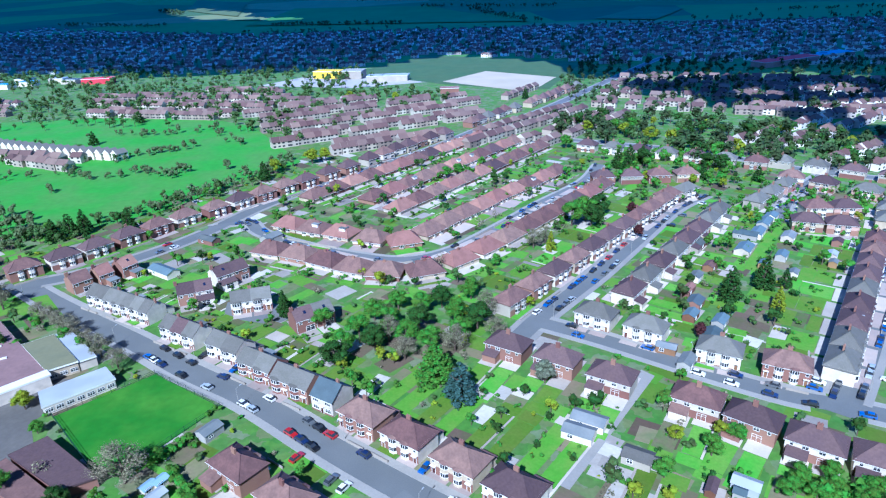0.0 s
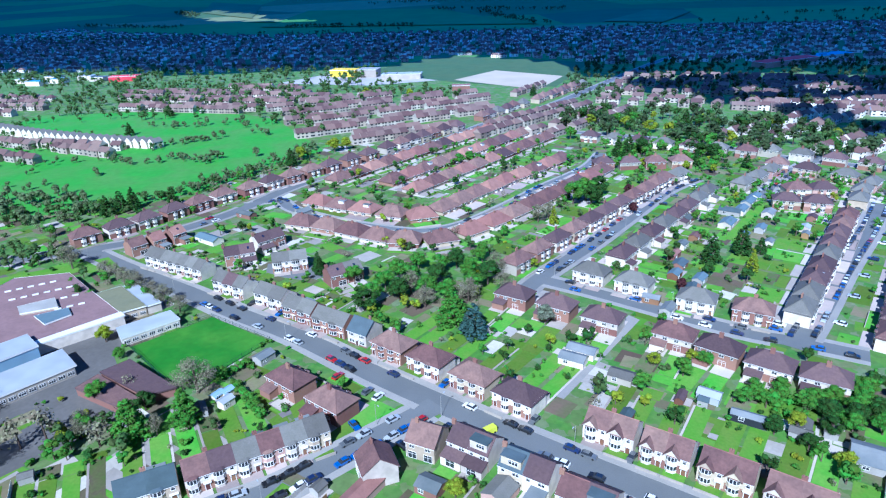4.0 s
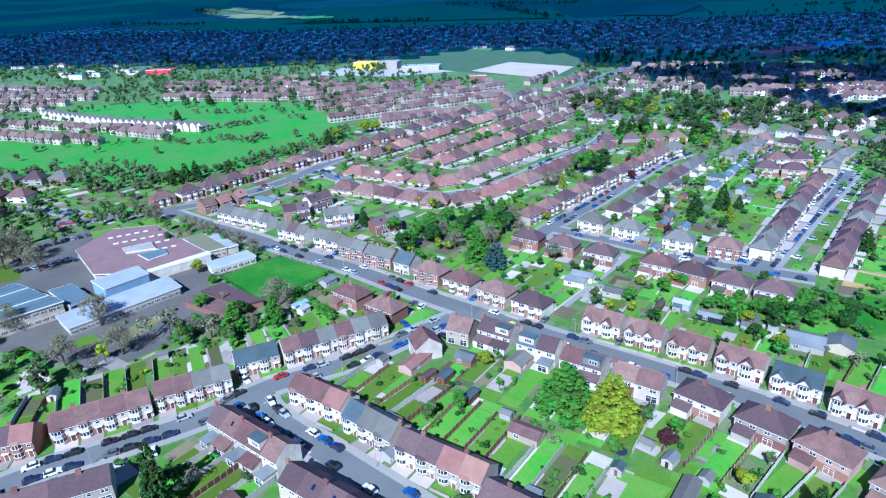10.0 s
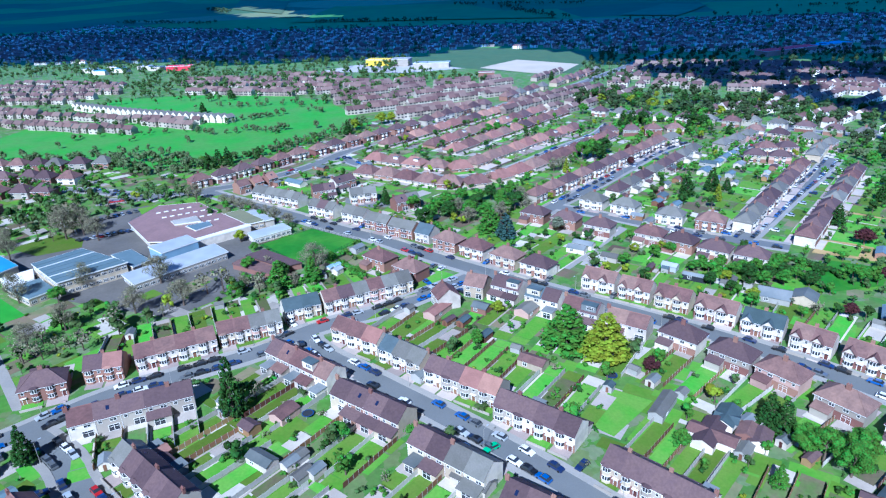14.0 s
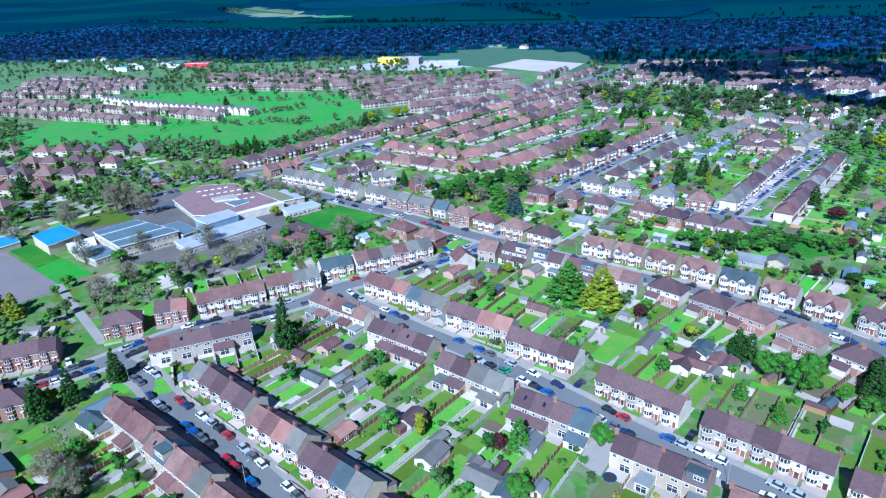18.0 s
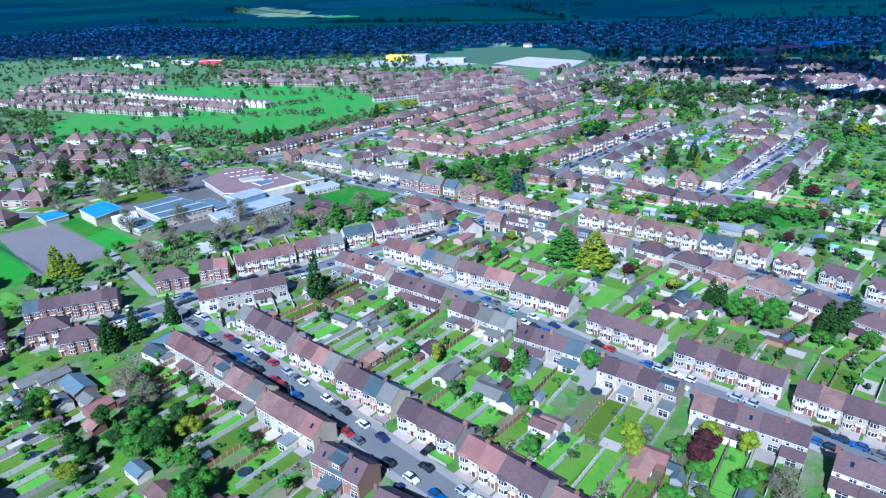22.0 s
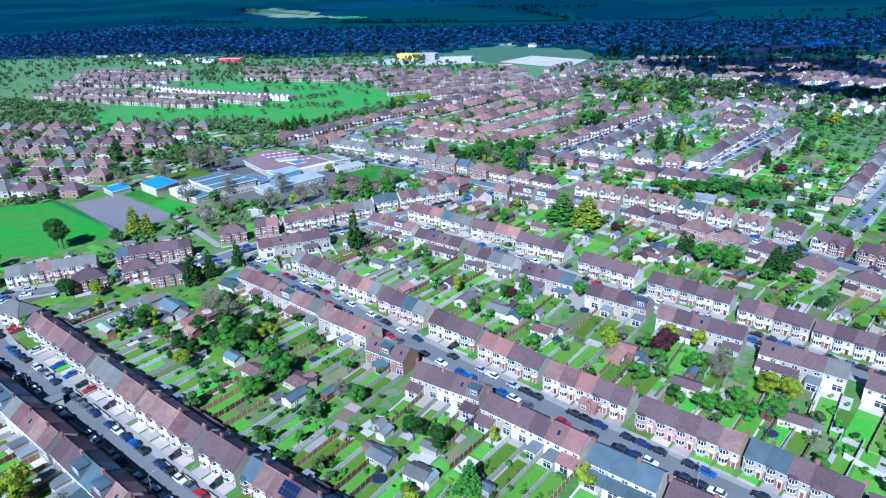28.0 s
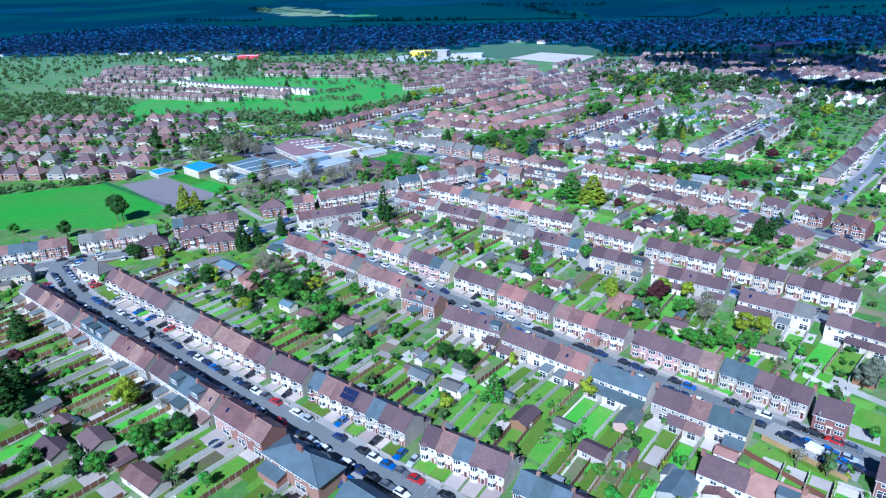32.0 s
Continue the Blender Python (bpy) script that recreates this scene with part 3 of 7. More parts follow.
def terrace(wall, roof, ext, dormer, gabled, rich, away, stack):
    root = part("terraced_house", walls_geo(W_T, D_T, EAVE, RIDGE - 0.12, low=2.5 if ext == 1 else 0.5), [M[wall], M["brick"], M["trim"]])
    part("roof", gable_roof(W_T, D_T, EAVE, RIDGE), [M[roof], M["roof_red" if roof == "roof_brown" else roof], M["trim"]], root, ROOF_WORD[roof] + " roof")
    if stack:
        part("chimney", chimney_geo(W_T / 2 - 0.05, 0.3, RIDGE - 0.7, RIDGE + 0.75, 0.95, 0.6), [M["brick"], M["roof_red"]], root, "brick chimney with clay pots")
    f, b = -D_T / 2, D_T / 2
    if not away:
        part("bay_window", bay_geo(), [M["trim"], M["glass"], M[wall], M[roof]], root, "two-storey white bay window", at=pose(-1.05, f, 0))
    if gabled:
        g = Geo()
        z0, z1 = EAVE - 0.1, EAVE + 1.75
        g.poly([(-1.55, 0, z0), (1.55, 0, z0), (0, 0, z1)], 1)
        g.slab([(-1.8, -0.35, z0 - 0.2), (0, -0.35, z1 + 0.1), (0, 2.6, z1 + 0.1), (-1.8, 1.0, z0 - 0.2)], 0.14)
        g.slab([(0, -0.35, z1 + 0.1), (1.8, -0.35, z0 - 0.2), (1.8, 1.0, z0 - 0.2), (0, 2.6, z1 + 0.1)], 0.14)
        part("front_gable", g, [M[roof], M[wall]], root, "small tiled gable over the bay", at=pose(-1.05, f - 0.72, 0))
    if not away:
        part("door", DOOR, None, root, "panelled front door under a flat canopy", at=pose(1.6, f, 0))
    if away:
        win(root, "mid", -1.2, b, 3.3, True)
        win(root, "small", 1.5, b, 3.4, True)
    else:
        win(root, "small", 1.6, f, 3.4)
    if ext == 0:
        win(root, "patio", -1.0, b, 0.15, True)
    else:
        g = Geo()
        deep = 3.2 if ext == 1 else 4.2
        x0, x1 = (-W_T / 2 + 0.1, W_T / 2 - 0.1) if ext == 1 else (-W_T / 2 + 0.1, 0.7)
        lo, hi = (2.4, 3.3) if ext == 1 else (2.7, 2.75)
        g.prism([(x0, b), (x1, b), (x1, b + deep), (x0, b + deep)], 0, [hi - 0.1, hi - 0.1, lo - 0.1, lo - 0.1], 0)
        g.slab([(x0 - 0.15, b + 0.02, hi), (x1 + 0.15, b + 0.02, hi), (x1 + 0.15, b + deep + 0.25, lo), (x0 - 0.15, b + deep + 0.25, lo)][::-1], 0.12, 1)
        e = part("rear_extension", g, [M[wall], M[roof if ext == 1 else "felt"]], root, "single-storey rear extension")
        part("window", WIN["patio"], None, e, at=pose((x0 + x1) / 2, b + deep, 0.15, 0, 0, 180))
    if dormer:
        g = Geo()
        g.box(-2.1, 2.1, 0.7, b - 0.35, 5.3, 7.6, 0, 1)
        g.box(-2.25, 2.25, 0.6, b - 0.2, 7.6, 7.72, 2)
        dm = part("dormer", g, [M["felt" if dormer == 1 else wall], M["felt"], M["roof_slate"]], root, "flat-roofed box dormer clad in grey")
        part("window", WIN["wide"], None, dm, at=pose(-0.5, b - 0.35, 6.0, 0, 0, 180))
    elif rich:
        g = Geo()
        for x in (-0.4,):
            s = (RIDGE - EAVE) / (D_T / 2)
            g.slab([(x - 0.35, 1.4, RIDGE - 1.4 * s + 0.06), (x + 0.35, 1.4, RIDGE - 1.4 * s + 0.06), (x + 0.35, 2.4, RIDGE - 2.4 * s + 0.06), (x - 0.35, 2.4, RIDGE - 2.4 * s + 0.06)][::-1], 0.1)
        part("rooflight", g, M["panel"], root, "dark rooflight")
    return root


def semi(wall, roof, low, plain, away):
    """A pair of semi-detached houses under one hipped roof."""
    w, d = 12.6, 8.2
    root = part("semi_detached_house", walls_geo(w, d, EAVE, None, low=2.5 if roof in ("roof_brown", "roof_plum") else 0.5), [M[wall], M["brick"], M["trim"]])
    part("roof", hip_roof(w, d, EAVE, RIDGE + 0.3, run=4.3), [M[roof], M[roof], M["trim"]], root, ROOF_WORD[roof] + " hipped roof")
    f, b = -d / 2, d / 2
    part("chimney", chimney_geo(0, 0.4, RIDGE - 0.6, RIDGE + 1.3, 1.3), [M["brick"], M["roof_red"]], root, "brick chimney with clay pots")
    for s in (-1, 1):
        part("bay_window", bay_geo(), [M["trim"], M["glass"], M[low], M[roof]], root, "two-storey white bay window", at=pose(s * 2.0, f, 0))
        if not plain:
            part("door", DOOR, None, root, at=pose(s * 5.2, f, 0))
            win(root, "small", s * 5.2, f, 3.4)
        if away:
            win(root, "mid", s * 1.8, b, 3.3, True)
            win(root, "small", s * 4.8, b, 3.4, True)
        if not plain:
            win(root, "patio", s * 2.2, b, 0.15, True)
            if s > 0:
                g = Geo()
                g.prism([(1.0, b), (5.6, b), (5.6, b + 3.2), (1.0, b + 3.2)], 0, [3.1, 3.1, 2.4, 2.4], 0)
                g.slab([(0.8, b, 3.2), (5.8, b, 3.2), (5.8, b + 3.45, 2.45), (0.8, b + 3.45, 2.45)][::-1], 0.12, 1)
                part("rear_extension", g, [M[wall], M[roof]], root, "lean-to rear extension")
    return root


def bungalow(wall, roof, dormer):
    """A pair of bungalows under one long hipped roof."""
    w, d = 14.2, 11.6
    root = part("bungalow", walls_geo(w, d, 2.6), [M[wall], M["brick"], M["trim"]])
    part("roof", hip_roof(w, d, 2.6, 6.5, over=0.55, run=4.2), [M[roof], M[roof], M["trim"]], root, ROOF_WORD[roof] + " hipped roof")
    part("chimney", chimney_geo(0, 0.5, 5.2, 6.9, 1.2), [M["brick"], M["roof_red"]], root, "brick chimney")
    for s in (-1, 1):
        part("bay_window", bay_geo(1), [M["trim"], M["glass"], M[wall], M[roof]], root, at=pose(s * 2.4, -d / 2, 0))
        win(root, "mid", s * 3.0, d / 2, 0.9, True)
    if dormer:
        g = Geo()
        g.box(1.0, 4.2, -3.4, 0, 3.4, 5.6, 0)
        g.box(0.8, 4.4, -3.55, 0.1, 5.6, 5.72, 1)
        part("dormer", g, [M["trim"], M["felt"]], root, "white dormer")
    return root


def gable_house(wall, roof):
    """A detached house with a plain gabled roof."""
    w, d = 8.0, 8.6
    root = part("detached_house", walls_geo(w, d, EAVE, 8.3), [M[wall], M["brick"], M["trim"]])
    part("roof", gable_roof(w, d, EAVE, 8.4, 0.35, 0.25), [M[roof], M[roof], M["trim"]], root, ROOF_WORD[roof] + " gabled roof")
    part("chimney", chimney_geo(2.5, 0.3, 7.3, 9.2), [M["brick"], M["roof_red"]], root)
    for x in (-2.2, 2.2):
        win(root, "wide", x, -d / 2, 3.3)
        win(root, "wide", x, -d / 2, 0.9)
        win(root, "mid", x, d / 2, 3.3, True)
        win(root, "patio", x, d / 2, 0.15, True)
    part("door", DOOR, None, root, at=pose(0, -d / 2, 0))
    return root


HOUSES = []          # places taken by houses, as x, y, radius


def facing(dx, dy):
    """The turn that brings a house's front to look along (dx, dy)."""
    return math.degrees(math.atan2(dx, -dy))


def pick(options):
    return rnd.choices([o for o, _ in options], [k for _, k in options])[0]


ROOFS = [("roof_brown", 4), ("roof_plum", 7), ("roof_grey", 1.3), ("roof_slate", 0.9), ("roof_red", 0.5)]
WALLS = [("white", 4.5), ("cream", 2.4), ("pebble", 2), ("brick", 1.2), ("pink", 1)]


def garden(m, w, deep, front, back, shed=True, fence=True):
    """Paving, path and lawn behind and before a house, with a boundary fence."""
    g = Geo()
    y0, y1 = back, back + deep
    pat = rnd.uniform(2.4, 5.8)
    end = y1 - (rnd.uniform(2.5, 5) if shed else 0.8)
    x0, x1 = -w / 2 + 0.3, w / 2 - 0.3
    style = rnd.random()
    g.box(x0, x1, y0, y0 + pat, 0, 0.09, 0)
    side = rnd.choice((-1, 1))
    way = 0.6 if rnd.random() < 0.35 else 0.0
    if way:
        px = x0 if side < 0 else x1 - way
        g.box(px, px + way, y0 + pat, end, 0, 0.075, 0)
    lx0, lx1 = (x0 + way + 0.1, x1 - rnd.uniform(0.1, 0.8)) if side < 0 else (x0 + rnd.uniform(0.1, 0.8), x1 - way - 0.1)
    if style < 0.07:
        g.box(lx0, lx1, y0 + pat, end, 0, 0.06, 2)
    elif style < 0.3:
        cut = rnd.uniform(0.35, 0.65) * (end - y0 - pat) + y0 + pat
        g.box(lx0, lx1, y0 + pat + 0.3, cut, 0, 0.06, 1)
        g.box(lx0, lx1, cut + 0.6, end, 0, 0.07, rnd.choice((0, 2)))
    else:
        g.box(lx0, lx1, y0 + pat + 0.3, end - 0.3, 0, 0.06, 1)
    g.box(x0, x1, end, y1, 0, 0.05, rnd.choice((0, 2, 1, 1, 1)))
    if front > 0.5:
        fy = -max(D_T / 2, back)
        kind = rnd.random()
        g.box(x0 + 0.05, x1 - 0.05, fy - front, fy - 0.02, 0, 0.1, 3 if kind < 0.7 else 1)
        if kind > 0.55:
            g.box(x0, x1, fy - front - 0.02, fy - front + 0.22, 0, 0.75, 4)
    ob = tagged(part("back_garden", g, [M["patio"], M["lawn"], M["soil"], M["drive"], M["pebble"]]), "narrow back garden with lawn, path and paved patio behind a house", "garden", "gardens behind the houses", "structure")
    ob.matrix_basis = m @ pose(0, 0, rnd.uniform(0, 0.035))
    if fence and m.translation.y < 62:
        g, kind = Geo(), rnd.choice(("fence_wood", "fence_wood", "fence_grey", "fence_grey", "fence_grey"))
        x, n = -w / 2, max(3, int((deep - 2) / 1.85))
        stations = []
        for i in range(n):
            ya, hh = y0 + 1 + i * 1.85, 1.55 + 0.06 * ((i * 7) % 3)
            stations += [(ya - 0.06, 0.06, hh + 0.12, 1), (ya + 0.06, 0.06, hh + 0.12, 1), (ya + 0.06, 0.03, hh, 0), (ya + 1.79, 0.03, hh, 0)]
        for ya, t, hh, _ in stations:
            g.v += [(x - t, ya, 0), (x - t, ya, hh), (x + t, ya, hh), (x + t, ya, 0)]
        for i in range(len(stations) - 1):
            for j in range(3):
                g.f.append((4 * i + j, 4 * i + 4 + j, 4 * i + 5 + j, 4 * i + 1 + j))
                g.m.append(stations[i][3])
        fe = tagged(part("fence", g, [M[kind], M["fence_grey"]]), ("brown timber" if kind == "fence_wood" else "pale grey") + " panel fence between two gardens", "fence", "garden fences")
        fe.matrix_basis = m
    if shed and rnd.random() < 0.28 and m.translation.y < 125:
        sh = put(("shed", rnd.randrange(6)), make_shed, m @ pose(rnd.uniform(-0.8, 0.8), y1 - 2.0, 0, 0, 0, rnd.choice((0, 90, 180))))
    c = m @ Vector((rnd.uniform(-1.5, 1.5), y0 + deep * rnd.uniform(0.45, 0.95), 0))
    SPOTS.append((c.x, c.y))


SPOTS = []           # garden corners where shrubs and small trees may stand


def make_shed():
    g, r = Geo(), Geo()
    w, d, h = rnd.uniform(2.2, 3.4), rnd.uniform(2.6, 5.5), rnd.uniform(1.9, 2.3)
    for s in (-1, 1):
        q = [(-w / 2, s * d / 2, 0), (w / 2, s * d / 2, 0), (w / 2, s * d / 2, h), (0, s * d / 2, h + w * 0.22), (-w / 2, s * d / 2, h)]
        g.poly(q if s < 0 else q[::-1])
        g.poly([(s * w / 2, -d / 2, 0), (s * w / 2, d / 2, 0), (s * w / 2, d / 2, h), (s * w / 2, -d / 2, h)][::s])
    g.box(-0.4, 0.4, -d / 2 - 0.05, -d / 2, 0.05, 1.8, 1)
    wall, roof = rnd.choice(("fence_wood", "white", "pebble", "concrete")), rnd.choice(("felt", "roof_brown", "roof_grey", "roof_plum", "roof_slate"))
    root = tagged(part("garden_shed", g, [M[wall], M["door"]]), "small garden shed with a pitched roof", "shed", "garden sheds")
    o = 0.18
    for s in (-1, 1):
        q = [(s * (w / 2 + o), -d / 2 - o, h - o * 0.44), (s * (w / 2 + o), d / 2 + o, h - o * 0.44), (0, d / 2 + o, h + w * 0.22 + 0.06), (0, -d / 2 - o, h + w * 0.22 + 0.06)]
        r.slab(q if s > 0 else q[::-1], 0.07)
    part("roof", r, M[roof], root)
    return root


def outbuilding(x, y, w, d, wall, roof, turn=None, h=2.4):
    """A garage or workshop with a low gabled roof."""
    g, r = Geo(), Geo()
    top = h + d * 0.2
    for s in (-1, 1):
        q = [(s * w / 2, -d / 2, 0), (s * w / 2, d / 2, 0), (s * w / 2, d / 2, h), (s * w / 2, 0, top), (s * w / 2, -d / 2, h)]
        g.poly(q if s > 0 else q[::-1])
        g.poly([(-w / 2, s * d / 2, 0), (w / 2, s * d / 2, 0), (w / 2, s * d / 2, h), (-w / 2, s * d / 2, h)][::-s])
        o = 0.2
        q = [(-w / 2 - o, s * (d / 2 + o), h - 0.06), (w / 2 + o, s * (d / 2 + o), h - 0.06), (w / 2 + o, 0, top + 0.08), (-w / 2 - o, 0, top + 0.08)]
        r.slab(q if s < 0 else q[::-1], 0.1)
    root = part("garage", g, M[wall])
    part("roof", r, M[roof], root)
    part("window", WIN["mid"], None, root, at=pose(-w / 5, -d / 2, 0.9))
    root.matrix_basis = pose(x, y, 0, 0, 0, -34 + rnd.choice((0, 0, 90, 90)) + rnd.uniform(-4, 4) if turn is None else turn)
    HOUSES.append((x, y, w / 2))
    return tagged(root, WALL_WORD.get(wall, "weathered") + " garden outbuilding with a low " + ROOF_WORD.get(roof, "grey felt") + " roof", "garage", "garden outbuildings")


TILE = dict(b="roof_brown", p="roof_plum", g="roof_grey", s="roof_slate", r="roof_red")


def row(x0, y0, x1, y1, side, n=None, deep=22, front=3.4, roofs=None, walls=None, gabled=0, fancy=0.12, fence=True, tiles=""):
    """A terrace whose ridge runs from (x0, y0) to (x1, y1); side: +1 if the street lies left of that way; tiles: a letter for each house's roof, a capital where it has a dormer."""
    a, b = Vector((x0, y0)), Vector((x1, y1))
    d = (b - a).normalized()
    f = Vector((-d.y, d.x)) * side
    L = (b - a).length
    n = len(tiles) or n or max(1, round(L / W_T))
    w = L / n
    turn, roof = facing(f.x, f.y), pick(roofs or ROOFS)
    wall = pick(walls or WALLS)
    for i in range(n):
        p = a + d * (i + 0.5) * w
        if rnd.random() < 0.45:
            roof = pick(roofs or ROOFS)
        if rnd.random() < 0.5:
            wall = pick(walls or WALLS)
        ext, dorm = rnd.choice((0, 0, 1, 2, 1)), (rnd.choice((1, 2)) if rnd.random() < fancy else 0)
        if tiles:
            roof, dorm = TILE[tiles[i].lower()], rnd.choice((1, 2)) if tiles[i].isupper() else 0
        key = ("terrace", wall, roof, ext, dorm, gabled, rnd.random() < 0.2, f.y > 0, i % 2 == 0)
        m = pose(p.x, p.y, 0, 0, 0, turn)
        ob = put(key, lambda: terrace(*key[1:]), m, Matrix.Diagonal((w / W_T, 1, 1, 1)))
        place = " ending its row" if i in (0, n - 1) else ""
        tagged(ob, f"{WALL_WORD[wall]} terraced house, {ROOF_WORD[roof]} roof" + (", dormer" if dorm else place), "house", "terraced houses")
        HOUSES.append((p.x, p.y, 6.5))
        if deep:
            garden(m, w, deep * rnd.uniform(0.9, 1.0), front, D_T / 2, fence=fence)


def semis(pts, side, deep=18, roofs=None, walls=None, plain=False, front=4.0, fence=True, way=None, wide=1.0):
    """Pairs of semi-detached houses standing along a line of places, fronts to the street on that side."""
    P = [Vector(p) for p in pts]
    for i, p in enumerate(P):
        d = Vector(way) if way else (P[min(i + 1, len(P) - 1)] - P[max(i - 1, 0)]).normalized()
        f = Vector((-d.y, d.x)) * side
        wall, roof = pick(walls or WALLS), pick(roofs or ROOFS)
        key = ("semi", wall, roof, rnd.choice((wall, "white")), plain, f.y > 0)
        m = pose(p.x, p.y, 0, 0, 0, facing(f.x, f.y))
        ob = put(key + (wide,), lambda: semi(*key[1:]), m)
        ob.matrix_basis = m @ Matrix.Diagonal((wide, 1, 1, 1))
        tagged(ob, f"pair of {WALL_WORD[wall]} semi-detached houses, {ROOF_WORD[roof]} hipped roof", "house", "semi-detached houses")
        HOUSES.append((p.x, p.y, 8.5))
        if deep:
            for s in (0,) if plain else (-1, 1):
                garden(m @ pose(s * 3.3, 0, 0), 12.8 if plain else 6.4, deep * rnd.uniform(0.85, 1), front, 4.1, fence=fence)


def along(x0, y0, x1, y1, n):
    return [(x0 + (x1 - x0) * i / max(1, n - 1), y0 + (y1 - y0) * i / max(1, n - 1)) for i in range(n)]


def bungalows(pts, side, deep=7.5, dormers=0.25):
    P = [Vector(p) for p in pts]
    for i, p in enumerate(P):
        d = (P[min(i + 1, len(P) - 1)] - P[max(i - 1, 0)]).normalized()
        f = Vector((-d.y, d.x)) * side
        key = ("bungalow", pick([("brick", 3), ("cream", 2), ("white", 2)]), pick([("roof_brown", 5), ("roof_red", 5), ("roof_plum", 0.5)]), rnd.random() < dormers)
        m = pose(p.x, p.y, 0, 0, 0, facing(f.x, f.y))
        ob = put(key, lambda: bungalow(*key[1:]), m)
        tagged(ob, f"pair of {WALL_WORD[key[1]]} bungalows, {ROOF_WORD[key[2]]} hipped roof" + (", dormer" if key[3] else ""), "bungalow", "bungalows on the crescent")
        HOUSES.append((p.x, p.y, 6.5))
        garden(m, 13.4, deep, 7.5, 5.8, shed=False, fence=False)


def lone(kind, x, y, fx, fy, wall, roof, label):
    m = pose(x, y, 0, 0, 0, facing(fx, fy))
    ob = put(("lone", wall, roof), (lambda: kind(wall, roof)), m)
    HOUSES.append((x, y, 6.5))
    return tagged(ob, label, "house", "detached houses")


# ---- the terraced streets ----
PALE = [("white", 5), ("cream", 2.6), ("pink", 0.8), ("pebble", 1.6)]
for *q, t in ((-211, -66.5, -174, -91.5, "gppbbbpp"), (-172, -92.5, -131, -120.5, "bSSSgbbbb"), (-129, -121.5, -102, -140.5, "ppSsPb"), (-100.5, -141.5, -83, -153.5, "bbb"), (-60, -171.5, -43, -183.5, "ssb")):
    row(*q, 1, deep=26, tiles=t)
semis([(-73, -162)], 1, deep=24, roofs=[("roof_slate", 1)], walls=[("brick", 1)], way=(0.83, -0.56), wide=1.6)
semis([(-194.5, -47.5)], -1, deep=0, roofs=[("roof_grey", 1)], walls=[("white", 1)], way=(0.89, -0.45), wide=1.25)
for *q, t in ((-182, -55, -144, -82, "pbbbbppp"), (-142, -84, -118, -101, "gggbb"), (-117, -102, -94, -118, "bbbbp"), (-92, -119, -80, -127, "ppp"), (-78, -128, -47, -148, "sbbppspp"), (-43, -151.5, -22, -163, "pbspp"), (-20, -167, 2, -181, "sssppp")):
    row(*q, -1, deep=23.5, front=5.2, tiles=t)
for *q, t in ((-119, -17, -101, -30, "bbbb"), (-100, -32, -79, -47.5, "bSbbg"), (-78, -50, -59, -63.5, "bbbr"), (-58, -71, -45, -79, "pSp"), (-42, -86, -22, -97.5, "ppppP"), (-21, -101, 3, -119, "ppppbr"), (4, -121, 18, -131, "sss"), (19, -133, 39, -147, "ppbss")):
    row(*q, 1, deep=23, tiles=t, walls=[("brick", 1)] if t == "pSp" else PALE)
for *q, t in ((-102, 1, -79, -17, "gpppp"), (-77, -21, -60, -33.5, "bbrg"), (-59, -36, -41, -49.5, "ppsg"), (-39, -53, -23, -65, "ppp"), (-22, -68, -4, -83, "rrpp"), (-3, -85, 18, -100, "bbrpp"), (20, -102, 41, -118, "ppppb"), (42, -118.5, 60, -134, "ssppp")):
    row(*q, -1, deep=25, walls=PALE, tiles=t)
for *q, t in ((-77, 49.5, -54, 33, "pbbBb"), (-52, 27, -31, 13, "pppp"), (-28, 6, -9, -8, "ppgg"), (-6, -13, 13, -25.5, "ppps"), (17, -32, 36, -45, "pppP"), (38, -50, 61, -65, "bpppp"), (63, -72.5, 82, -86, "pppg"), (85, -90, 100, -103, "ppp")):
    row(*q, 1, deep=25, tiles=t)
for *q, t in ((-59, 64, -42, 53, "bbr"), (-41, 51, -27, 40, "sgg"), (-26, 38.5, -5, 25, "pprr"), (-6, 21, 14, 7, "pppp"), (19, -2, 38, -18.5, "ppppp"), (42, -22, 66, -40.5, "ppppp"), (67.5, -44, 85, -58, "pbpp"), (85.5, -59, 103, -74, "pppp")):
    row(*q, -1, deep=26, walls=PALE, tiles=t)
for *q, t in ((-122, 46, -100, 58, "bbbb"), (-100, 60, -81, 69.5, "bbgg"), (-82, 76, -70, 82, "ss"), (-69, 82.5, -38, 100, "bpgbgg")):
    row(*q, -1, deep=27, front=4, tiles=t, walls=PALE)
row(-134.5, 40, -123.5, 43, -1, deep=24, walls=[("brick", 1)], tiles="pr")
row(-124, 13, -95, 27, 1, deep=18, tiles="bpppp")
row(-185, 3.5, -156, 15.5, -1, deep=22, walls=[("brick", 1)], tiles="sppppp")
row(-221, -17, -190, -2.5, -1, deep=20, tiles="ggbggg")
semis([(-143, 32)], -1, deep=12, roofs=[("roof_plum", 1)], walls=[("brick", 1)], way=(0.9, 0.43))
semis([(-168, -9), (-184, -19)], 1, deep=14, roofs=[("roof_plum", 1)], walls=[("brick", 1)])
lone(gable_house, 63, -139, -0.55, -0.83, "brick", "roof_plum", "red brick detached house beside a big lawn, plum-brown roof")

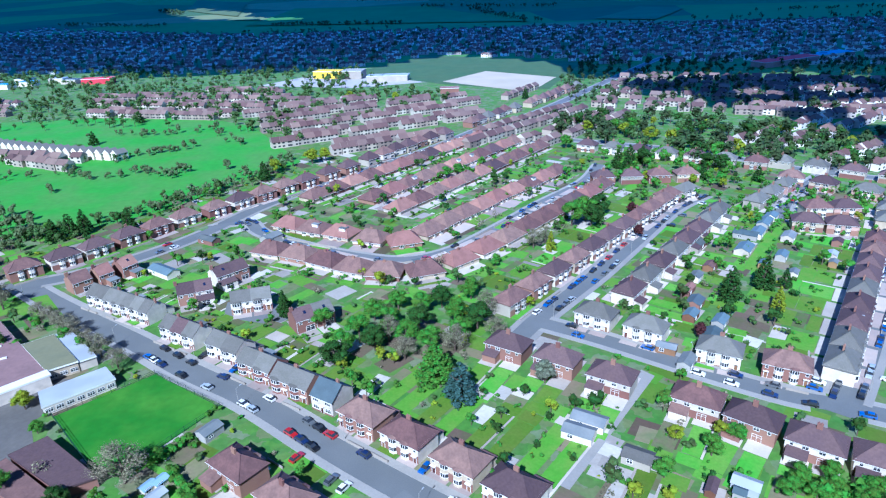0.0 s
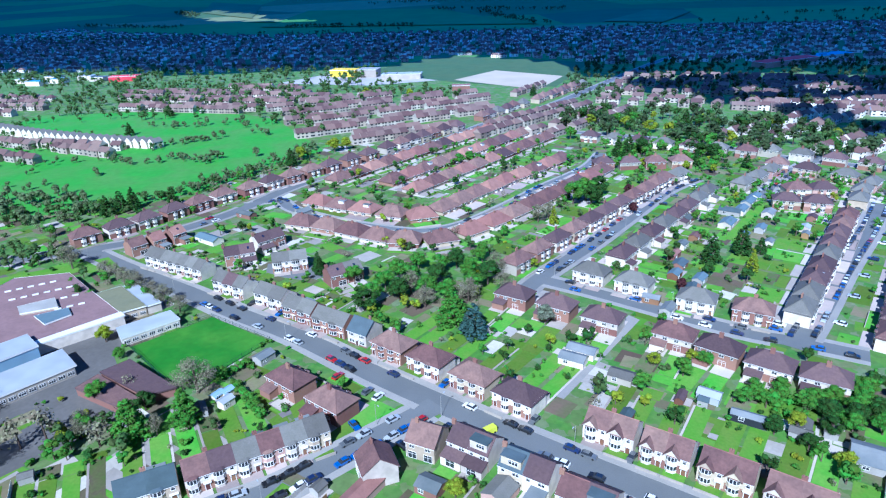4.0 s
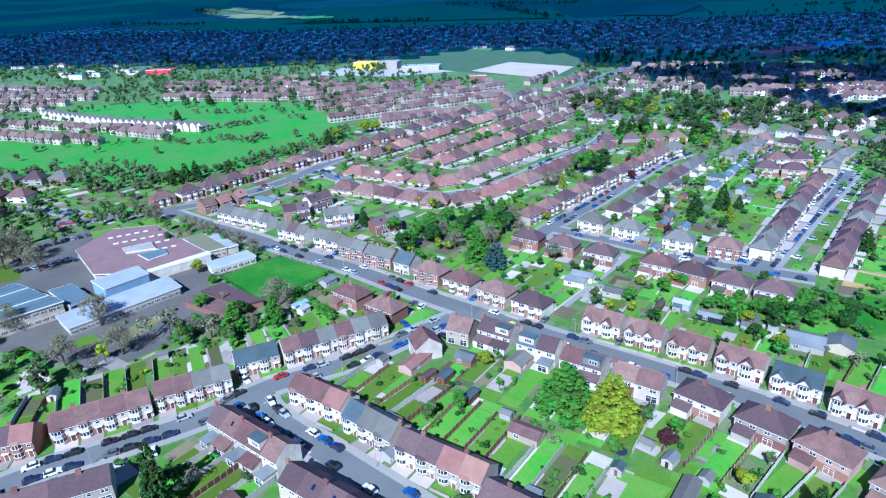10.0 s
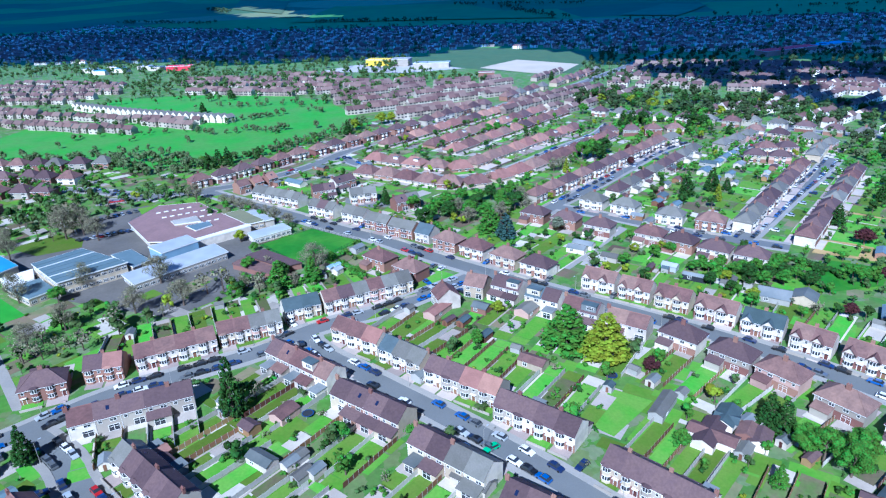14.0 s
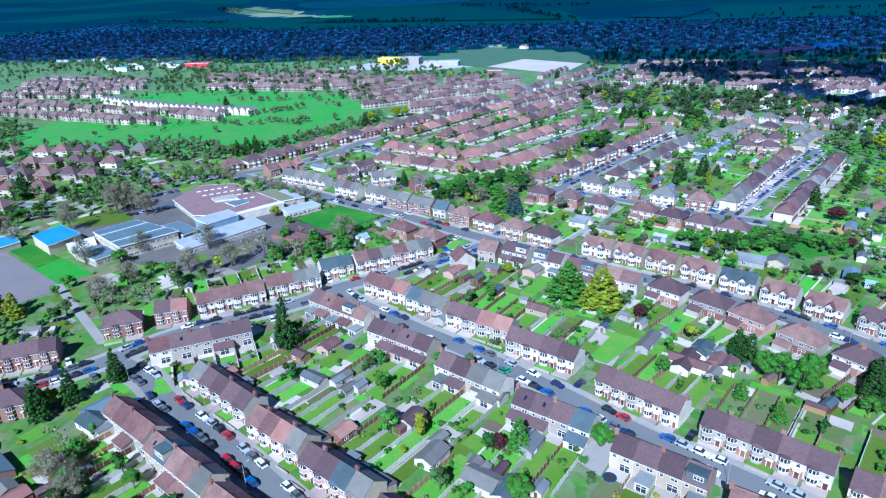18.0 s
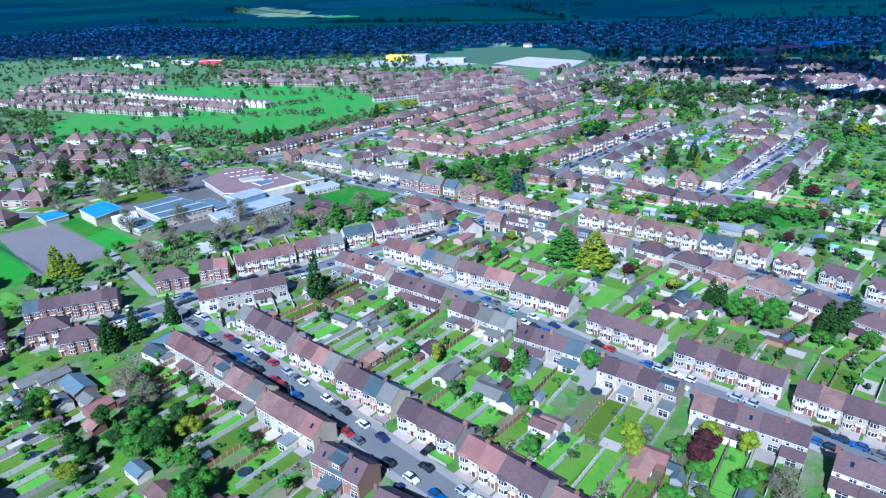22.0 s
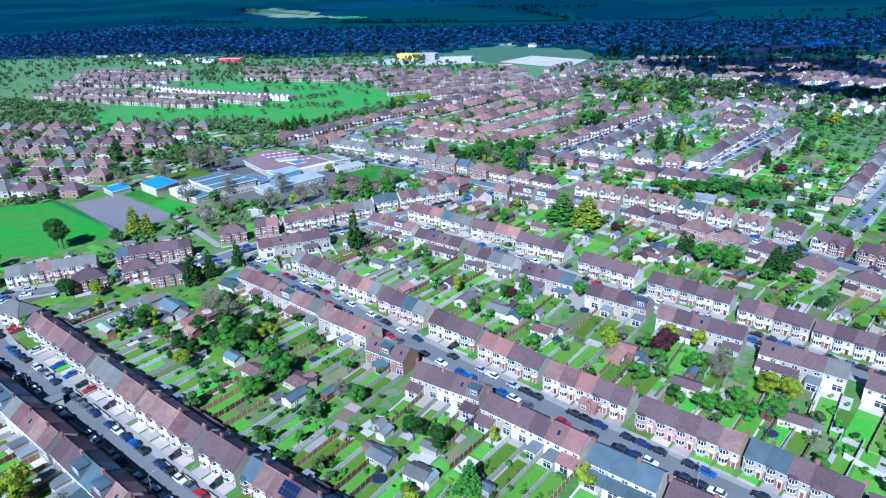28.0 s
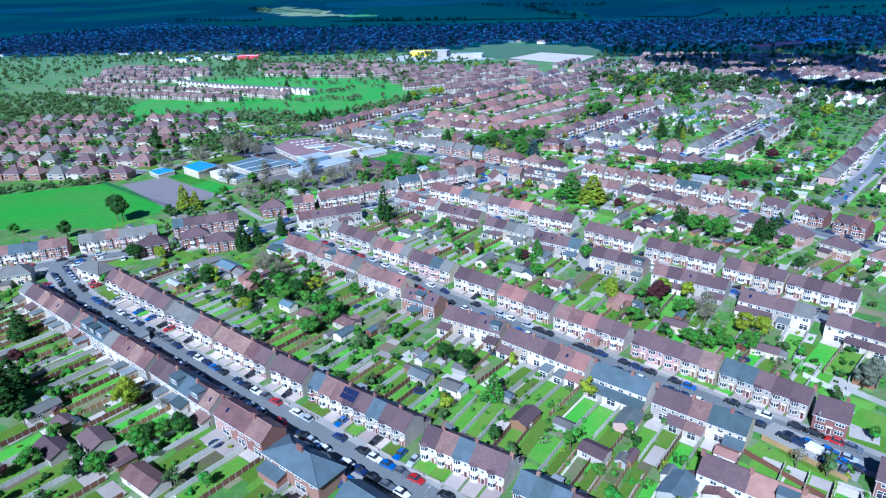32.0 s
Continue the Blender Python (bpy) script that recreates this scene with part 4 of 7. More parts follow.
# ---- the long road ----
semis([(-52, 121.5), (-38, 110.5)], 1, deep=10, roofs=[("roof_brown", 1)], walls=[("brick", 1)], fence=False)
lone(gable_house, -23, 85, 0.93, 0.36, "white", "roof_brown", "white gabled house with a long pink rear extension")
lone(gable_house, -11, 94, 0.42, 0.9, "cream", "roof_brown", "low cream house with a brown roof on the street corner")
for *q, t in ((-4, 95, 6, 88.5, "pP"), (8, 86, 19, 79, "Sp"), (20, 76.5, 31, 69.5, "bP"), (33, 67, 45, 59.5, "bb")):
    row(*q, 1, deep=26, walls=PALE, tiles=t)
semis([(54, 54.5), (66, 43.5), (76, 33), (86, 19), (97, 6), (109, -9), (121, -24), (133, -38)], 1, deep=25, roofs=[("roof_brown", 2), ("roof_plum", 2)], walls=PALE)
for q in ((31, 100.5, 42, 93.5), (43, 92, 53, 85.5), (54.5, 84.5, 64.5, 77.5), (66, 76, 77, 68)):
    row(*q, -1, 2, deep=25, gabled=1, roofs=[("roof_brown", 1)], walls=[("white", 3), ("cream", 2)], fancy=0)
row(77.5, 65.5, 88, 58, -1, 2, deep=26, gabled=1, roofs=[("roof_slate", 1)], walls=[("white", 1)], fancy=0)
for q in ((89, 55, 98, 47), (100, 45, 109, 36.5), (112, 33, 120, 24.5), (123, 21, 132, 10), (135, 7, 144, -4), (147, -8, 156, -19)):
    row(*q, -1, 2, deep=28, gabled=1, roofs=[("roof_brown", 2), ("roof_plum", 2)], fancy=0)
semis([(-23, 140), (-11, 131), (2, 121), (14, 111.5)], -1, deep=30, roofs=[("roof_brown", 2), ("roof_plum", 1)], walls=[("white", 2), ("cream", 2), ("brick", 1)])
lone(gable_house, -33.5, 149.5, -0.55, -0.83, "white", "roof_slate", "white house with a blue-grey slate roof")
for q in ((-77, 182, -64.5, 173.5), (-63.5, 170.5, -51.5, 162.5), (-51, 161, -38.5, 153)):
    row(*q, -1, 2, deep=20, walls=[("brick", 3), ("white", 1)], roofs=[("roof_grey", 1)], fancy=0)
for q in ((-136, 221, -105, 203), (-97, 194, -82, 184.5)):
    row(*q, -1, deep=16, roofs=[("roof_grey", 2), ("roof_plum", 1)], walls=[("white", 2), ("pebble", 1)], fancy=0, fence=False)
for q, s in (((-94, 231, -84, 241), 1), ((-103, 217, -91, 222), 1), ((-80, 209, -66, 213), -1), ((-54, 193, -42, 201), 1)):
    row(*q, s, 2, deep=8, roofs=[("roof_grey", 1), ("roof_plum", 1)], walls=[("white", 1), ("brick", 1)], fancy=0, fence=False)
semis([(-180, 247), (-169, 258), (-160, 269), (-151, 282), (-142, 294), (-133, 307), (-121, 319), (-112, 332), (-102, 343), (-92, 355), (-82, 366), (-71, 380), (-60, 393)], -1, deep=12, walls=[("brick", 2), ("white", 1)], plain=True,
      roofs=[("roof_brown", 1), ("roof_plum", 1)], fence=False)
for q in ((-151, 229, -146, 235), (-144, 236, -140, 241), (-138, 243, -134, 249)):
    row(*q, 1, 1, deep=10, walls=[("brick", 1)], roofs=[("roof_red", 1), ("roof_brown", 1)], fancy=0, fence=False)

# ---- crescent of bungalows ----
bungalows([(-76, 295), (-63, 288), (-49, 281), (-34, 273), (-19, 269), (-8, 281), (1, 293), (10, 304), (19, 315), (28, 327), (38, 338), (48, 349), (58, 361), (68, 373)], -1)
bungalows([(-78, 263), (-64, 257), (-51, 249), (-38, 241), (-25, 236), (-9, 236), (5, 246), (17, 258), (28, 270), (38, 282), (48, 294), (58, 306), (68, 318), (78, 330), (88, 343)], 1, dormers=0.4)
for off, side, first, last in ((16, 1, 20, 190), (47, -1, 35, 200), (70, 1, 30, 190)):
    bungalows([(-97 + 0.6 * s + 0.8 * off, 335 + 0.8 * s - 0.6 * off) for s in range(first, last, 15)], side)

# ---- streets to the east ----
EAST = [("roof_grey", 3), ("roof_plum", 2), ("roof_brown", 2)]
semis(along(23, 204, 112, 308, 10), -1, deep=19, roofs=[("roof_brown", 2), ("roof_plum", 2)], plain=True, fence=False)
semis(along(67, 208, 133, 290, 8), 1, deep=22, roofs=EAST, walls=PALE)
semis([(51, 191), (65, 181)], -1, deep=18, roofs=[("roof_grey", 1)], walls=[("white", 1)])
semis([(83, 166), (99, 157)], -1, deep=20, walls=[("brick", 2), ("white", 1)], roofs=EAST)
semis([(19, 173), (33, 164), (47, 154), (67, 142), (78, 133), (89, 123.5), (101, 116)], 1, deep=22, walls=[("brick", 3), ("white", 2)], roofs=[("roof_plum", 2), ("roof_brown", 1)])
semis(along(115, 157, 182, 246, 9), -1, deep=20, roofs=EAST, walls=PALE, plain=True)
semis(along(134, 138, 206, 232, 9), 1, deep=22, roofs=EAST, walls=PALE, plain=True)
semis(along(167, 82, 233, 166, 8), -1, deep=24, roofs=EAST, walls=PALE, plain=True, fence=False)
semis(along(192, 66, 258, 152, 8), 1, deep=14, roofs=EAST, walls=PALE, plain=True, fence=False)
semis(along(158, 303, 184, 327, 3), 1, deep=10, roofs=[("roof_grey", 1)], walls=PALE, plain=True, fence=False)
semis([(166, 271), (179, 266)], -1, deep=14, roofs=EAST, walls=PALE, plain=True, fence=False)
semis([(180, 289), (193, 288)], -1, deep=10, roofs=EAST, walls=PALE, plain=True, fence=False)
semis([(205, 326), (219, 311)], -1, deep=10, roofs=EAST, walls=PALE, plain=True, fence=False)
semis([(194, 339)], -1, deep=0, roofs=EAST, walls=PALE, plain=True, fence=False, way=(0.86, -0.5))
semis([(117, 315), (129, 323)], -1, deep=10, roofs=EAST, walls=PALE, plain=True, fence=False)
semis([(202, 270), (212, 284), (224, 296)], 1, deep=12, roofs=EAST, walls=PALE, plain=True, fence=False)

# ---- garages and workshops at the garden ends ----
outbuilding(-156.4, -139.9, 9, 5, "pebble", "roof_grey")
outbuilding(-145.5, -146.0, 6, 5, "fence_wood", "roof_plum")
outbuilding(-141.9, -156.4, 10, 6, "pebble", "roof_plum")
outbuilding(-132.4, -152.8, 9, 6.5, "pebble", "roof_plum")
outbuilding(-122.8, -159.5, 6, 5, "white", "roof_brown")
outbuilding(-111.3, -166.7, 12, 6, "white", "roof_brown")
outbuilding(-48.2, -120.3, 7, 4.5, "pebble", "felt")
outbuilding(-38.3, -126.0, 6, 5, "white", "roof_grey")
outbuilding(36.1, -87.8, 8, 5, "cream", "roof_plum")
outbuilding(59.9, -103.7, 8, 5, "cream", "roof_plum")
outbuilding(16.4, -165.1, 9, 6.5, "concrete", "roof_slate")
outbuilding(26.2, -165.6, 8, 6.5, "white", "roof_brown")
outbuilding(-0.9, -153.0, 7, 5, "white", "roof_plum")
outbuilding(-17.5, -140.0, 8, 5, "fence_wood", "roof_plum")
outbuilding(19.6, -71.2, 8, 5, "brick", "roof_red")
outbuilding(-0.4, -56.0, 6, 4.5, "white", "roof_brown")
outbuilding(10.0, -140.4, 8, 5.5, "pink", "felt")
outbuilding(-149.6, -100.2, 8, 4, "white", "felt")
outbuilding(-89.6, -85.4, 7, 4, "brick", "roof_plum")
outbuilding(-77.2, -95.2, 7, 4, "white", "roof_slate")
outbuilding(-76.8, -87.3, 7, 4, "pebble", "roof_brown")
outbuilding(31.3, -153.1, 5, 4, "white", "roof_red")
outbuilding(7.0, -97.7, 5, 4, "brick", "roof_red")
outbuilding(-139.8, -39.5, 11, 6.5, "brick", "school_slate")
outbuilding(-150.5, -34.9, 9, 5, "pebble", "roof_grey")
outbuilding(-131.9, -46.4, 6, 5, "pebble", "roof_grey")
outbuilding(-127.7, -49.6, 7, 5, "brick", "roof_red")
outbuilding(-123.7, -20.5, 9, 7, "white", "roof_slate")
outbuilding(-28.9, -33.5, 8, 5.5, "white", "roof_grey")
outbuilding(-16.5, -42.0, 9, 6, "white", "roof_grey")
outbuilding(-10.5, -45.4, 8, 5, "white", "roof_slate")
outbuilding(-2.6, -56.8, 6.5, 5, "white", "roof_brown")
outbuilding(-35.4, -18.8, 7, 5, "white", "roof_plum")
outbuilding(-53.4, -24.4, 6, 5, "brick", "roof_red")
outbuilding(-13.9, -7.1, 10, 5, "white", "roof_grey")
outbuilding(-4.3, -29.2, 7, 5, "concrete", "felt")
outbuilding(22.1, -67.6, 9, 5, "brick", "roof_red")
outbuilding(47.5, 8.2, 12, 5, "white", "roof_brown")
outbuilding(56.8, 9.3, 6, 5, "brick", "roof_brown")
outbuilding(53.3, 14.6, 6, 4, "concrete", "roof_slate")
outbuilding(-67.0, 0.3, 8, 4, "white", "felt")
outbuilding(-95.1, 2.4, 6, 4, "brick", "roof_red")
outbuilding(5.3, 43.6, 8.5, 5, "cream", "roof_brown")
outbuilding(38.5, 20.9, 12, 4, "concrete", "roof_grey")
outbuilding(53.7, 15.6, 9, 5.5, "white", "roof_slate")
outbuilding(47.0, 9.1, 12, 5.5, "white", "roof_plum")
outbuilding(58.8, 6.8, 7, 5, "white", "roof_plum")
outbuilding(-25.3, 79.1, 13, 5, "pink", "roof_red")
outbuilding(-9.9, 79.7, 6, 5, "brick", "felt")
outbuilding(6.1, 77.3, 7, 6, "pink", "roof_grey")
outbuilding(-66.3, 19.3, 7, 5, "pink", "roof_brown")
outbuilding(-74.4, 13.3, 5, 4, "fence_wood", "roof_plum")
outbuilding(-29.5, 37.0, 4, 4, "concrete", "felt")
outbuilding(96.8, 85.5, 11, 9, "concrete", "felt")
outbuilding(106.5, 83, 8, 8, "cream", "felt")
outbuilding(41.5, 103.2, 6, 3, "fence_wood", "roof_slate")
outbuilding(36.7, 137.2, 9, 5, "white", "felt")
outbuilding(45.4, 122.6, 7, 5, "pebble", "roof_grey")
outbuilding(67.2, 112.3, 6, 4, "sheet_metal", "sheet_metal")
outbuilding(73.8, 102.0, 9, 3, "black_mesh", "felt")
outbuilding(-69.3, 114.4, 4, 3, "white", "sheet_metal")
outbuilding(-64.7, 137.9, 6, 4, "concrete", "felt")
outbuilding(33.0, 132.5, 8, 5, "white", "felt")
outbuilding(72.1, 163.4, 7, 4, "concrete", "felt")
outbuilding(85.4, 177.6, 8, 5, "white", "roof_slate")
outbuilding(88.8, 201.0, 7, 5, "brick", "roof_slate")
outbuilding(135.0, 263.3, 10, 6, "concrete", "roof_slate")
outbuilding(68.8, 171.7, 6, 4, "fence_wood", "felt")
outbuilding(-119.3, 244.1, 14, 6, "white", "school_slate")
outbuilding(-111.6, 278.5, 10, 5, "brick", "felt")
outbuilding(-82.4, 279.5, 9, 6, "concrete", "felt")

for x, y, w, d, wall, roof in ((141, 265, 10, 5, "white", "school_slate"), (150, 277, 11, 5, "concrete", "school_slate"), (157, 285, 7, 5, "white", "school_slate"), (127, 247, 10, 6, "white", "school_slate"), (110, 254, 7, 5, "brick", "felt"), (116, 275, 8, 4, "concrete", "school_slate"),
                               (152, 259, 8, 5, "white", "felt"), (159, 238, 5, 4, "white", "sheet_metal"), (155, 230, 4, 3, "fence_wood", "felt"), (139, 239, 7, 4, "concrete", "school_slate"), (128, 231, 5, 4, "fence_wood", "school_slate"), (169, 251, 5, 4, "brick", "roof_plum"),
                               (92, 187, 7, 4, "concrete", "school_slate"), (84, 192, 6, 4, "fence_wood", "school_slate"), (97, 222, 6, 4, "white", "felt"), (135, 222, 5, 3, "white", "felt"), (106, 231, 6, 4, "fence_wood", "roof_brown"), (90, 211, 8, 3, "brick", "roof_red")):
    outbuilding(x, y, w, d, wall, roof, 52)
row(23, -160, 45, -175, 1, deep=14)
for k in range(6):
    p = Vector((20, -137)) + Vector((0.82, -0.57)) * (28 + 5.4 * k)
    garden(pose(p.x, p.y, 0, 0, 0, facing(0.57, 0.82)), 5.2, 24, 0, 0)
for k in range(7):
    p = Vector((-150, -135)) + Vector((0.83, -0.56)) * 9 * k
    garden(pose(p.x, p.y, 0, 0, 0, facing(0.56, 0.83)), 8, 26, 0, 9)
lone(gable_house, 66, -163, 0.57, 0.82, "brick", "roof_plum", "brick house with a big plum-brown roof")

semis(along(100, 428, 190, 372, 7), -1, deep=0, roofs=EAST, plain=True)
semis(along(92, 352, 140, 352, 4), 1, deep=0, roofs=EAST, plain=True)
semis(along(205, 372, 262, 322, 5), 1, deep=0, roofs=EAST, plain=True)

row(-268, -40, -225, -19.5, -1, deep=20, tiles="sssbssbb")
semis([(-228, -52)], 1, deep=0, roofs=[("roof_grey", 1)], way=(0.9, 0.43))
row(-262, -75, -232, -60, 1, deep=20)

# ---- trees ----


ICO = [Vector(p).normalized() for p in ((0, 1, 1.618), (0, -1, 1.618), (0, 1, -1.618), (0, -1, -1.618), (1, 1.618, 0), (-1, 1.618, 0), (1, -1.618, 0), (-1, -1.618, 0), (1.618, 0, 1), (-1.618, 0, 1), (1.618, 0, -1), (-1.618, 0, -1))]
ICO_F = [(a, b, c) for a, b, c in itertools.combinations(range(12), 3) if all((ICO[i] - ICO[j]).length < 1.1 for i, j in ((a, b), (b, c), (a, c)))]
OCT = [Vector(p) for p in ((1, 0, 0), (0, 1, 0), (-1, 0, 0), (0, -1, 0), (0, 0, 1), (0, 0, -1))]
OCT_F = [(0, 1, 4), (1, 2, 4), (2, 3, 4), (3, 0, 4), (1, 0, 5), (2, 1, 5), (3, 2, 5), (0, 3, 5)]


def leaf_cloud(g, centre, radius, n, size, r, squash=1.0, core=0.7):
    """n small leaf sprays round a ragged inner mass of close foliage."""
    if core:
        pts, faces = (ICO, ICO_F) if n >= 14 else (OCT, OCT_F)
        k, c = len(g.v), Vector(centre)
        for d in pts:
            p = d * radius * core * r.uniform(0.75, 1.2)
            g.v.append((c.x + p.x, c.y + p.y, c.z + p.z * squash))
        for a, b, e in faces:
            if (pts[b] - pts[a]).cross(pts[e] - pts[a]).dot(pts[a]) < 0:
                b, e = e, b
            g.f.append((k + a, k + b, k + e))
            g.m.append(0)
    for _ in range(n):
        d = Vector((r.gauss(0, 1), r.gauss(0, 1), r.gauss(0, 1))).normalized()
        p = Vector(centre) + Vector((d.x * radius, d.y * radius, d.z * radius * squash)) * r.uniform(0.55, 1.06)
        s = size * r.uniform(0.6, 1.3)
        nrm = (d + Vector((r.uniform(-.5, .5), r.uniform(-.5, .5), r.uniform(0, .7)))).normalized()
        q = nrm.to_track_quat("Z", "Y") @ Euler((0, 0, r.uniform(0, 6.28))).to_quaternion()
        g.poly([p + q @ Vector(c) for c in ((-s, -s * 0.5, 0), (s * 0.2, -s * 0.7, s * 0.2), (s, s * 0.3, 0), (-s * 0.3, s * 0.7, s * 0.15))], 0)


def crown_round(r, n=30, per=110, size=0.019):
    g = Geo()
    for i in range(n):
        w, h = r.uniform(0, 6.28), r.uniform(0, 1)
        rad = 0.3 * math.sin(math.pi * (0.22 + 0.72 * h)) * math.sqrt(r.uniform(0.15, 1))
        leaf_cloud(g, (rad * math.cos(w), rad * math.sin(w), 0.36 + 0.52 * h), r.uniform(0.1, 0.17), per, size, r, 0.8)
    return g


def crown_cone(r, slim=0.24):
    g = Geo()
    for i in range(30):
        h = (i + r.random()) / 30
        rad = slim * (1 - h) ** 0.75 + 0.015
        for k in range(max(2, int(9 * (1 - h)) + 2)):
            w = r.uniform(0, 6.28)
            rr = rad * r.uniform(0.6, 1.1)
            leaf_cloud(g, (rr * math.cos(w), rr * math.sin(w), 0.08 + 0.9 * h), 0.035 + 0.04 * (1 - h), 12, 0.02, r, 0.7)
    return g


def crown_bare(r):
    """Fine leafless branches in a haze of twigs and buds."""
    g = Geo()

    def grow(p, d, length, rad, level):
        q = p + d * length
        g.tube(p, q, rad, rad * 0.55, 3, 0)
        if level == 0:
            return
        for _ in range(4):
            e = (d + Vector((r.gauss(0, .5), r.gauss(0, .5), r.uniform(-.05, .55)))).normalized()
            grow(p + d * length * r.uniform(0.45, 1), e, length * r.uniform(0.5, 0.72), rad * 0.5, level - 1)
    for _ in range(6):
        e = Vector((r.gauss(0, .5), r.gauss(0, .5), 1)).normalized()
        grow(Vector((0, 0, r.uniform(0.14, 0.3))), e, 0.26, 0.009, 4)
    for i in range(44):
        w, h = r.uniform(0, 6.28), r.uniform(0.34, 0.94)
        rad = 0.33 * math.sin(math.pi * (h - 0.12) / 0.9) * math.sqrt(r.random())
        leaf_cloud(g, (rad * math.cos(w), rad * math.sin(w), h), 0.1, 70, 0.0125, r, core=0)
    return g


TREE_KINDS = dict(green=("leaf_green", crown_round, "broad-leaved tree in fresh green leaf"), dark=("leaf_dark", crown_cone, "tall dark green conifer"), lime=("leaf_lime", crown_round, "bright yellow-green tree"),
                  cypress=("leaf_lime", crown_cone, "conical golden-green conifer"), fir=("leaf_green", crown_cone, "conical bright green conifer"), blue=("leaf_blue", crown_cone, "blue-grey spruce"),
                  copper=("leaf_copper", crown_round, "dark copper-leaved tree"), pale=("leaf_pale", crown_round, "pale blossoming tree"), bare=("twig", crown_bare, "bare-branched tree with fine grey twigs"),
                  holm=("leaf_dark", crown_round, "dark evergreen tree with a dense round crown"))


def tree(kind, x, y, h, w=1.0, label=""):
    mat, shape, words = TREE_KINDS[kind]
    key = (kind, rnd.randrange(3 if shape is crown_round else 2))

    def build():
        t = Geo()
        t.tube((0, 0, -0.02), (0.01, 0, 0.3), 0.028, 0.02, 7)
        t.tube((0.01, 0, 0.29), (-0.01, 0.01, 0.7), 0.02, 0.006, 6)
        for i in range(5):
            a = 1.3 * i
            t.tube((0, 0, 0.25 + 0.07 * i), (0.17 * math.cos(a), 0.17 * math.sin(a), 0.45 + 0.09 * i), 0.01, 0.004, 5)
        root = part("tree", t, M["bark"])
        r = random.Random(len(kind) * 13 + key[1])
        part("crown", shape(r), M[mat], root)
        return root
    m = pose(x, y, 0, 0, 0, rnd.uniform(0, 360)) @ Matrix.Diagonal((h * w, h * w, h, 1))
    if ("tree", key) not in PROTOS:
        PROTOS["tree", key] = ob = build()
        ob.matrix_basis = m
    else:
        o = PROTOS["tree", key]
        ob = copy_thing(o, m @ Matrix.Diagonal((1 / o.scale.x, 1 / o.scale.y, 1 / o.scale.z, 1)))
        ob.matrix_basis = m
    return tagged(ob, label or words + " in a garden", "tree", "trees")


def trees(kind, h, pts, w=1.0, label=""):
    for x, y in pts:
        tree(kind, x, y, h * rnd.uniform(0.92, 1.08), w * rnd.uniform(0.92, 1.1), label)


def shrub_stuff(name, places, mat, label, n=45):
    """Bushes too many to count, gathered in one mesh; places as x, y, height."""
    g, r = Geo(), random.Random(5)
    for x, y, h in places:
        for k in range(3):
            c = (x + r.uniform(-.4, .4) * h, y + r.uniform(-.4, .4) * h, h * r.uniform(0.35, 0.62))
            leaf_cloud(g, c, h * 0.42, n // 3, h * 0.08 + 0.05, r, 0.85, 0 if mat == "twig" else 0.75)
    return tagged(part(name, g, M[mat]), label, "bushes", kind="stuff")


FAR_FIELD = [(-122, 893), (-16, 1094), (204, 930), (155, 800), (118, 700), (40, 735), (1, 765)]


def wood(name, poly, n, h, mat, label, per=70, spread=0.3):
    """A belt of woodland: many crowns over trunks, one mesh."""
    g, r, k = Geo(), random.Random(n), 0
    xs, ys = [p[0] for p in poly], [p[1] for p in poly]
    while k < n:
        x, y = r.uniform(min(xs), max(xs)), r.uniform(min(ys), max(ys))
        inside = False
        for (ax, ay), (bx, by) in zip(poly, poly[1:] + poly[:1]):
            if (ay > y) != (by > y) and x < (bx - ax) * (y - ay) / (by - ay) + ax:
                inside = not inside
        if not inside or within(x, y, FAR_FIELD):
            continue
        k += 1
        hh = h * r.uniform(1 - spread, 1 + spread)
        z = rise(x, y) if y > 1000 else 0
        g.tube((x, y, z), (x, y, z + hh * 0.5), hh * 0.03, hh * 0.015, 4, 1)
        for _ in range(4):
            c = (x + r.uniform(-.2, .2) * hh, y + r.uniform(-.2, .2) * hh, z + hh * r.uniform(0.4, 0.78))
            leaf_cloud(g, c, hh * 0.24, int(per * 0.18), hh * 0.075, r, 0.9)
    return tagged(part(name, g, [M[mat], M["bark"]]), label, "trees", kind="stuff")


def growth(name, places, mat, label, per=64):
    """Small garden trees, past counting, in one mesh; places as x, y, height."""
    g, r = Geo(), random.Random(len(places))
    for x, y, h in places:
        g.tube((x, y, 0), (x, y, h * 0.5), h * 0.03, h * 0.015, 5, 1)
        for _ in range(6):
            leaf_cloud(g, (x + r.uniform(-.2, .2) * h, y + r.uniform(-.2, .2) * h, h * r.uniform(0.38, 0.78)), h * r.uniform(0.18, 0.25), per // 6, h * 0.042, r, 0.9, 0 if mat == "twig" else 0.7)
    return tagged(part(name, g, [M[mat], M["bark"]]), label, "trees", kind="stuff")


# single trees that stand out
trees("lime", 12, [(-131, -138)], 0.85, "round yellow-green tree in a back garden")
trees("dark", 16, [(-169, -139)], 1.3)
trees("dark", 12, [(-193, -98), (-174, -128)], 1.5)
trees("holm", 8, [(-111, -148), (-117, -152)], 0.9)
trees("dark", 21, [(-81, 20)], 0.62, "tall dark conifer in a back garden")
trees("holm", 8, [(-34, -116), (-41, -112), (-109, -62), (-122, -57), (-115, -52), (-101, -55)], 1.1)
trees("fir", 10, [(-26, -130)], 1.25)
trees("green", 7, [(-8, -46)], 1.5, "broad clipped green bush by a path")
trees("lime", 7.5, [(19, -61), (46, -66), (18, -67), (38, -62)], 1.05)
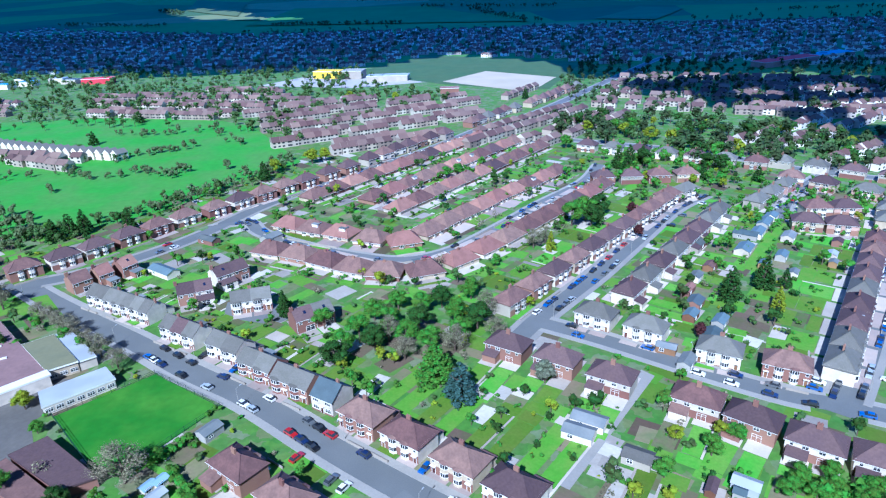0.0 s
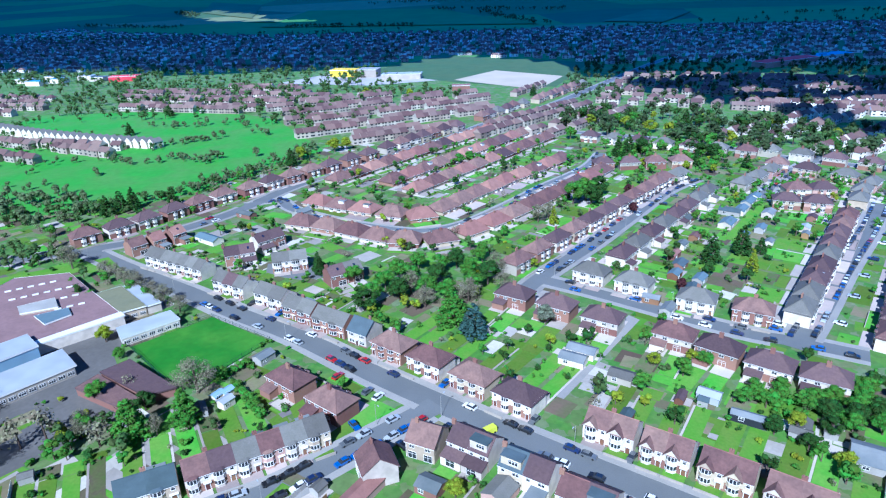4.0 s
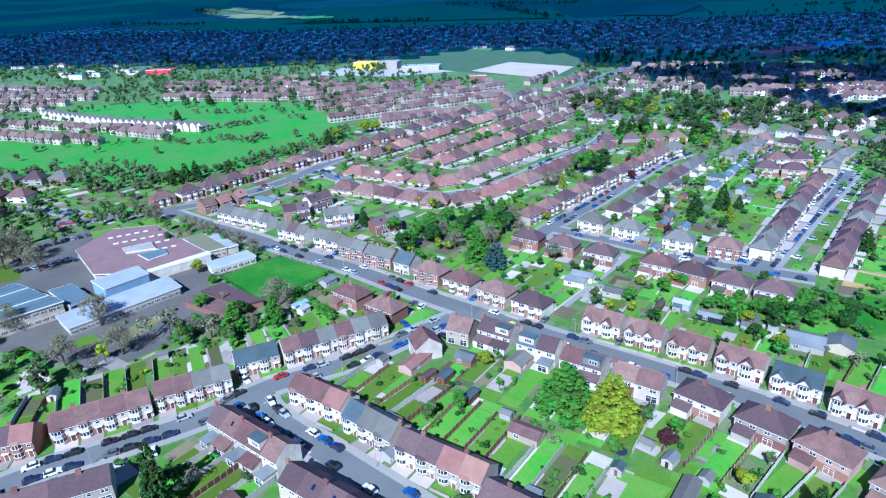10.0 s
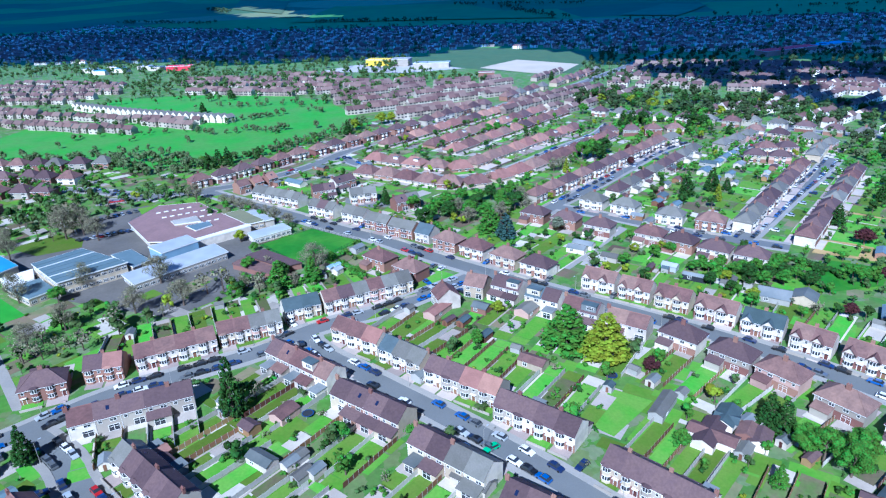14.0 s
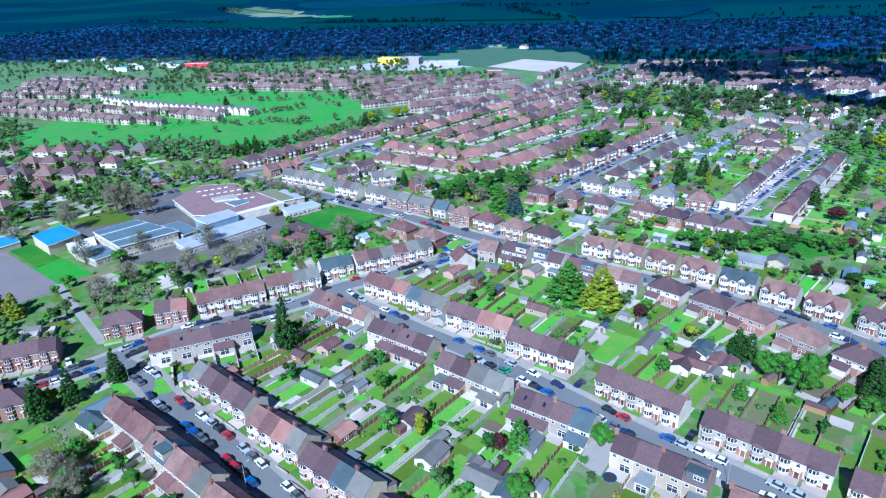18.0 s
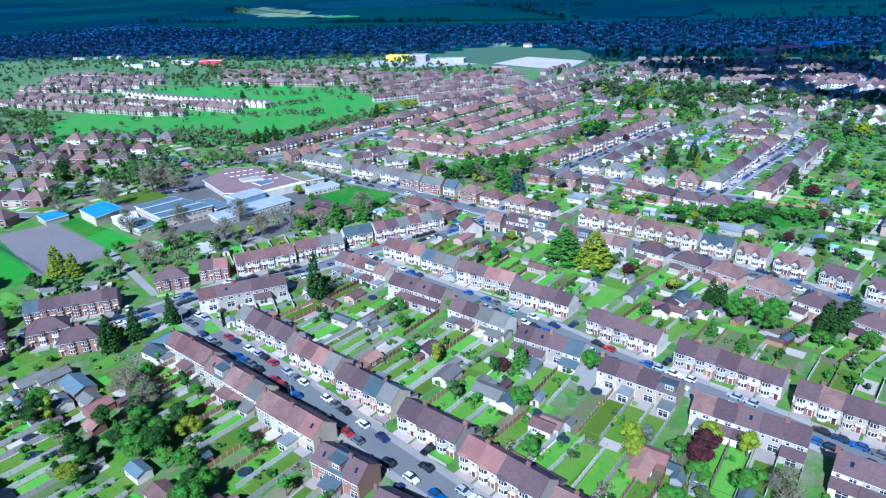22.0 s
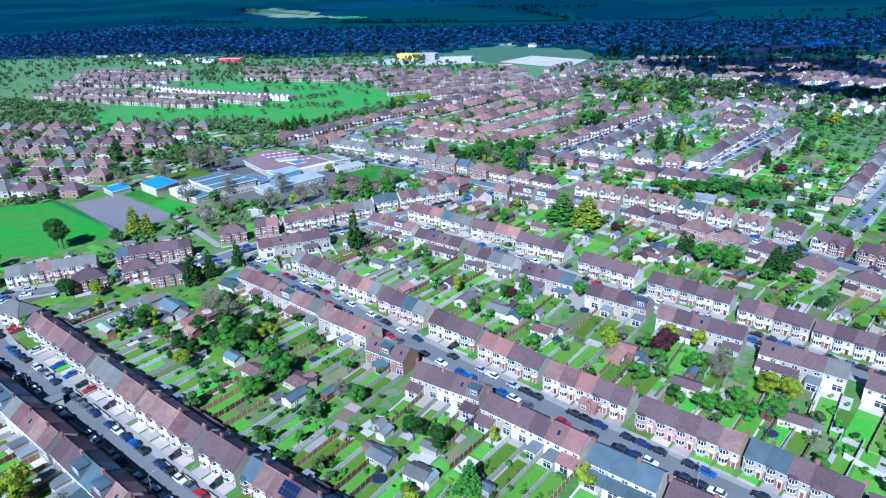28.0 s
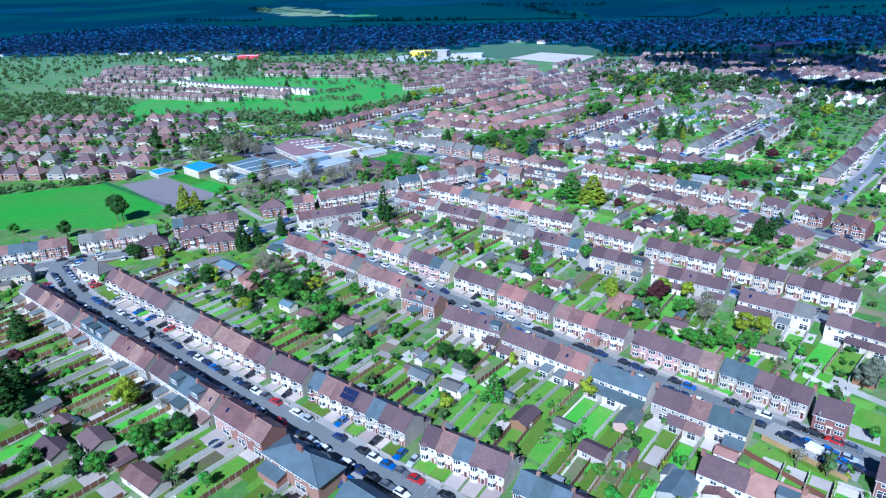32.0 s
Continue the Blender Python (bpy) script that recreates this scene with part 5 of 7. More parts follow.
trees("copper", 8, [(36, -66), (33, -70)], 1.05)
trees("lime", 9, [(62, -94), (58, -91)], 1.1)
trees("green", 6.5, [(-59, -96)], 1.3)
trees("pale", 8, [(80, -122), (85, -118)], 1.1, "pale blossoming tree over a garden")
trees("bare", 7, [(-89, -89), (-64, -94)], 1.2)
trees("cypress", 13.5, [(-197, 42)], 1.2)
trees("cypress", 10, [(-191, 43)], 1.3)
trees("holm", 16, [(-222, 22), (-226, 24)], 0.8, "large dark pine with a broken crown beside the playing field")
trees("holm", 10, [(-239, 0)], 1.0)
trees("holm", 8, [(-189, -28), (-200, 30)], 1.1)
trees("lime", 6.5, [(-178, -26)], 1.0)
trees("dark", 12, [(-137, -10), (-129, 1)], 0.85)
trees("dark", 13, [(-142, -17)], 1.05)
trees("fir", 10, [(-7, -30)], 1.0)
trees("copper", 6, [(-12, -30), (40, 39)], 1.15)
trees("dark", 11, [(66, 10), (64, 14), (105, -1), (100, -5), (93, -8), (97, -2)], 1.2)
trees("green", 10, [(75, -5), (71, 0), (80, 0), (68, 3)], 1.15)
trees("fir", 7, [(63, -18), (57, -8)], 1.2)
trees("green", 6, [(39, 6), (88, -15), (84, -10), (-101, -44), (-118, -44), (-80, -64)], 1.2)
trees("fir", 15.5, [(17, 54)], 1.85, "large rounded green conifer beside lawns")
trees("cypress", 16.5, [(28, 48)], 1.75, "large golden-green conifer beside lawns")
trees("fir", 12.5, [(-90, 101)], 1.7, "broad conical green conifer by the school")
trees("fir", 11.5, [(-78, 107)], 1.35, "rounded green conifer by the school")
trees("holm", 7, [(-92, 113)], 1.2)
trees("bare", 12, [(-80, 121)], 1.7, "large spreading bare tree at the edge of the playing field")
trees("bare", 7, [(-84, 102), (-106, 105), (-104, 101)], 1.1)
trees("cypress", 6, [(-109, 101)], 1.2)
trees("lime", 6.5, [(-123, 152)], 1.2)
trees("green", 4.5, [(-113, 141), (-75, 128), (-60.5, 112), (-76, 104)], 1.3)
trees("bare", 12, [(-124, 88), (-140, 82), (-160, 70)], 1.25, "bare tree along the school boundary")
trees("bare", 8, [(-150.5, 207.4), (-144, 203), (-139, 199), (-134, 195), (-129.4, 191.3), (-120.4, 184), (-114, 179), (-105, 171.5)], 1.35, "bare street tree beside the school")
trees("blue", 12, [(3, 150)], 1.5, "broad blue-grey spruce among the gardens")
trees("fir", 13, [(-4, 160)], 1.6, "tall bright green conifer among the gardens")
trees("green", 9, [(-34, 176), (-21, 192), (-26, 198), (-43, 193), (-9, 203), (3, 196), (9, 212), (-14, 182), (-6, 178), (4, 183), (-18, 206), (-30, 186)], 1.25)
trees("holm", 10, [(-36, 170), (-10, 190), (10, 190), (-2, 206), (-24, 178)], 1.3)
trees("bare", 9, [(-14, 172), (-20, 184), (2, 176), (14, 200), (16, 182)], 1.3)
trees("pale", 8, [(28, 157)], 1.2)
trees("fir", 6, [(9, 115)], 0.9, "small conical conifer in a front garden")
trees("dark", 9, [(-59, 203), (-60, 206)], 1.0)
trees("lime", 5, [(30, 204), (57, 130)], 1.1)
trees("green", 6, [(50, 117), (72, 129), (64, 124)], 1.3)
trees("green", 5.5, [(76, 110), (81, 108), (86, 110), (91, 106), (95, 109), (80, 114), (88, 115), (96, 103), (100, 110)], 1.4)
trees("lime", 6, [(84, 98), (88, 83)], 1.1)
trees("green", 6.5, [(103, 104), (107, 108), (112, 101), (98, 97), (105, 96), (116, 107), (110, 112)], 1.25)
trees("holm", 7, [(108, 103), (101, 101), (114, 95), (94, 102), (119, 100)], 1.2)
trees("holm", 6, [(83, 90), (78, 97), (92, 96)], 1.2)
trees("dark", 14, [(102.5, 204), (119, 213)], 1.15, "massive dark conifer between gardens")
trees("dark", 8, [(127, 213), (123, 219)], 1.2)
trees("cypress", 9, [(116, 196)], 0.9)
trees("green", 13, [(61, 285), (69, 291)], 1.3)
trees("holm", 12, [(73, 292), (77, 299), (70, 283)], 1.3)
trees("bare", 9, [(39, 259), (45, 264)], 1.3)
trees("cypress", 10, [(46, 255)], 0.8)
trees("copper", 6, [(82, 179), (88, 268), (94, 300)], 1.2)
trees("holm", 12, [(160, 373), (167, 369), (125, 385)], 1.3)
trees("lime", 11, [(-88, 418), (-80, 424), (-108, 396), (137, 470), (-93, 663), (-46, 654)], 1.2)
trees("dark", 12, [(-111, 381), (-185, 293), (-191, 289), (-180, 297), (85, 644), (-158, 298)], 1.2)
trees("green", 8, [(9, 379), (16, 372), (2, 372)], 1.4)
trees("bare", 10, [(-331, 252), (-239, 153), (-166, 58), (-215, 178)], 1.3)
trees("dark", 15, [(-291, 197), (-394, 213)], 1.2)
trees("bare", 16, [(-225, 135), (-214, 161), (-208, 166)], 1.1, "tall bare tree in the school grounds")
trees("green", 7, [(-120, -153), (-115, -150), (-125, -164), (-144, -162), (-111, -148), (102, -17), (168, 35), (-270, 4)], 1.2)

# small garden trees and bushes
_r = random.Random(3)
low = []
for x, y in SPOTS:
    k = _r.random()
    if on_road(Vector((x, y)), None, 1.0):
        continue
    if k < 0.07 and y < 110:
        tree(_r.choice(("green", "green", "bare", "lime", "holm", "pale", "copper", "dark")), x, y, _r.uniform(3.2, 7), _r.uniform(0.9, 1.25))
    elif k < 0.8:
        for _ in range(_r.randrange(2, 6)):
            low.append((x + _r.uniform(-2.4, 2.4), y + _r.uniform(-3, 3), _r.uniform(0.7, 2.1)))
shrub_stuff("garden_bushes", [p for i, p in enumerate(low) if i % 3], "leaf_green", "green garden bushes beside fences and lawns")
shrub_stuff("dark_garden_bushes", [p for i, p in enumerate(low) if i % 3 == 0], "leaf_dark", "dark green garden bushes beside fences")

# ---- cars ----


def car_shape(paint, van=False, far=False):
    """A parked car, nose along +y: shaped body, glazed cabin, four wheels."""
    L, Wd = (4.9, 1.9) if van else (4.25, 1.76)
    prof = [(-L / 2, 0.45), (-L / 2 + 0.05, 0.85), (L / 2 - 1.25, 0.9), (L / 2 - 0.15, 0.72), (L / 2, 0.45)]
    if van:
        prof = [(-L / 2, 0.5), (-L / 2 + 0.03, 1.9), (L / 2 - 1.5, 1.95), (L / 2 - 0.8, 1.1), (L / 2 - 0.05, 0.9), (L / 2, 0.5)]
    g = Geo()
    k = len(prof)
    rows = [(-Wd / 2, 0.0), (-Wd / 2 + 0.02, 1.0), (Wd / 2 - 0.02, 1.0), (Wd / 2, 0.0)]
    for s in (-1, 1):
        g.poly([(s * Wd / 2, prof[0][0], 0.25)] + [(s * (Wd / 2 - 0.06 * (z > 0.6)), y, z) for y, z in prof] + [(s * Wd / 2, prof[-1][0], 0.25)])
    for (ya, za), (yb, zb) in zip(prof, prof[1:]):
        xa, xb = Wd / 2 - 0.06 * (za > 0.6), Wd / 2 - 0.06 * (zb > 0.6)
        g.poly([(-xa, ya, za), (xa, ya, za), (xb, yb, zb), (-xb, yb, zb)])
    for y, z in (prof[0], prof[-1]):
        g.poly([(-Wd / 2, y, 0.25), (Wd / 2, y, 0.25), (Wd / 2, y, z), (-Wd / 2, y, z)])
    if not van:
        ya, yb, h = -L / 2 + 0.75, L / 2 - 2.0, 1.45
        g.slab([(-0.62, ya, h), (0.62, ya, h), (0.62, yb, h), (-0.62, yb, h)], 0.06)
    if far:
        for s in (-1, 1):
            for y in (-L / 2 + 0.75, L / 2 - 0.8):
                g.tube((s * Wd / 2 - s * 0.2, y, 0.31), (s * Wd / 2 + s * 0.03, y, 0.31), 0.31, 0.31, 8, 1)
    root = part("van" if van else "car", g, [CAR_PAINT[paint], M["tyre"]])
    c = Geo()
    if van:
        c.slab([(-0.85, L / 2 - 1.45, 1.9), (0.85, L / 2 - 1.45, 1.9), (0.85, L / 2 - 0.82, 1.14), (-0.85, L / 2 - 0.82, 1.14)], 0.04)
    else:
        b0, b1, t0, t1 = -L / 2 + 0.2, L / 2 - 1.3, -L / 2 + 0.72, L / 2 - 1.97
        lo, hi = [(-0.8, b0), (0.8, b0), (0.8, b1), (-0.8, b1)], [(-0.64, t0), (0.64, t0), (0.64, t1), (-0.64, t1)]
        for i in range(4):
            j = (i + 1) % 4
            c.poly([(*lo[i], 0.86), (*lo[j], 0.86), (*hi[j], 1.42), (*hi[i], 1.42)])
    part("windscreen" if van else "cabin_glass", c, M["glass"], root, "dark glazing")
    for s in (-1, 1):
        if far:
            break
        for y in (-L / 2 + 0.75, L / 2 - 0.8):
            part("wheel", WHEEL, None, root, at=pose(s * (Wd / 2 - 0.08), y, 0.31))
    return root


_w = Geo()
_w.tube((-0.11, 0, 0), (0.11, 0, 0), 0.31, 0.31, 10, 0)
_w.tube((0.1, 0, 0), (0.12, 0, 0), 0.18, 0.17, 8, 1)
_w.tube((-0.1, 0, 0), (-0.12, 0, 0), 0.18, 0.17, 8, 1)
WHEEL = _w.mesh("wheel", [M["tyre"], CAR_PAINT["silver"]])
PAINTS = [("black", 6), ("navy", 4), ("silver", 3), ("white", 4), ("grey", 3.5), ("red", 2), ("blue", 2.5)]


FAR_CARS = []


def car(x, y, turn, paint=None, van=False, label=""):
    paint = paint or pick(PAINTS)
    if y > 58 and not label:
        FAR_CARS.append((x, y, turn, paint))
        return None
    far = y > -110
    ob = put(("car", paint, van, far), lambda: car_shape(paint, van, far), pose(x, y, 0.05, 0, 0, turn))
    return tagged(ob, label or f"{paint} {'van' if van else 'hatchback car'} parked on the street", "van" if van else "car", "parked vehicles")


def far_cars():
    """The cars in the farther streets, past counting, in one mesh."""
    names = list(CAR_PAINT)
    g = Geo()
    for x, y, turn, paint in FAR_CARS:
        m = pose(x, y, 0.05, 0, 0, turn)
        k = len(g.v)
        rings = [[(-0.86, -2.1, 0.25), (0.86, -2.1, 0.25), (0.86, 2.1, 0.25), (-0.86, 2.1, 0.25)], [(-0.82, -2.08, 0.85), (0.82, -2.08, 0.85), (0.82, 1.95, 0.72), (-0.82, 1.95, 0.72)],
                 [(-0.8, -1.9, 0.88), (0.8, -1.9, 0.88), (0.8, 0.85, 0.9), (-0.8, 0.85, 0.9)], [(-0.63, -1.4, 1.42), (0.63, -1.4, 1.42), (0.63, 0.15, 1.42), (-0.63, 0.15, 1.42)]]
        g.v += [tuple(m @ Vector(p)) for q in rings for p in q]
        for r in range(3):
            for i in range(4):
                j = (i + 1) % 4
                g.f.append((k + 4 * r + i, k + 4 * r + j, k + 4 * r + 4 + j, k + 4 * r + 4 + i))
                g.m.append(len(names) if r == 2 else names.index(paint))
        g.f.append((k + 12, k + 13, k + 14, k + 15))
        g.m.append(names.index(paint))
        for s in (-1, 1):
            for yy in (-1.35, 1.3):
                g.tube(tuple(m @ Vector((s * 0.66, yy, 0.31))), tuple(m @ Vector((s * 0.9, yy, 0.31))), 0.31, 0.31, 6, len(names) + 1)
    tagged(part("parked_cars", g, [CAR_PAINT[n] for n in names] + [M["glass"], M["tyre"]]), "cars of many colours parked along the farther streets", "cars", kind="stuff")


FIELD_EDGE = [(-118, 140), (-100, 178), (-60, 152), (-44, 124), (-75, 100)]


def park(k, chance, both=True, start=0, stop=10000, drive=0.0):
    """Cars along both kerbs of a road, and some nose-in before the houses."""
    r = ROADS[k]
    gone = 0.0
    for i in range(1, len(r["line"]) - 1):
        p, nrm = r["line"][i], r["nor"][i]
        gone += (p - r["line"][i - 1]).length
        if not start < gone < stop or int(gone / 5.4) == int((gone - (p - r["line"][i - 1]).length) / 5.4):
            continue
        ang = math.degrees(math.atan2(-nrm.x, nrm.y)) + 90
        for s in (-1, 1) if both else (1,):
            if rnd.random() < chance:
                q = p + nrm * s * (r["half"] - 0.95)
                if not on_road(q, r, 1.0):
                    car(q.x, q.y, ang + (180 if rnd.random() < 0.5 else 0) + rnd.uniform(-2, 2))
            if rnd.random() < drive:
                q = p + nrm * s * (r["half"] + r["pave"] + 1.6)
                if not on_road(q, r, 1.0) and not within(q.x, q.y, FIELD_EDGE) and all((q - Vector(h[:2])).length > 6 for h in HOUSES):
                    car(q.x, q.y, ang + 90 * s + rnd.uniform(-5, 5))


park(0, 0.5, start=95, drive=0.25)
park(1, 0.7, drive=0.08)
park(2, 0.62, drive=0.16)
park(3, 0.78, drive=0.34)
park(4, 0.9, drive=0.55)
park(5, 0.16, stop=330)
park(6, 0.3)
park(7, 0.55, drive=0.16)
park(8, 0.42)
park(9, 0.8, drive=0.24)
park(10, 0.3)
park(11, 0.3)
park(12, 0.3)
park(13, 0.3)
park(15, 0.3)
car(4.6, 99.6, 125, "yellow", True, "bright yellow van parked beside the long road")
for k, paint in enumerate(("black", "navy", "white", "silver", "blue", "black")):
    car(49 + 2.4 * k, -144.5 - 2.2 * k, 40, paint, k == 2)
car(-9, 5.5, 125, "green", False, "bright green car parked at the kerb")

for k in range(9):
    FAR_CARS.append((-206 + 2.7 * k, 158 + 1.6 * k, 62, ("black", "navy", "silver", "red", "white", "grey")[k % 6]))
for k in range(7):
    FAR_CARS.append((-214 + 2.6 * k, 186 + 2.4 * k, 48, ("navy", "grey", "black", "blue", "silver")[k % 5]))
far_cars()

# ---- street lamps ----


def lamp_post():
    g = Geo()
    g.tube((0, 0, 0), (0, 0, 1.3), 0.09, 0.09, 8)
    g.tube((0, 0, 1.3), (0, 0, 6.6), 0.06, 0.045, 8)
    root = part("street_lamp", g, M["concrete"])
    g = Geo()
    g.tube((0, 0, 6.5), (0, -1.3, 6.9), 0.035, 0.03, 6)
    part("arm", g, M["concrete"], root)
    g = Geo()
    g.box(-0.12, 0.12, -1.9, -1.2, 6.84, 6.98)
    part("lamp_head", g, M["sheet_metal"], root)
    return root


for k in (0, 1, 2, 3, 4, 7, 8, 9):
    r = ROADS[k]
    for i in range(4, len(r["line"]) - 2, 8):
        s = 1 if (i // 8) % 2 else -1
        q = r["line"][i] + r["nor"][i] * s * (r["half"] + 0.5)
        if not on_road(q, r, 0.5):
            f = -r["nor"][i] * s
            tagged(put(("lamp",), lamp_post, pose(q.x, q.y, 0.14, 0, 0, facing(f.x, f.y))), "grey steel street lamp on the pavement", "street lamp", "street lamps")

# ---- school ----


def block(name, pts, h, wall, roof, label, rim="trim", bands=0, z_high=None, ribs=0):
    """A flat or mono-pitched building: walls, roof slab with a fascia, bands of windows."""
    g = Geo()
    g.prism(pts, 0, h - 0.05)
    root = tagged(part(name, g, M[wall]), label, "school building", "school buildings")
    c = Vector((sum(p[0] for p in pts) / len(pts), sum(p[1] for p in pts) / len(pts)))
    out = [c + (Vector(p) - c) * 1.03 for p in pts]
    r, e = Geo(), Geo()
    zs = z_high or [h] * len(pts)
    r.slab([(p.x, p.y, z + 0.1) for p, z in zip(out, zs)], 0.12)
    part("roof", r, M[roof], root)
    edge = [c + (Vector(p) - c) * 1.035 for p in pts]
    for (a, b), (za, zb) in zip(zip(edge, edge[1:] + edge[:1]), zip(zs, zs[1:] + zs[:1])):
        e.poly([(*a, za - 0.4), (*b, zb - 0.4), (*b, zb + 0.14), (*a, za + 0.14)])
    part("fascia", e.weld(), M[rim], root)
    for k in range(ribs):
        a, b = out[0].lerp(out[1], (k + 1) / (ribs + 1)), out[3].lerp(out[2], (k + 1) / (ribs + 1))
        n = (b - a).normalized().orthogonal() * 0.18
        s = Geo()
        s.prism([tuple(a + n), tuple(a - n), tuple(b - n), tuple(b + n)], h + 0.1, h + 0.32)
        part("roof_rib", s, M[rim if k % 3 == 1 else roof], root)
    for a, b in zip(pts, pts[1:] + pts[:1]):
        a, b = Vector(a), Vector(b)
        d, L = (b - a).normalized(), (b - a).length
        nn = Vector((d.y, -d.x))
        for k in range(bands):
            z = 0.9 + k * 3.0
            for i in range(int(L / 2.6)):
                p = a + d * (i + 0.5) * (L / max(1, int(L / 2.6)))
                part("window", WIN["wide"], None, root, at=Matrix.Translation((p.x + nn.x * 0.05, p.y + nn.y * 0.05, z)) @ pose(0, 0, 0, 0, 0, facing(nn.x, nn.y)))
    return root



# ---- trampolines on the lawns ----


def trampoline():
    g = Geo()
    ring = [(1.5 * math.cos(k * 0.3927), 1.5 * math.sin(k * 0.3927)) for k in range(16)]
    g.prism(ring, 0.68, 0.72)
    root = part("trampoline", g, M["black_mesh"])
    g = Geo()
    for (ax, ay), (bx, by) in zip(ring, ring[1:] + ring[:1]):
        g.slab([(ax, ay, 0.76), (bx, by, 0.76), (bx * 1.17, by * 1.17, 0.76), (ax * 1.17, ay * 1.17, 0.76)], 0.05)
    part("rim", g.weld(), M["blue_cloth"], root, "blue padded rim")
    for k in range(4):
        g = Geo()
        x, y = ring[k * 4]
        g.tube((x * 1.1, y * 1.1, 0), (x * 1.1, y * 1.1, 0.72), 0.04, 0.04, 6)
        part("leg", g, M["sheet_metal"], root)
    return root


for x, y in ((-140, -62), (-130.5, -68), (-135, -69), (-77, -74), (-48, -127), (-26, -105), (-4, -50), (2, -61), (28, 37), (33, -90), (-14, -40), (52, -108), (-100, -152), (-70, -62), (14, -40), (-60, 20), (-122, -46)):
    tagged(put(("trampoline",), trampoline, pose(x, y, 0.08)), "round trampoline with a blue rim on a lawn", "trampoline", "trampolines")
block("school_hall", [(-187, 173), (-164, 146), (-146, 146), (-125, 167), (-139, 179), (-163, 202), (-183, 198)], 3.8, "cream", "school_red", "low sprawling school with a mauve-red flat roof", bands=1)
block("school_hall", [(-164.4, 171), (-160, 165.4), (-149, 170), (-154.4, 177.5)], 4.8, "cream", "concrete", "raised pale roof in the middle of the school")
block("school_hall", [(-154, 164), (-146.4, 157.6), (-141, 164.4), (-145, 169.7)], 4.5, "cream", "school_slate", "raised blue-grey roof in the middle of the school")
block("school_wing", [(-145.5, 144.6), (-143, 142.8), (-121.5, 163.4), (-124.2, 166)], 4.1, "white", "trim", "white-roofed corridor along the school")
block("classroom", [(-141, 182), (-124, 166), (-117, 171), (-134, 188)], 4.0, "cream", "moss_felt", "classroom block with an olive flat roof and white edges", bands=1)
block("school_wing", [(-134, 188.4), (-117, 171.4), (-113, 174.5), (-130, 191.4)], 3.6, "white", "sheet_metal", "pale-roofed wing beside the classroom block")
block("sports_hall", [(-159, 135), (-149.5, 127.3), (-138.7, 141), (-147, 148.5)], 5.6, "pale_blue", "sheet_metal", "tall pale blue metal sports hall", bands=0)
block("long_shed", [(-158.5, 110), (-148.6, 100.6), (-122.2, 131.8), (-132, 141.4)], 3.6, "pebble", "sheet_metal", "long low building with a pale grey metal roof", bands=1)
block("hut", [(-120.6, 156), (-115.3, 148.5), (-101, 161.5), (-107, 168)], 3.2, "white", "sheet_metal", "long white hut beside the playing field", bands=1)
block("classroom_block", [(-200.5, 116), (-178, 97), (-159.5, 116), (-188, 132)], 6.5, "cream", "school_slate", "two-storey classroom block with window bands and a slate-blue flat roof", bands=2, ribs=6)
block("classroom_block", [(-174, 130), (-157.5, 116.5), (-153.5, 124), (-168, 136)], 4.0, "cream", "school_slate", "flat-roofed cream classroom wing of the school", bands=1)
block("classroom_block", [(-200.5, 98), (-185.5, 89), (-180, 97.5), (-193, 107.5)], 3.4, "cream", "school_slate", "low cream block with a slate-blue flat roof", bands=1)
block("school_hall", [(-210, 107.8), (-201.5, 99.7), (-195, 107.1), (-202, 117)], 3.6, "white", "trim", "small hall with a white flat roof")
block("gymnasium", [(-231.6, 116), (-215.6, 103), (-209, 118), (-226, 130)], 5.0, "cream", "sheet_blue", "hall with a bright blue roof")
block("store", [(-254, 113), (-243.4, 104), (-237, 113.7), (-247, 122)], 3.0, "pebble", "sheet_blue", "low store with a blue roof beside the sports court")
block("brick_hall", [(-112.4, 128.7), (-93.1, 116), (-85.8, 120), (-106.4, 135.5)], 3.0, "brick", "roof_plum", "low brick hall with a dark brown flat roof", rim="roof_plum", bands=0)
block("brick_hall", [(-116, 121), (-97, 110.5), (-94, 115), (-112.8, 128)], 2.6, "brick", "roof_brown", "low brick annex with a brown flat roof", rim="roof_plum", bands=0)
flat("playing_field", [(-113, 148), (-92, 168), (-66, 150), (-78, 131), (-90, 125)], 0.05, "pitch", "green fenced school playing field", "playing field")
def rail_fence(corners, closed, label):
    """A light fence of posts and three rails."""
    root = tagged(new("field_fence"), label, "fence", "field fences")
    P = [Vector(p) for p in corners]
    for a, b in zip(P, P[1:] + P[:1] if closed else P[1:]):
        d = (b - a).normalized()
        for z in (0.3, 0.9, 1.5):
            g = Geo()
            g.tube((*a, z), (*b, z), 0.05, 0.05, 5)
            part("rail", g, M["mesh_green"], root)
        for k in range(int((b - a).length / 4)):
            g = Geo()
            g.tube((*(a + d * 4 * k), 0), (*(a + d * 4 * k), 1.8), 0.07, 0.07, 6)
            part("post", g, M["mesh_green"], root)


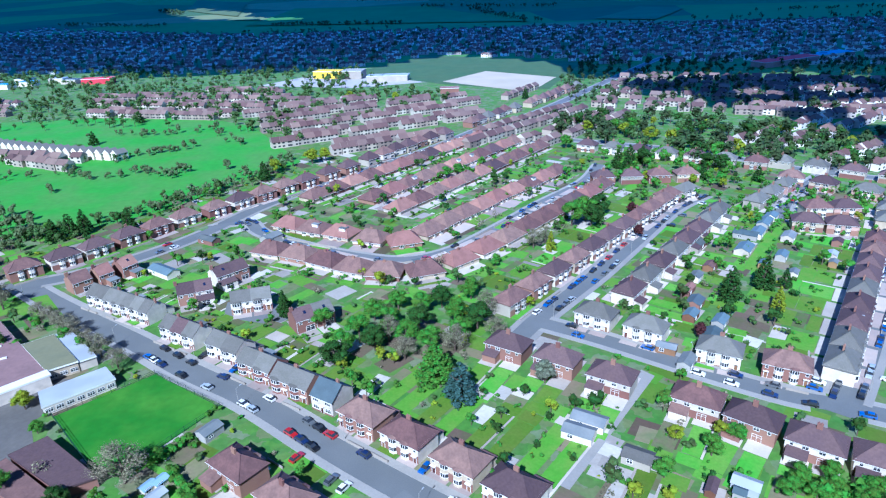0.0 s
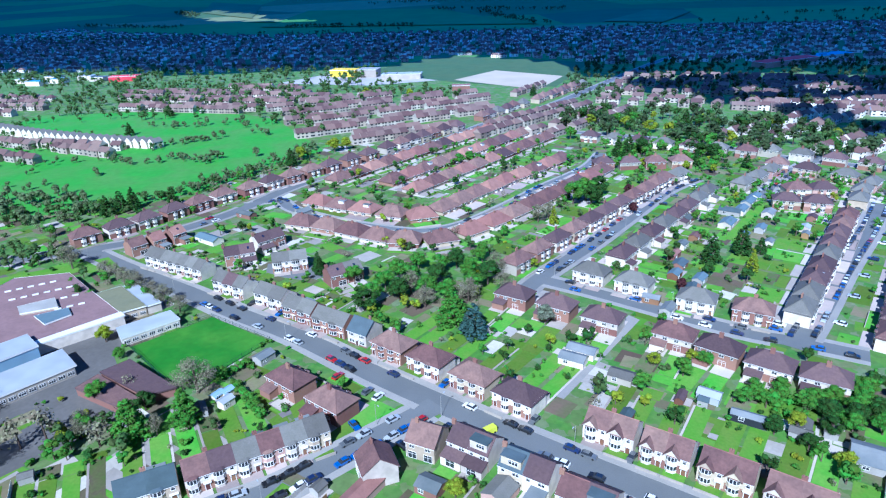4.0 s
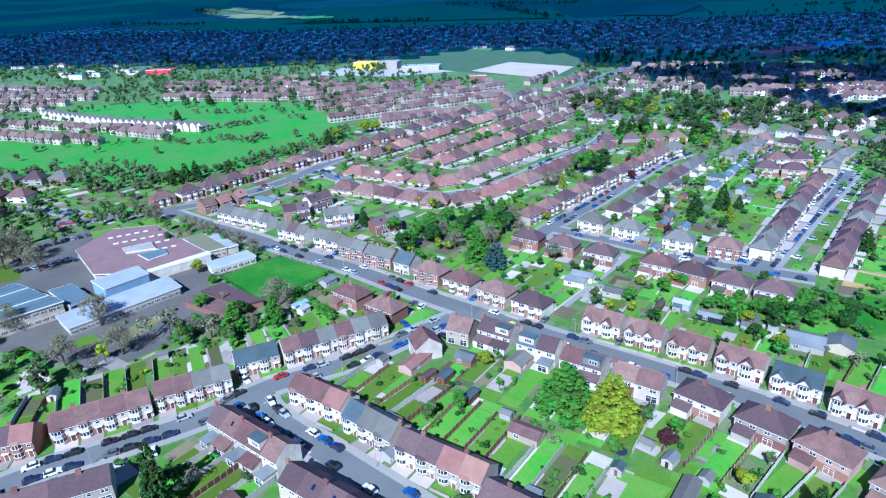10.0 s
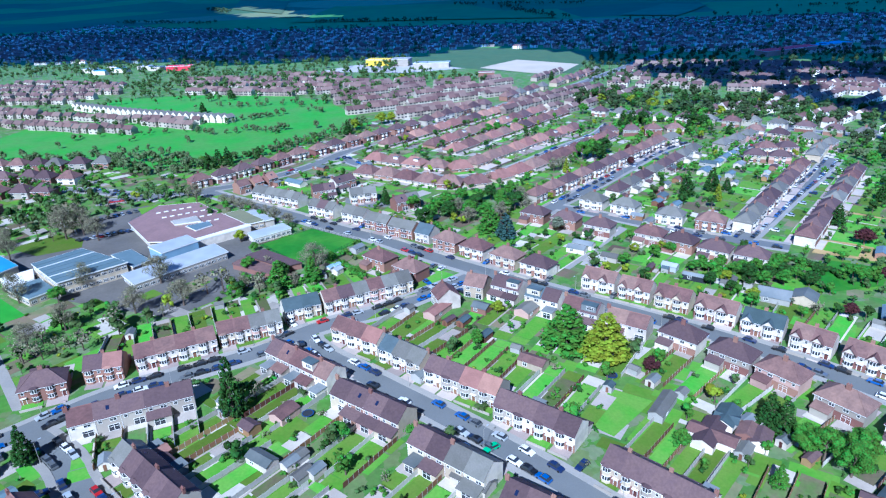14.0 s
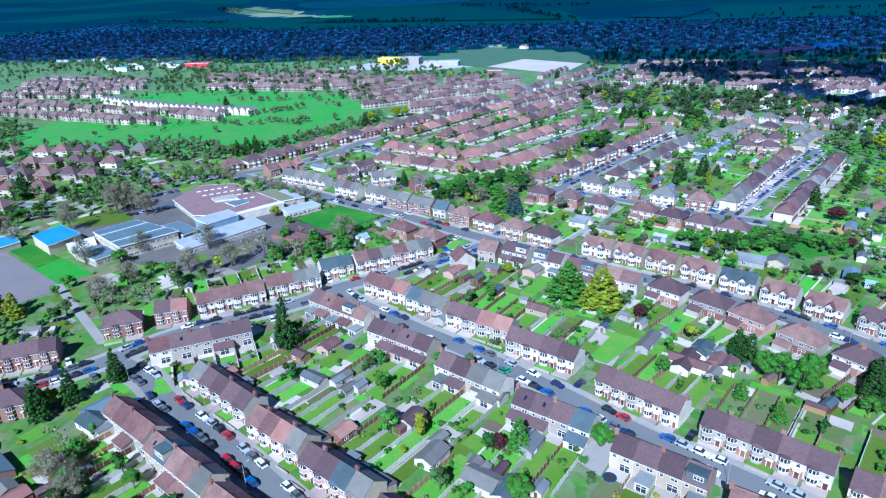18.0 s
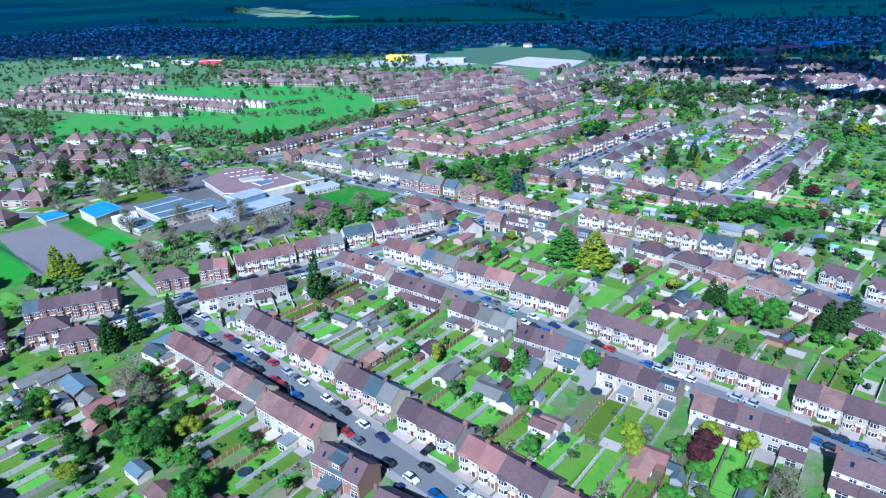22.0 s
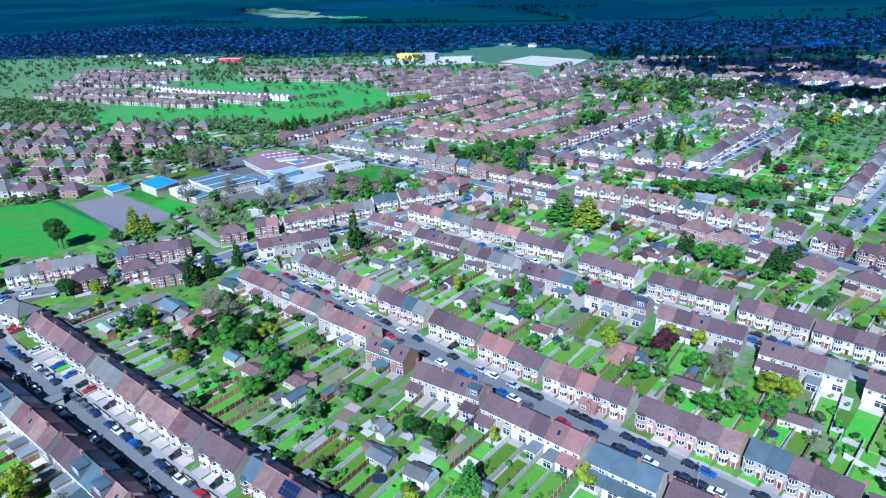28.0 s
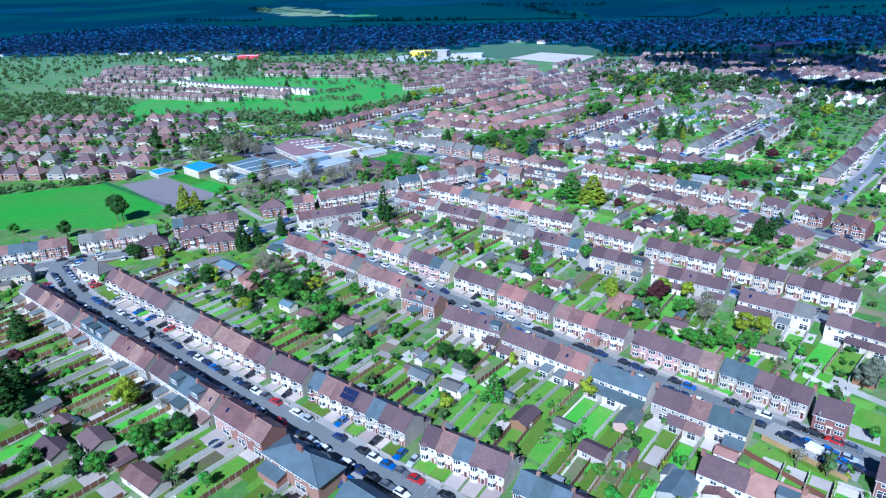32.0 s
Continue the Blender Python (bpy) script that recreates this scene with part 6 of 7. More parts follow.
rail_fence(((-113, 148), (-92, 168), (-66, 150), (-78, 131), (-90, 125)), True, "dark green rail fence round the school playing field")
rail_fence(((-277, 96), (-206, 44)), False, "dark green fence between field and sports court")
flat("hedge_strip", [(-281, 97), (-277, 100), (-204, 47), (-207, 43)], 0.05, "hedge", "dark green strip beside the sports court", "grass")
flat("school_yard", [(-195, 100), (-125, 78), (-95, 112), (-118, 146), (-106, 166), (-130, 168), (-198, 212), (-222, 190), (-214, 160), (-240, 132)], 0.035, "tarmac", "grey paved school yard between low buildings", "yard")
flat("sports_court", [(-262.5, 92), (-242, 108.5), (-187.5, 68), (-207, 42)], 0.06, "court", "mauve-grey tarmac sports court", "sports court")
flat("lawn", [(-240, 109.2), (-234, 117), (-207.8, 99), (-213, 89)], 0.055, "pitch", "dark green lawn beside the sports court", "lawn")
flat("lawn", [(-215, 88), (-206.5, 99), (-183, 82), (-193, 69)], 0.055, "meadow", "bright mown lawn beside the sports court", "lawn")
flat("playing_field", [(-345, 66), (-275, 95), (-206, 44), (-225, 14), (-330, 8)], 0.045, "meadow", "large bright green playing field", "playing field")
flat("path", [(-194.4, 71), (-190.8, 72), (-144.4, 24), (-148, 23)], 0.07, "paving", "straight pale path beside a field", "path")
flat("park_grass", [(-420, 300), (-222, 290), (-176, 308), (-151, 332), (-125, 383), (-97, 424), (-165, 552), (-245, 616), (-420, 610)], 0.05, "park_meadow", "wide bright green park meadow", "grass")
flat("playing_field", [(-122, 893), (-16, 1094), (204, 930), (155, 800), (118, 700), (40, 735), (1, 765)], 0.12, "field", "wide dull green playing fields at the town's edge", "playing field")
flat("bare_ground", [(3, 782), (61, 866), (141, 788), (96, 684)], 0.2, "sand", "pale sandy stripped ground", "bare ground")
flat("lane", [(58, 162), (61, 158.5), (27, 114), (23, 117)], 0.05, "paving", "narrow concrete lane between garden walls", "lane")
flat("track", [(119, 231), (123, 228), (161, 278), (157, 281)], 0.055, "lawn", "grassy track between garden fences", "track")
flat("parking_yard", [(43, -142), (49, -138), (65, -153), (59, -160)], 0.05, "paving", "paved parking yard beside the street", "yard")
flat("lawn", [(37, -150), (42, -146), (55, -161), (49, -166)], 0.06, "lawn", "narrow fenced lawn behind a parking yard", "lawn")
flat("paved_yard", [(67, -116), (73, -111), (80, -121), (74, -126)], 0.06, "plot_stone", "pale paved yard behind a house", "yard")
for p, q, h, mat, what in (((75, -123), (92, -142), 1.7, "concrete", "pale concrete wall beside a lawn"), ((43, -145), (57, -160), 1.5, "fence_wood", "brown timber fence behind a parking yard"), ((36, -150), (49, -166), 1.5, "fence_wood", "brown timber fence beside a lawn"), ((66, -116), (73, -126), 1.6, "fence_grey", "pale fence beside a yard")):
    a, b = Vector(p), Vector(q)
    n = (b - a).normalized().orthogonal() * 0.1
    _g = Geo()
    _g.prism([tuple(a + n), tuple(a - n), tuple(b - n), tuple(b + n)], 0, h)
    structure("garden_wall", _g, M[mat], what, "wall")
flat("close_yard", [(-82, 204), (-62, 197), (-54, 204), (-66, 214), (-84, 216)], 0.06, "asphalt", "asphalt turning yard of a small close", "yard")
flat("yard", [(10, -24), (17, -31), (12, -39), (5, -31)], 0.06, "paving", "concrete-paved yard between two terraces", "yard")
flat("lawn", [(1, -18), (9, -25), (1, -35), (-6, -28)], 0.052, "lawn", "garden lawn beside a paved yard", "lawn")
flat("lawn", [(15, 17), (27, 31), (37, 25), (23, 10)], 0.08, "lawn", "large mown garden lawn", "lawn")
flat("lawn", [(38, 24), (44, 20), (33, 3), (26, 9)], 0.075, "lawn", "large mown garden lawn beside another", "lawn")
flat("lawn", [(68, -137), (75, -131), (95, -148), (86, -156)], 0.07, "lawn", "large bright lawn behind a pale wall", "lawn")

# ---- districts farther out ----


def far_house(g, x, y, turn, w, d, eave, ridge, hip, z=0.0):
    c, s = math.cos(turn), math.sin(turn)
    P = lambda a, b, h: (x + a * c - b * s, y + a * s + b * c, z + h)
    X, Y = w / 2, d / 2
    q = [(-X, -Y), (X, -Y), (X, Y), (-X, Y)]
    n = len(g.v)
    g.v += [P(*p, 0) for p in q] + [P(*p, eave) for p in q]
    for i in range(4):
        j = (i + 1) % 4
        g.f.append((n + i, n + j, n + 4 + j, n + 4 + i))
        g.m.append(0)
    o, r = 0.35, (X - Y * 0.9 if hip else X + 0.1)
    E, F = P(-max(r, 0.1), 0, ridge), P(max(r, 0.1), 0, ridge)
    A, B, C, D = P(-X - o, -Y - o, eave - 0.2), P(X + o, -Y - o, eave - 0.2), P(X + o, Y + o, eave - 0.2), P(-X - o, Y + o, eave - 0.2)
    m = len(g.v)
    g.v += [A, B, C, D, E, F]
    g.f += [(m, m + 1, m + 5, m + 4), (m + 2, m + 3, m + 4, m + 5), (m + 1, m + 2, m + 5), (m + 3, m, m + 4)]
    g.m += [1, 1, 1 if hip else 0, 1 if hip else 0]
    for zz in (0.9, 3.4) if eave > 4 else (0.9,):
        for k in (-0.28, 0.28):
            for sy in (-1, 1):
                g.poly([P(k * w - 0.9, sy * (Y + 0.05), zz), P(k * w + 0.9, sy * (Y + 0.05), zz), P(k * w + 0.9, sy * (Y + 0.05), zz + 1.2), P(k * w - 0.9, sy * (Y + 0.05), zz + 1.2)], 2)


def district(name, lines, label, wall="far_wall", roof="far_roof", step=11, w=9.5, hip=0.6, jitter=1.0, seed=1, clear=9, land=None):
    """Rows of far houses along given lines, one mesh; land: a shape that they stay in."""
    g, r = Geo(), random.Random(seed)
    for x0, y0, x1, y1 in lines:
        a, b = Vector((x0, y0)), Vector((x1, y1))
        L = (b - a).length
        d = (b - a).normalized()
        t = math.atan2(d.y, d.x)
        for i in range(int(L / step)):
            p = a + d * (i + 0.5) * step + Vector((r.uniform(-1, 1), r.uniform(-1, 1))) * jitter
            if land and not within(p.x, p.y, land) or within(p.x, p.y, FAR_FIELD) or on_road(p, None, 5) or any((p - Vector(h[:2])).length < clear for h in HOUSES):
                continue
            far_house(g, p.x, p.y, t + r.uniform(-.06, .06) * jitter, w * r.uniform(0.9, 1.1), 8, 4.8, 7.6 + r.uniform(-.4, .6), r.random() < hip, rise(p.x, p.y) if p.y > 1000 else 0)
    return tagged(part(name, g, [M[wall], M[roof], M["glass"]]), label, "houses", kind="stuff")


def far_pair(wall, roof, hip, w):
    deep, top = (9.4, 8.7) if hip else (8, 8.0)
    g = walls_geo(w, deep, 4.7, None if hip else 7.8)
    for s in (-1, 1):
        for z in (0.9, 3.2):
            for k in (-0.3, 0.3):
                g.box(k * w - 1.35, k * w + 1.35, s * deep / 2 - 0.06, s * deep / 2 + 0.06, z - 0.1, z + 1.3, 2)
                g.box(k * w - 1.25, k * w + 1.25, s * deep / 2 - 0.08, s * deep / 2 + 0.08, z, z + 1.2, 3)
    root = part("house", g, [M[wall], M["brick"], M["trim"], M["glass"]])
    part("roof", hip_roof(w, deep, 4.7, top) if hip else gable_roof(w, deep, 4.7, top), [M[roof], M[roof], M["trim"]], root)
    return root


WEST = [("brick", 6), ("pebble", 2), ("cream", 1), ("white", 0.6)]


def houses_along(lines, label, step=13, w=11, hip=True, jitter=1.5, clear=10, walls=None):
    """Single houses in rows farther off, each a thing of its own."""
    for x0, y0, x1, y1 in lines:
        a, b = Vector((x0, y0)), Vector((x1, y1))
        d = (b - a).normalized()
        for i in range(int((b - a).length / step)):
            p = a + d * (i + 0.5) * step + Vector((rnd.uniform(-1, 1), rnd.uniform(-1, 1))) * jitter
            if on_road(p, None, 5) or any((p - Vector(h[:2])).length < clear for h in HOUSES):
                continue
            key = ("far", pick(walls or [("brick", 3), ("cream", 2), ("pink", 1.5), ("white", 1.5), ("pebble", 1)]), pick([("roof_brown", 4), ("roof_plum", 4), ("roof_grey", 1)]), hip, w)
            ob = put(key, lambda: far_pair(*key[1:]), pose(p.x, p.y, 0, 0, 0, math.degrees(math.atan2(d.y, d.x)) + rnd.uniform(-4, 4)))
            tagged(ob, f"{WALL_WORD[key[1]]} house, {ROOF_WORD[key[2]]} roof, " + label, "house", "houses farther off")
            HOUSES.append((p.x, p.y, 6))


def parallels(x, y, dx, dy, length, count, gap):
    """Lines side by side, in pairs about a street."""
    d = Vector((dx, dy)).normalized()
    n = Vector((-d.y, d.x))
    out = []
    for i in range(count):
        o = Vector((x, y)) + n * (i // 2 * gap + (i % 2) * gap * 0.4)
        out.append((*o, *(o + d * length)))
    return out


_g = Geo()
for k in range(29):
    t = k / 28
    x, y = -428 + 196 * t, 541 - 93 * t - 9 * math.sin(math.pi * t)
    far_house(_g, x, y, radians(62 + 4 * (k % 2)), 9, 6.4, 5.2, 7.9, False)
tagged(part("white_terraces", _g, [M["white"], M["roof_grey"], M["glass"]]), "row of small white houses with their gables to the park", "houses", kind="stuff")
district("park_terraces", [(-372, 474, -322, 452), (-312, 448, -246, 417)], "brown-roofed houses before the white row", step=11, w=9.5, hip=0.3, jitter=1.2, seed=2)
district("park_houses", [(-560, 500, -330, 412), (-560, 528, -250, 440), (-575, 560, -440, 505), (-600, 600, -450, 580), (-600, 640, -440, 612), (-620, 680, -430, 640), (-640, 720, -440, 668), (-640, 760, -450, 700), (-420, 452, -300, 410)],
         "crowded brown-roofed houses behind the park", step=10.5, w=9, hip=0.4, jitter=2.5, seed=12)
def rows_within(poly, dx, dy, gap, seed):
    """Short terraces along one direction that fill a piece of land, with lanes between."""
    r, out = random.Random(seed), []
    d = Vector((dx, dy)).normalized()
    n = Vector((-d.y, d.x))
    for k in range(-40, 41):
        s = -600.0
        o = Vector(poly[0]) + n * (k * gap + (4 if k % 2 else -4))
        while s < 600:
            stop = s + r.uniform(28, 62)
            a, b = o + d * s, o + d * stop
            if within(a.x, a.y, poly) and within(b.x, b.y, poly):
                out.append((a.x, a.y, b.x, b.y))
            s = stop + r.uniform(4, 14)
    return out


district("estate_houses", rows_within([(-330, 596), (-205, 560), (-150, 606), (-110, 700), (-230, 770), (-420, 730)], 0.9, -0.25, 22, 3), "terraces of an estate behind the park", hip=0, step=6.4, w=7.0, jitter=0.4, seed=3)
district("estate_houses", rows_within([(-146, 478), (-60, 408), (-20, 452), (60, 560), (60, 650), (-60, 690), (-200, 600)], 0.87, 0.48, 23, 4), "brown-roofed terraces north of the crescent", hip=0, step=6.4, w=7.0, jitter=0.4, seed=4)
houses_along([(-54, 408, 20, 506), (20, 515, 74, 588), (80, 596, 150, 704)], "by the main road", step=14, w=11)
district("estate_houses", [(62, 640, 120, 730)], "houses behind the main road", hip=0.6, step=13, w=10.5, seed=15)
district("estate_houses", parallels(40, 410, 0.66, 0.72, 180, 4, 42), "houses along the road out of town", hip=0.5, seed=5)
district("east_houses", parallels(135, 590, 0.8, -0.36, 170, 8, 58), "pale houses beyond the tree belt", step=15, hip=0.6, jitter=4, seed=6)
district("east_houses", parallels(245, 541, 0.8, -0.36, 230, 8, 58), "pale houses among dark ones beyond the tree belt", step=30, hip=0.6, jitter=6, seed=26)
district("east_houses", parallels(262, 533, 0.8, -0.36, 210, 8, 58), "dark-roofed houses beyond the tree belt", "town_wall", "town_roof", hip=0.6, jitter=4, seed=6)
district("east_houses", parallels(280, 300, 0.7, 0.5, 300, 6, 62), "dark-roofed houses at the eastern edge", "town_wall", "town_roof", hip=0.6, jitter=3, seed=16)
houses_along([(-470, 304, -262, 296), (-470, 272, -255, 262), (-470, 240, -250, 232), (-470, 212, -270, 200), (-470, 180, -268, 164), (-470, 152, -262, 138), (-470, 117, -262, 106), (-470, 97, -352, 86)], "west of the school", step=14.8, w=12.2, jitter=2.2, walls=WEST)
district("west_houses", parallels(-640, 130, 1, -0.03, 165, 8, 48), "rows of hipped houses farther west", step=15, w=10.5, hip=1, jitter=3, seed=7)
TOWN = [(-1400, 1120), (-640, 1010), (-270, 925), (-130, 950), (0, 1070), (120, 1000), (250, 880), (700, 760), (1500, 700), (1700, 2000), (-1700, 2300)]
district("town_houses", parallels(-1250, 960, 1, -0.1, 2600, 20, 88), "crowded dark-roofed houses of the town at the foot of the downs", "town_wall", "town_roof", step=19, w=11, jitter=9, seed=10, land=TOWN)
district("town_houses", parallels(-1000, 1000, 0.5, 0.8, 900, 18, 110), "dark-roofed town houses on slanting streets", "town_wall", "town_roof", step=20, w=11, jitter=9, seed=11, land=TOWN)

wood("tree_belt", [(85, 540), (190, 520), (330, 420), (470, 340), (460, 300), (262, 352), (165, 380), (92, 460)], 150, 12, "leaf_shade", "dark belt of woodland along a stream")
wood("west_woods", [(-700, 330), (-480, 318), (-395, 335), (-420, 405), (-560, 470), (-720, 480)], 520, 8, "leaf_wood", "trees beyond the park", per=48)
wood("estate_trees", [(-440, 560), (-200, 560), (-110, 470), (-60, 560), (20, 640), (-60, 760), (-440, 800)], 330, 9, "leaf_wood", "trees between the estate's houses", per=52)
wood("far_west_woods", [(-1150, 200), (-660, 200), (-660, 780), (-520, 900), (-700, 1000), (-1150, 1000)], 800, 11, "leaf_wood", "woods and tall hedges west of the town", per=36)
wood("stream_trees", [(212, 282), (240, 240), (268, 214), (340, 270), (330, 330), (235, 330)], 60, 7, "leaf_scrub", "trees along the stream behind the eastern gardens", per=90)
wood("dark_stream_trees", [(220, 290), (250, 250), (340, 280), (330, 340), (245, 335)], 30, 10, "leaf_shade", "dark trees along the stream", per=120)
semis(along(240, 178, 284, 238, 5), -1, deep=0, roofs=EAST, walls=PALE, plain=True)
wood("east_row_trees", [(205, 235), (235, 215), (300, 290), (270, 310), (215, 285)], 50, 6, "leaf_green", "trees behind the eastern houses", per=80)
wood("road_trees", [(100, 330), (150, 330), (230, 400), (150, 440), (90, 420)], 60, 8, "leaf_green", "trees about the eastern crossroads", per=80)
wood("belt_greens", [(85, 530), (190, 510), (330, 410), (400, 340), (262, 352), (165, 380), (92, 460)], 90, 10, "leaf_wood", "lighter trees along the stream", per=110)
wood("belt_golds", [(85, 530), (190, 510), (330, 410), (262, 352), (165, 380), (92, 460)], 9, 11, "leaf_lime", "yellow-green trees along the stream", per=110)
wood("belt_evergreens", [(85, 530), (190, 510), (330, 410), (400, 340), (262, 352), (165, 380), (92, 460)], 34, 12, "leaf_dark", "dark evergreens along the stream", per=140)
wood("west_garden_trees", [(-470, 105), (-300, 105), (-245, 140), (-225, 235), (-270, 300), (-470, 310)], 400, 5.5, "leaf_green", "trees among the western houses", per=70)
wood("park_hedge", [(-162, 318), (-140, 330), (-112, 385), (-96, 420), (-108, 432), (-130, 392), (-156, 345)], 70, 6, "leaf_scrub", "scrub along the edge of the park")
_q = random.Random(44)
PARK_BUSHES = [(-239, 326, 8.5), (-236, 329, 7), (-239, 370, 7), (-262, 322, 6), (-266, 341, 5.5), (-303, 349, 5.5), (-288, 380, 5), (-339, 360, 7), (-220, 320, 6), (-190, 478, 8), (-170, 406, 8), (-175, 409, 7), (-143, 411, 8), (-223, 533, 9), (-210, 465, 6),
               (-192, 541, 9), (-342, 387, 7), (-283, 347, 5), (-262, 351, 4.5)]
growth("park_bushes", PARK_BUSHES + [(x + _q.uniform(-3, 3), y + _q.uniform(-3, 3), h * 0.7) for x, y, h in PARK_BUSHES[::2]], "leaf_scrub", "rounded bushes standing in the park meadow", 260)
_line = [((-345, 392), (-256, 414)), ((-256, 418), (-228, 397)), ((-228, 397), (-198, 410)), ((-198, 410), (-172, 398)), ((-292, 531), (-223, 530)), ((-245, 523), (-192, 540)), ((-210, 465), (-190, 478)), ((-235, 440), (-212, 470)), ((-190, 540), (-150, 470))]
growth("park_scrub", [(a[0] + (b[0] - a[0]) * t + _q.uniform(-5, 5), a[1] + (b[1] - a[1]) * t + _q.uniform(-6, 6), _q.uniform(3, 7)) for a, b in _line for t in (_q.random() for _ in range(13))], "leaf_scrub", "lines of scrub across the park", 150)
growth("park_edge_scrub", [(x + _q.uniform(-7, 7), y + _q.uniform(-8, 8), _q.uniform(3, 8)) for x, y in ((-330, 310), (-308, 306), (-288, 303), (-264, 296), (-241, 284), (-227, 286), (-215, 294), (-201, 295), (-193, 299), (-180, 313), (-168, 320), (-161, 331), (-156, 343)) for _ in range(7)], "leaf_wood", "thick scrub between the park and the houses", 170)
trees("dark", 12, [(-276, 498), (-277, 585)], 1.3)
wood("house_trees", [(-620, 480), (-450, 440), (-330, 405), (-230, 450), (-440, 580), (-640, 760)], 300, 6, "leaf_wood", "trees between the houses behind the park", per=56)
wood("far_trees", [(-520, 640), (-200, 620), (-60, 680), (-60, 900), (-300, 980), (-700, 1000)], 420, 10, "leaf_wood", "trees between fields and houses", per=50)
wood("far_trees", [(100, 600), (500, 420), (700, 700), (420, 900), (170, 900)], 560, 10, "leaf_shade", "trees among the eastern houses", per=48)
wood("field_hedge", [(-356, 70), (-278, 101), (-272, 96), (-345, 62)], 60, 5, "leaf_wood", "hedge and trees between houses and the playing field", per=70)
wood("dark_west_trees", [(-470, 110), (-300, 110), (-250, 150), (-235, 235), (-290, 300), (-470, 305)], 46, 9, "leaf_dark", "dark evergreens among the western houses", per=140)
wood("park_edge_trees", [(-480, 305), (-270, 304), (-215, 262), (-190, 300), (-245, 318), (-470, 336)], 120, 8, "leaf_scrub", "bare-looking trees between houses and the park", per=110)
wood("school_trees", [(-250, 150), (-215, 170), (-195, 215), (-170, 225), (-190, 240), (-240, 225), (-262, 180)], 40, 8, "leaf_wood", "trees about the school grounds", per=110)
wood("west_trees", [(-560, 120), (-250, 150), (-240, 290), (-420, 330), (-600, 330)], 200, 8, "leaf_wood", "trees among western gardens", per=50)
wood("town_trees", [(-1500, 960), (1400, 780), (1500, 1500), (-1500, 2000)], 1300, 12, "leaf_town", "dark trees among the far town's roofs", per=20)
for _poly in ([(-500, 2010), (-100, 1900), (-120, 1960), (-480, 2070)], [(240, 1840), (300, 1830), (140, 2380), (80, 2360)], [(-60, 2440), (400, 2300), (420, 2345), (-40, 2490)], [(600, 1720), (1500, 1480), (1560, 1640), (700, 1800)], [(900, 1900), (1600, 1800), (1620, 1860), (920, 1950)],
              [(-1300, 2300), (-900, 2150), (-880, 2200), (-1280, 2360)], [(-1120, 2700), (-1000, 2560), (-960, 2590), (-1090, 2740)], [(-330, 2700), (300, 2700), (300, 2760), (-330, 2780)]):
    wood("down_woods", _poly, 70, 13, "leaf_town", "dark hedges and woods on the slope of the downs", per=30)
wood("north_garden_trees", [(118, 318), (150, 262), (185, 300), (230, 300), (215, 345), (140, 350)], 90, 5, "leaf_green", "small trees between houses by the stream", per=60)
wood("garden_trees", [(-90, 300), (60, 330), (100, 400), (20, 440), (-60, 400)], 90, 4, "leaf_green", "small trees among the bungalow gardens", per=50)
wood("east_garden_trees", [(90, 190), (150, 250), (190, 220), (240, 100), (300, 200), (200, 290), (130, 280)], 95, 5, "leaf_green", "small trees between eastern gardens", per=50)
flat("lawn", [(119.6, 110.2), (134, 118), (152, 108.9), (140.8, 94.2), (117.1, 89.3)], 0.055, "pitch", "long mown lawn in a large eastern garden", "lawn")
flat("garden_bed", [(141.8, 140.5), (159.1, 132.3), (152, 115.4), (130.4, 126.4)], 0.06, "tan_gravel", "tan gravel garden plot beside a lawn", "garden bed")
flat("garden_bed", [(171.2, 176.3), (186.5, 162.2), (182.3, 156.2), (166.6, 167.6)], 0.06, "tan_gravel", "long tan garden plot behind the houses", "garden bed")
flat("garden_bed", [(170, 118), (181.8, 112.6), (177.4, 104.9), (162.3, 105.4)], 0.06, "tan_gravel", "tan gravel garden plot among trees", "garden bed")
for q in ((172.7, 140.6, 8, 5, "white", "school_slate"), (156, 121.3, 8, 4.5, "brick", "school_slate"), (186.4, 151.8, 8, 5, "brick", "roof_red"), (142.3, 87.5, 6, 3.5, "white", "felt"), (128.2, 69.2, 11, 5, "concrete", "school_slate"), (131.7, 61.8, 4, 3, "sheet_metal", "pale_blue"), (139.4, 55.8, 7, 4, "cream", "sheet_metal"), (150.8, 71.1, 6, 4, "white", "felt"),
          (169.7, 110.7, 6, 3.5, "white", "pale_blue"), (160.9, 109.4, 5, 3.5, "white", "sheet_metal")):
    outbuilding(*q)
trees("dark", 11, [(157, 157.5), (196, 190)], 1.15)
trees("dark", 6, [(146.7, 75), (144, 92)], 1.2)
trees("holm", 6.5, [(182, 173), (124.7, 61), (212, 214)], 1.4)
trees("copper", 7.5, [(156, 134)], 1.5)
trees("copper", 5.5, [(116, 71), (144.5, 100)], 1.3)
trees("green", 7, [(199, 189), (206, 161), (182, 124), (132, 99), (134.5, 97.5), (231, 204)], 1.35)
trees("pale", 8, [(175, 128)], 1.3)
trees("lime", 7, [(205, 186)], 1.1)
trees("lime", 13, [(250, 262)], 1.2)
trees("cypress", 6.5, [(157, 85)], 1.2)
shrub_stuff("clipped_hedge", [(117 + 0.55 * k, 120 - 0.69 * k, 3.0) for k in range(25)], "leaf_dark", "long clipped dark hedge beside a lawn")
shrub_stuff("orchard_bushes", [(_q.uniform(80, 111), _q.uniform(104, 114), _q.uniform(2, 4.2)) for _ in range(26)], "leaf_green", "thick green bushes behind the long road's houses", 60)
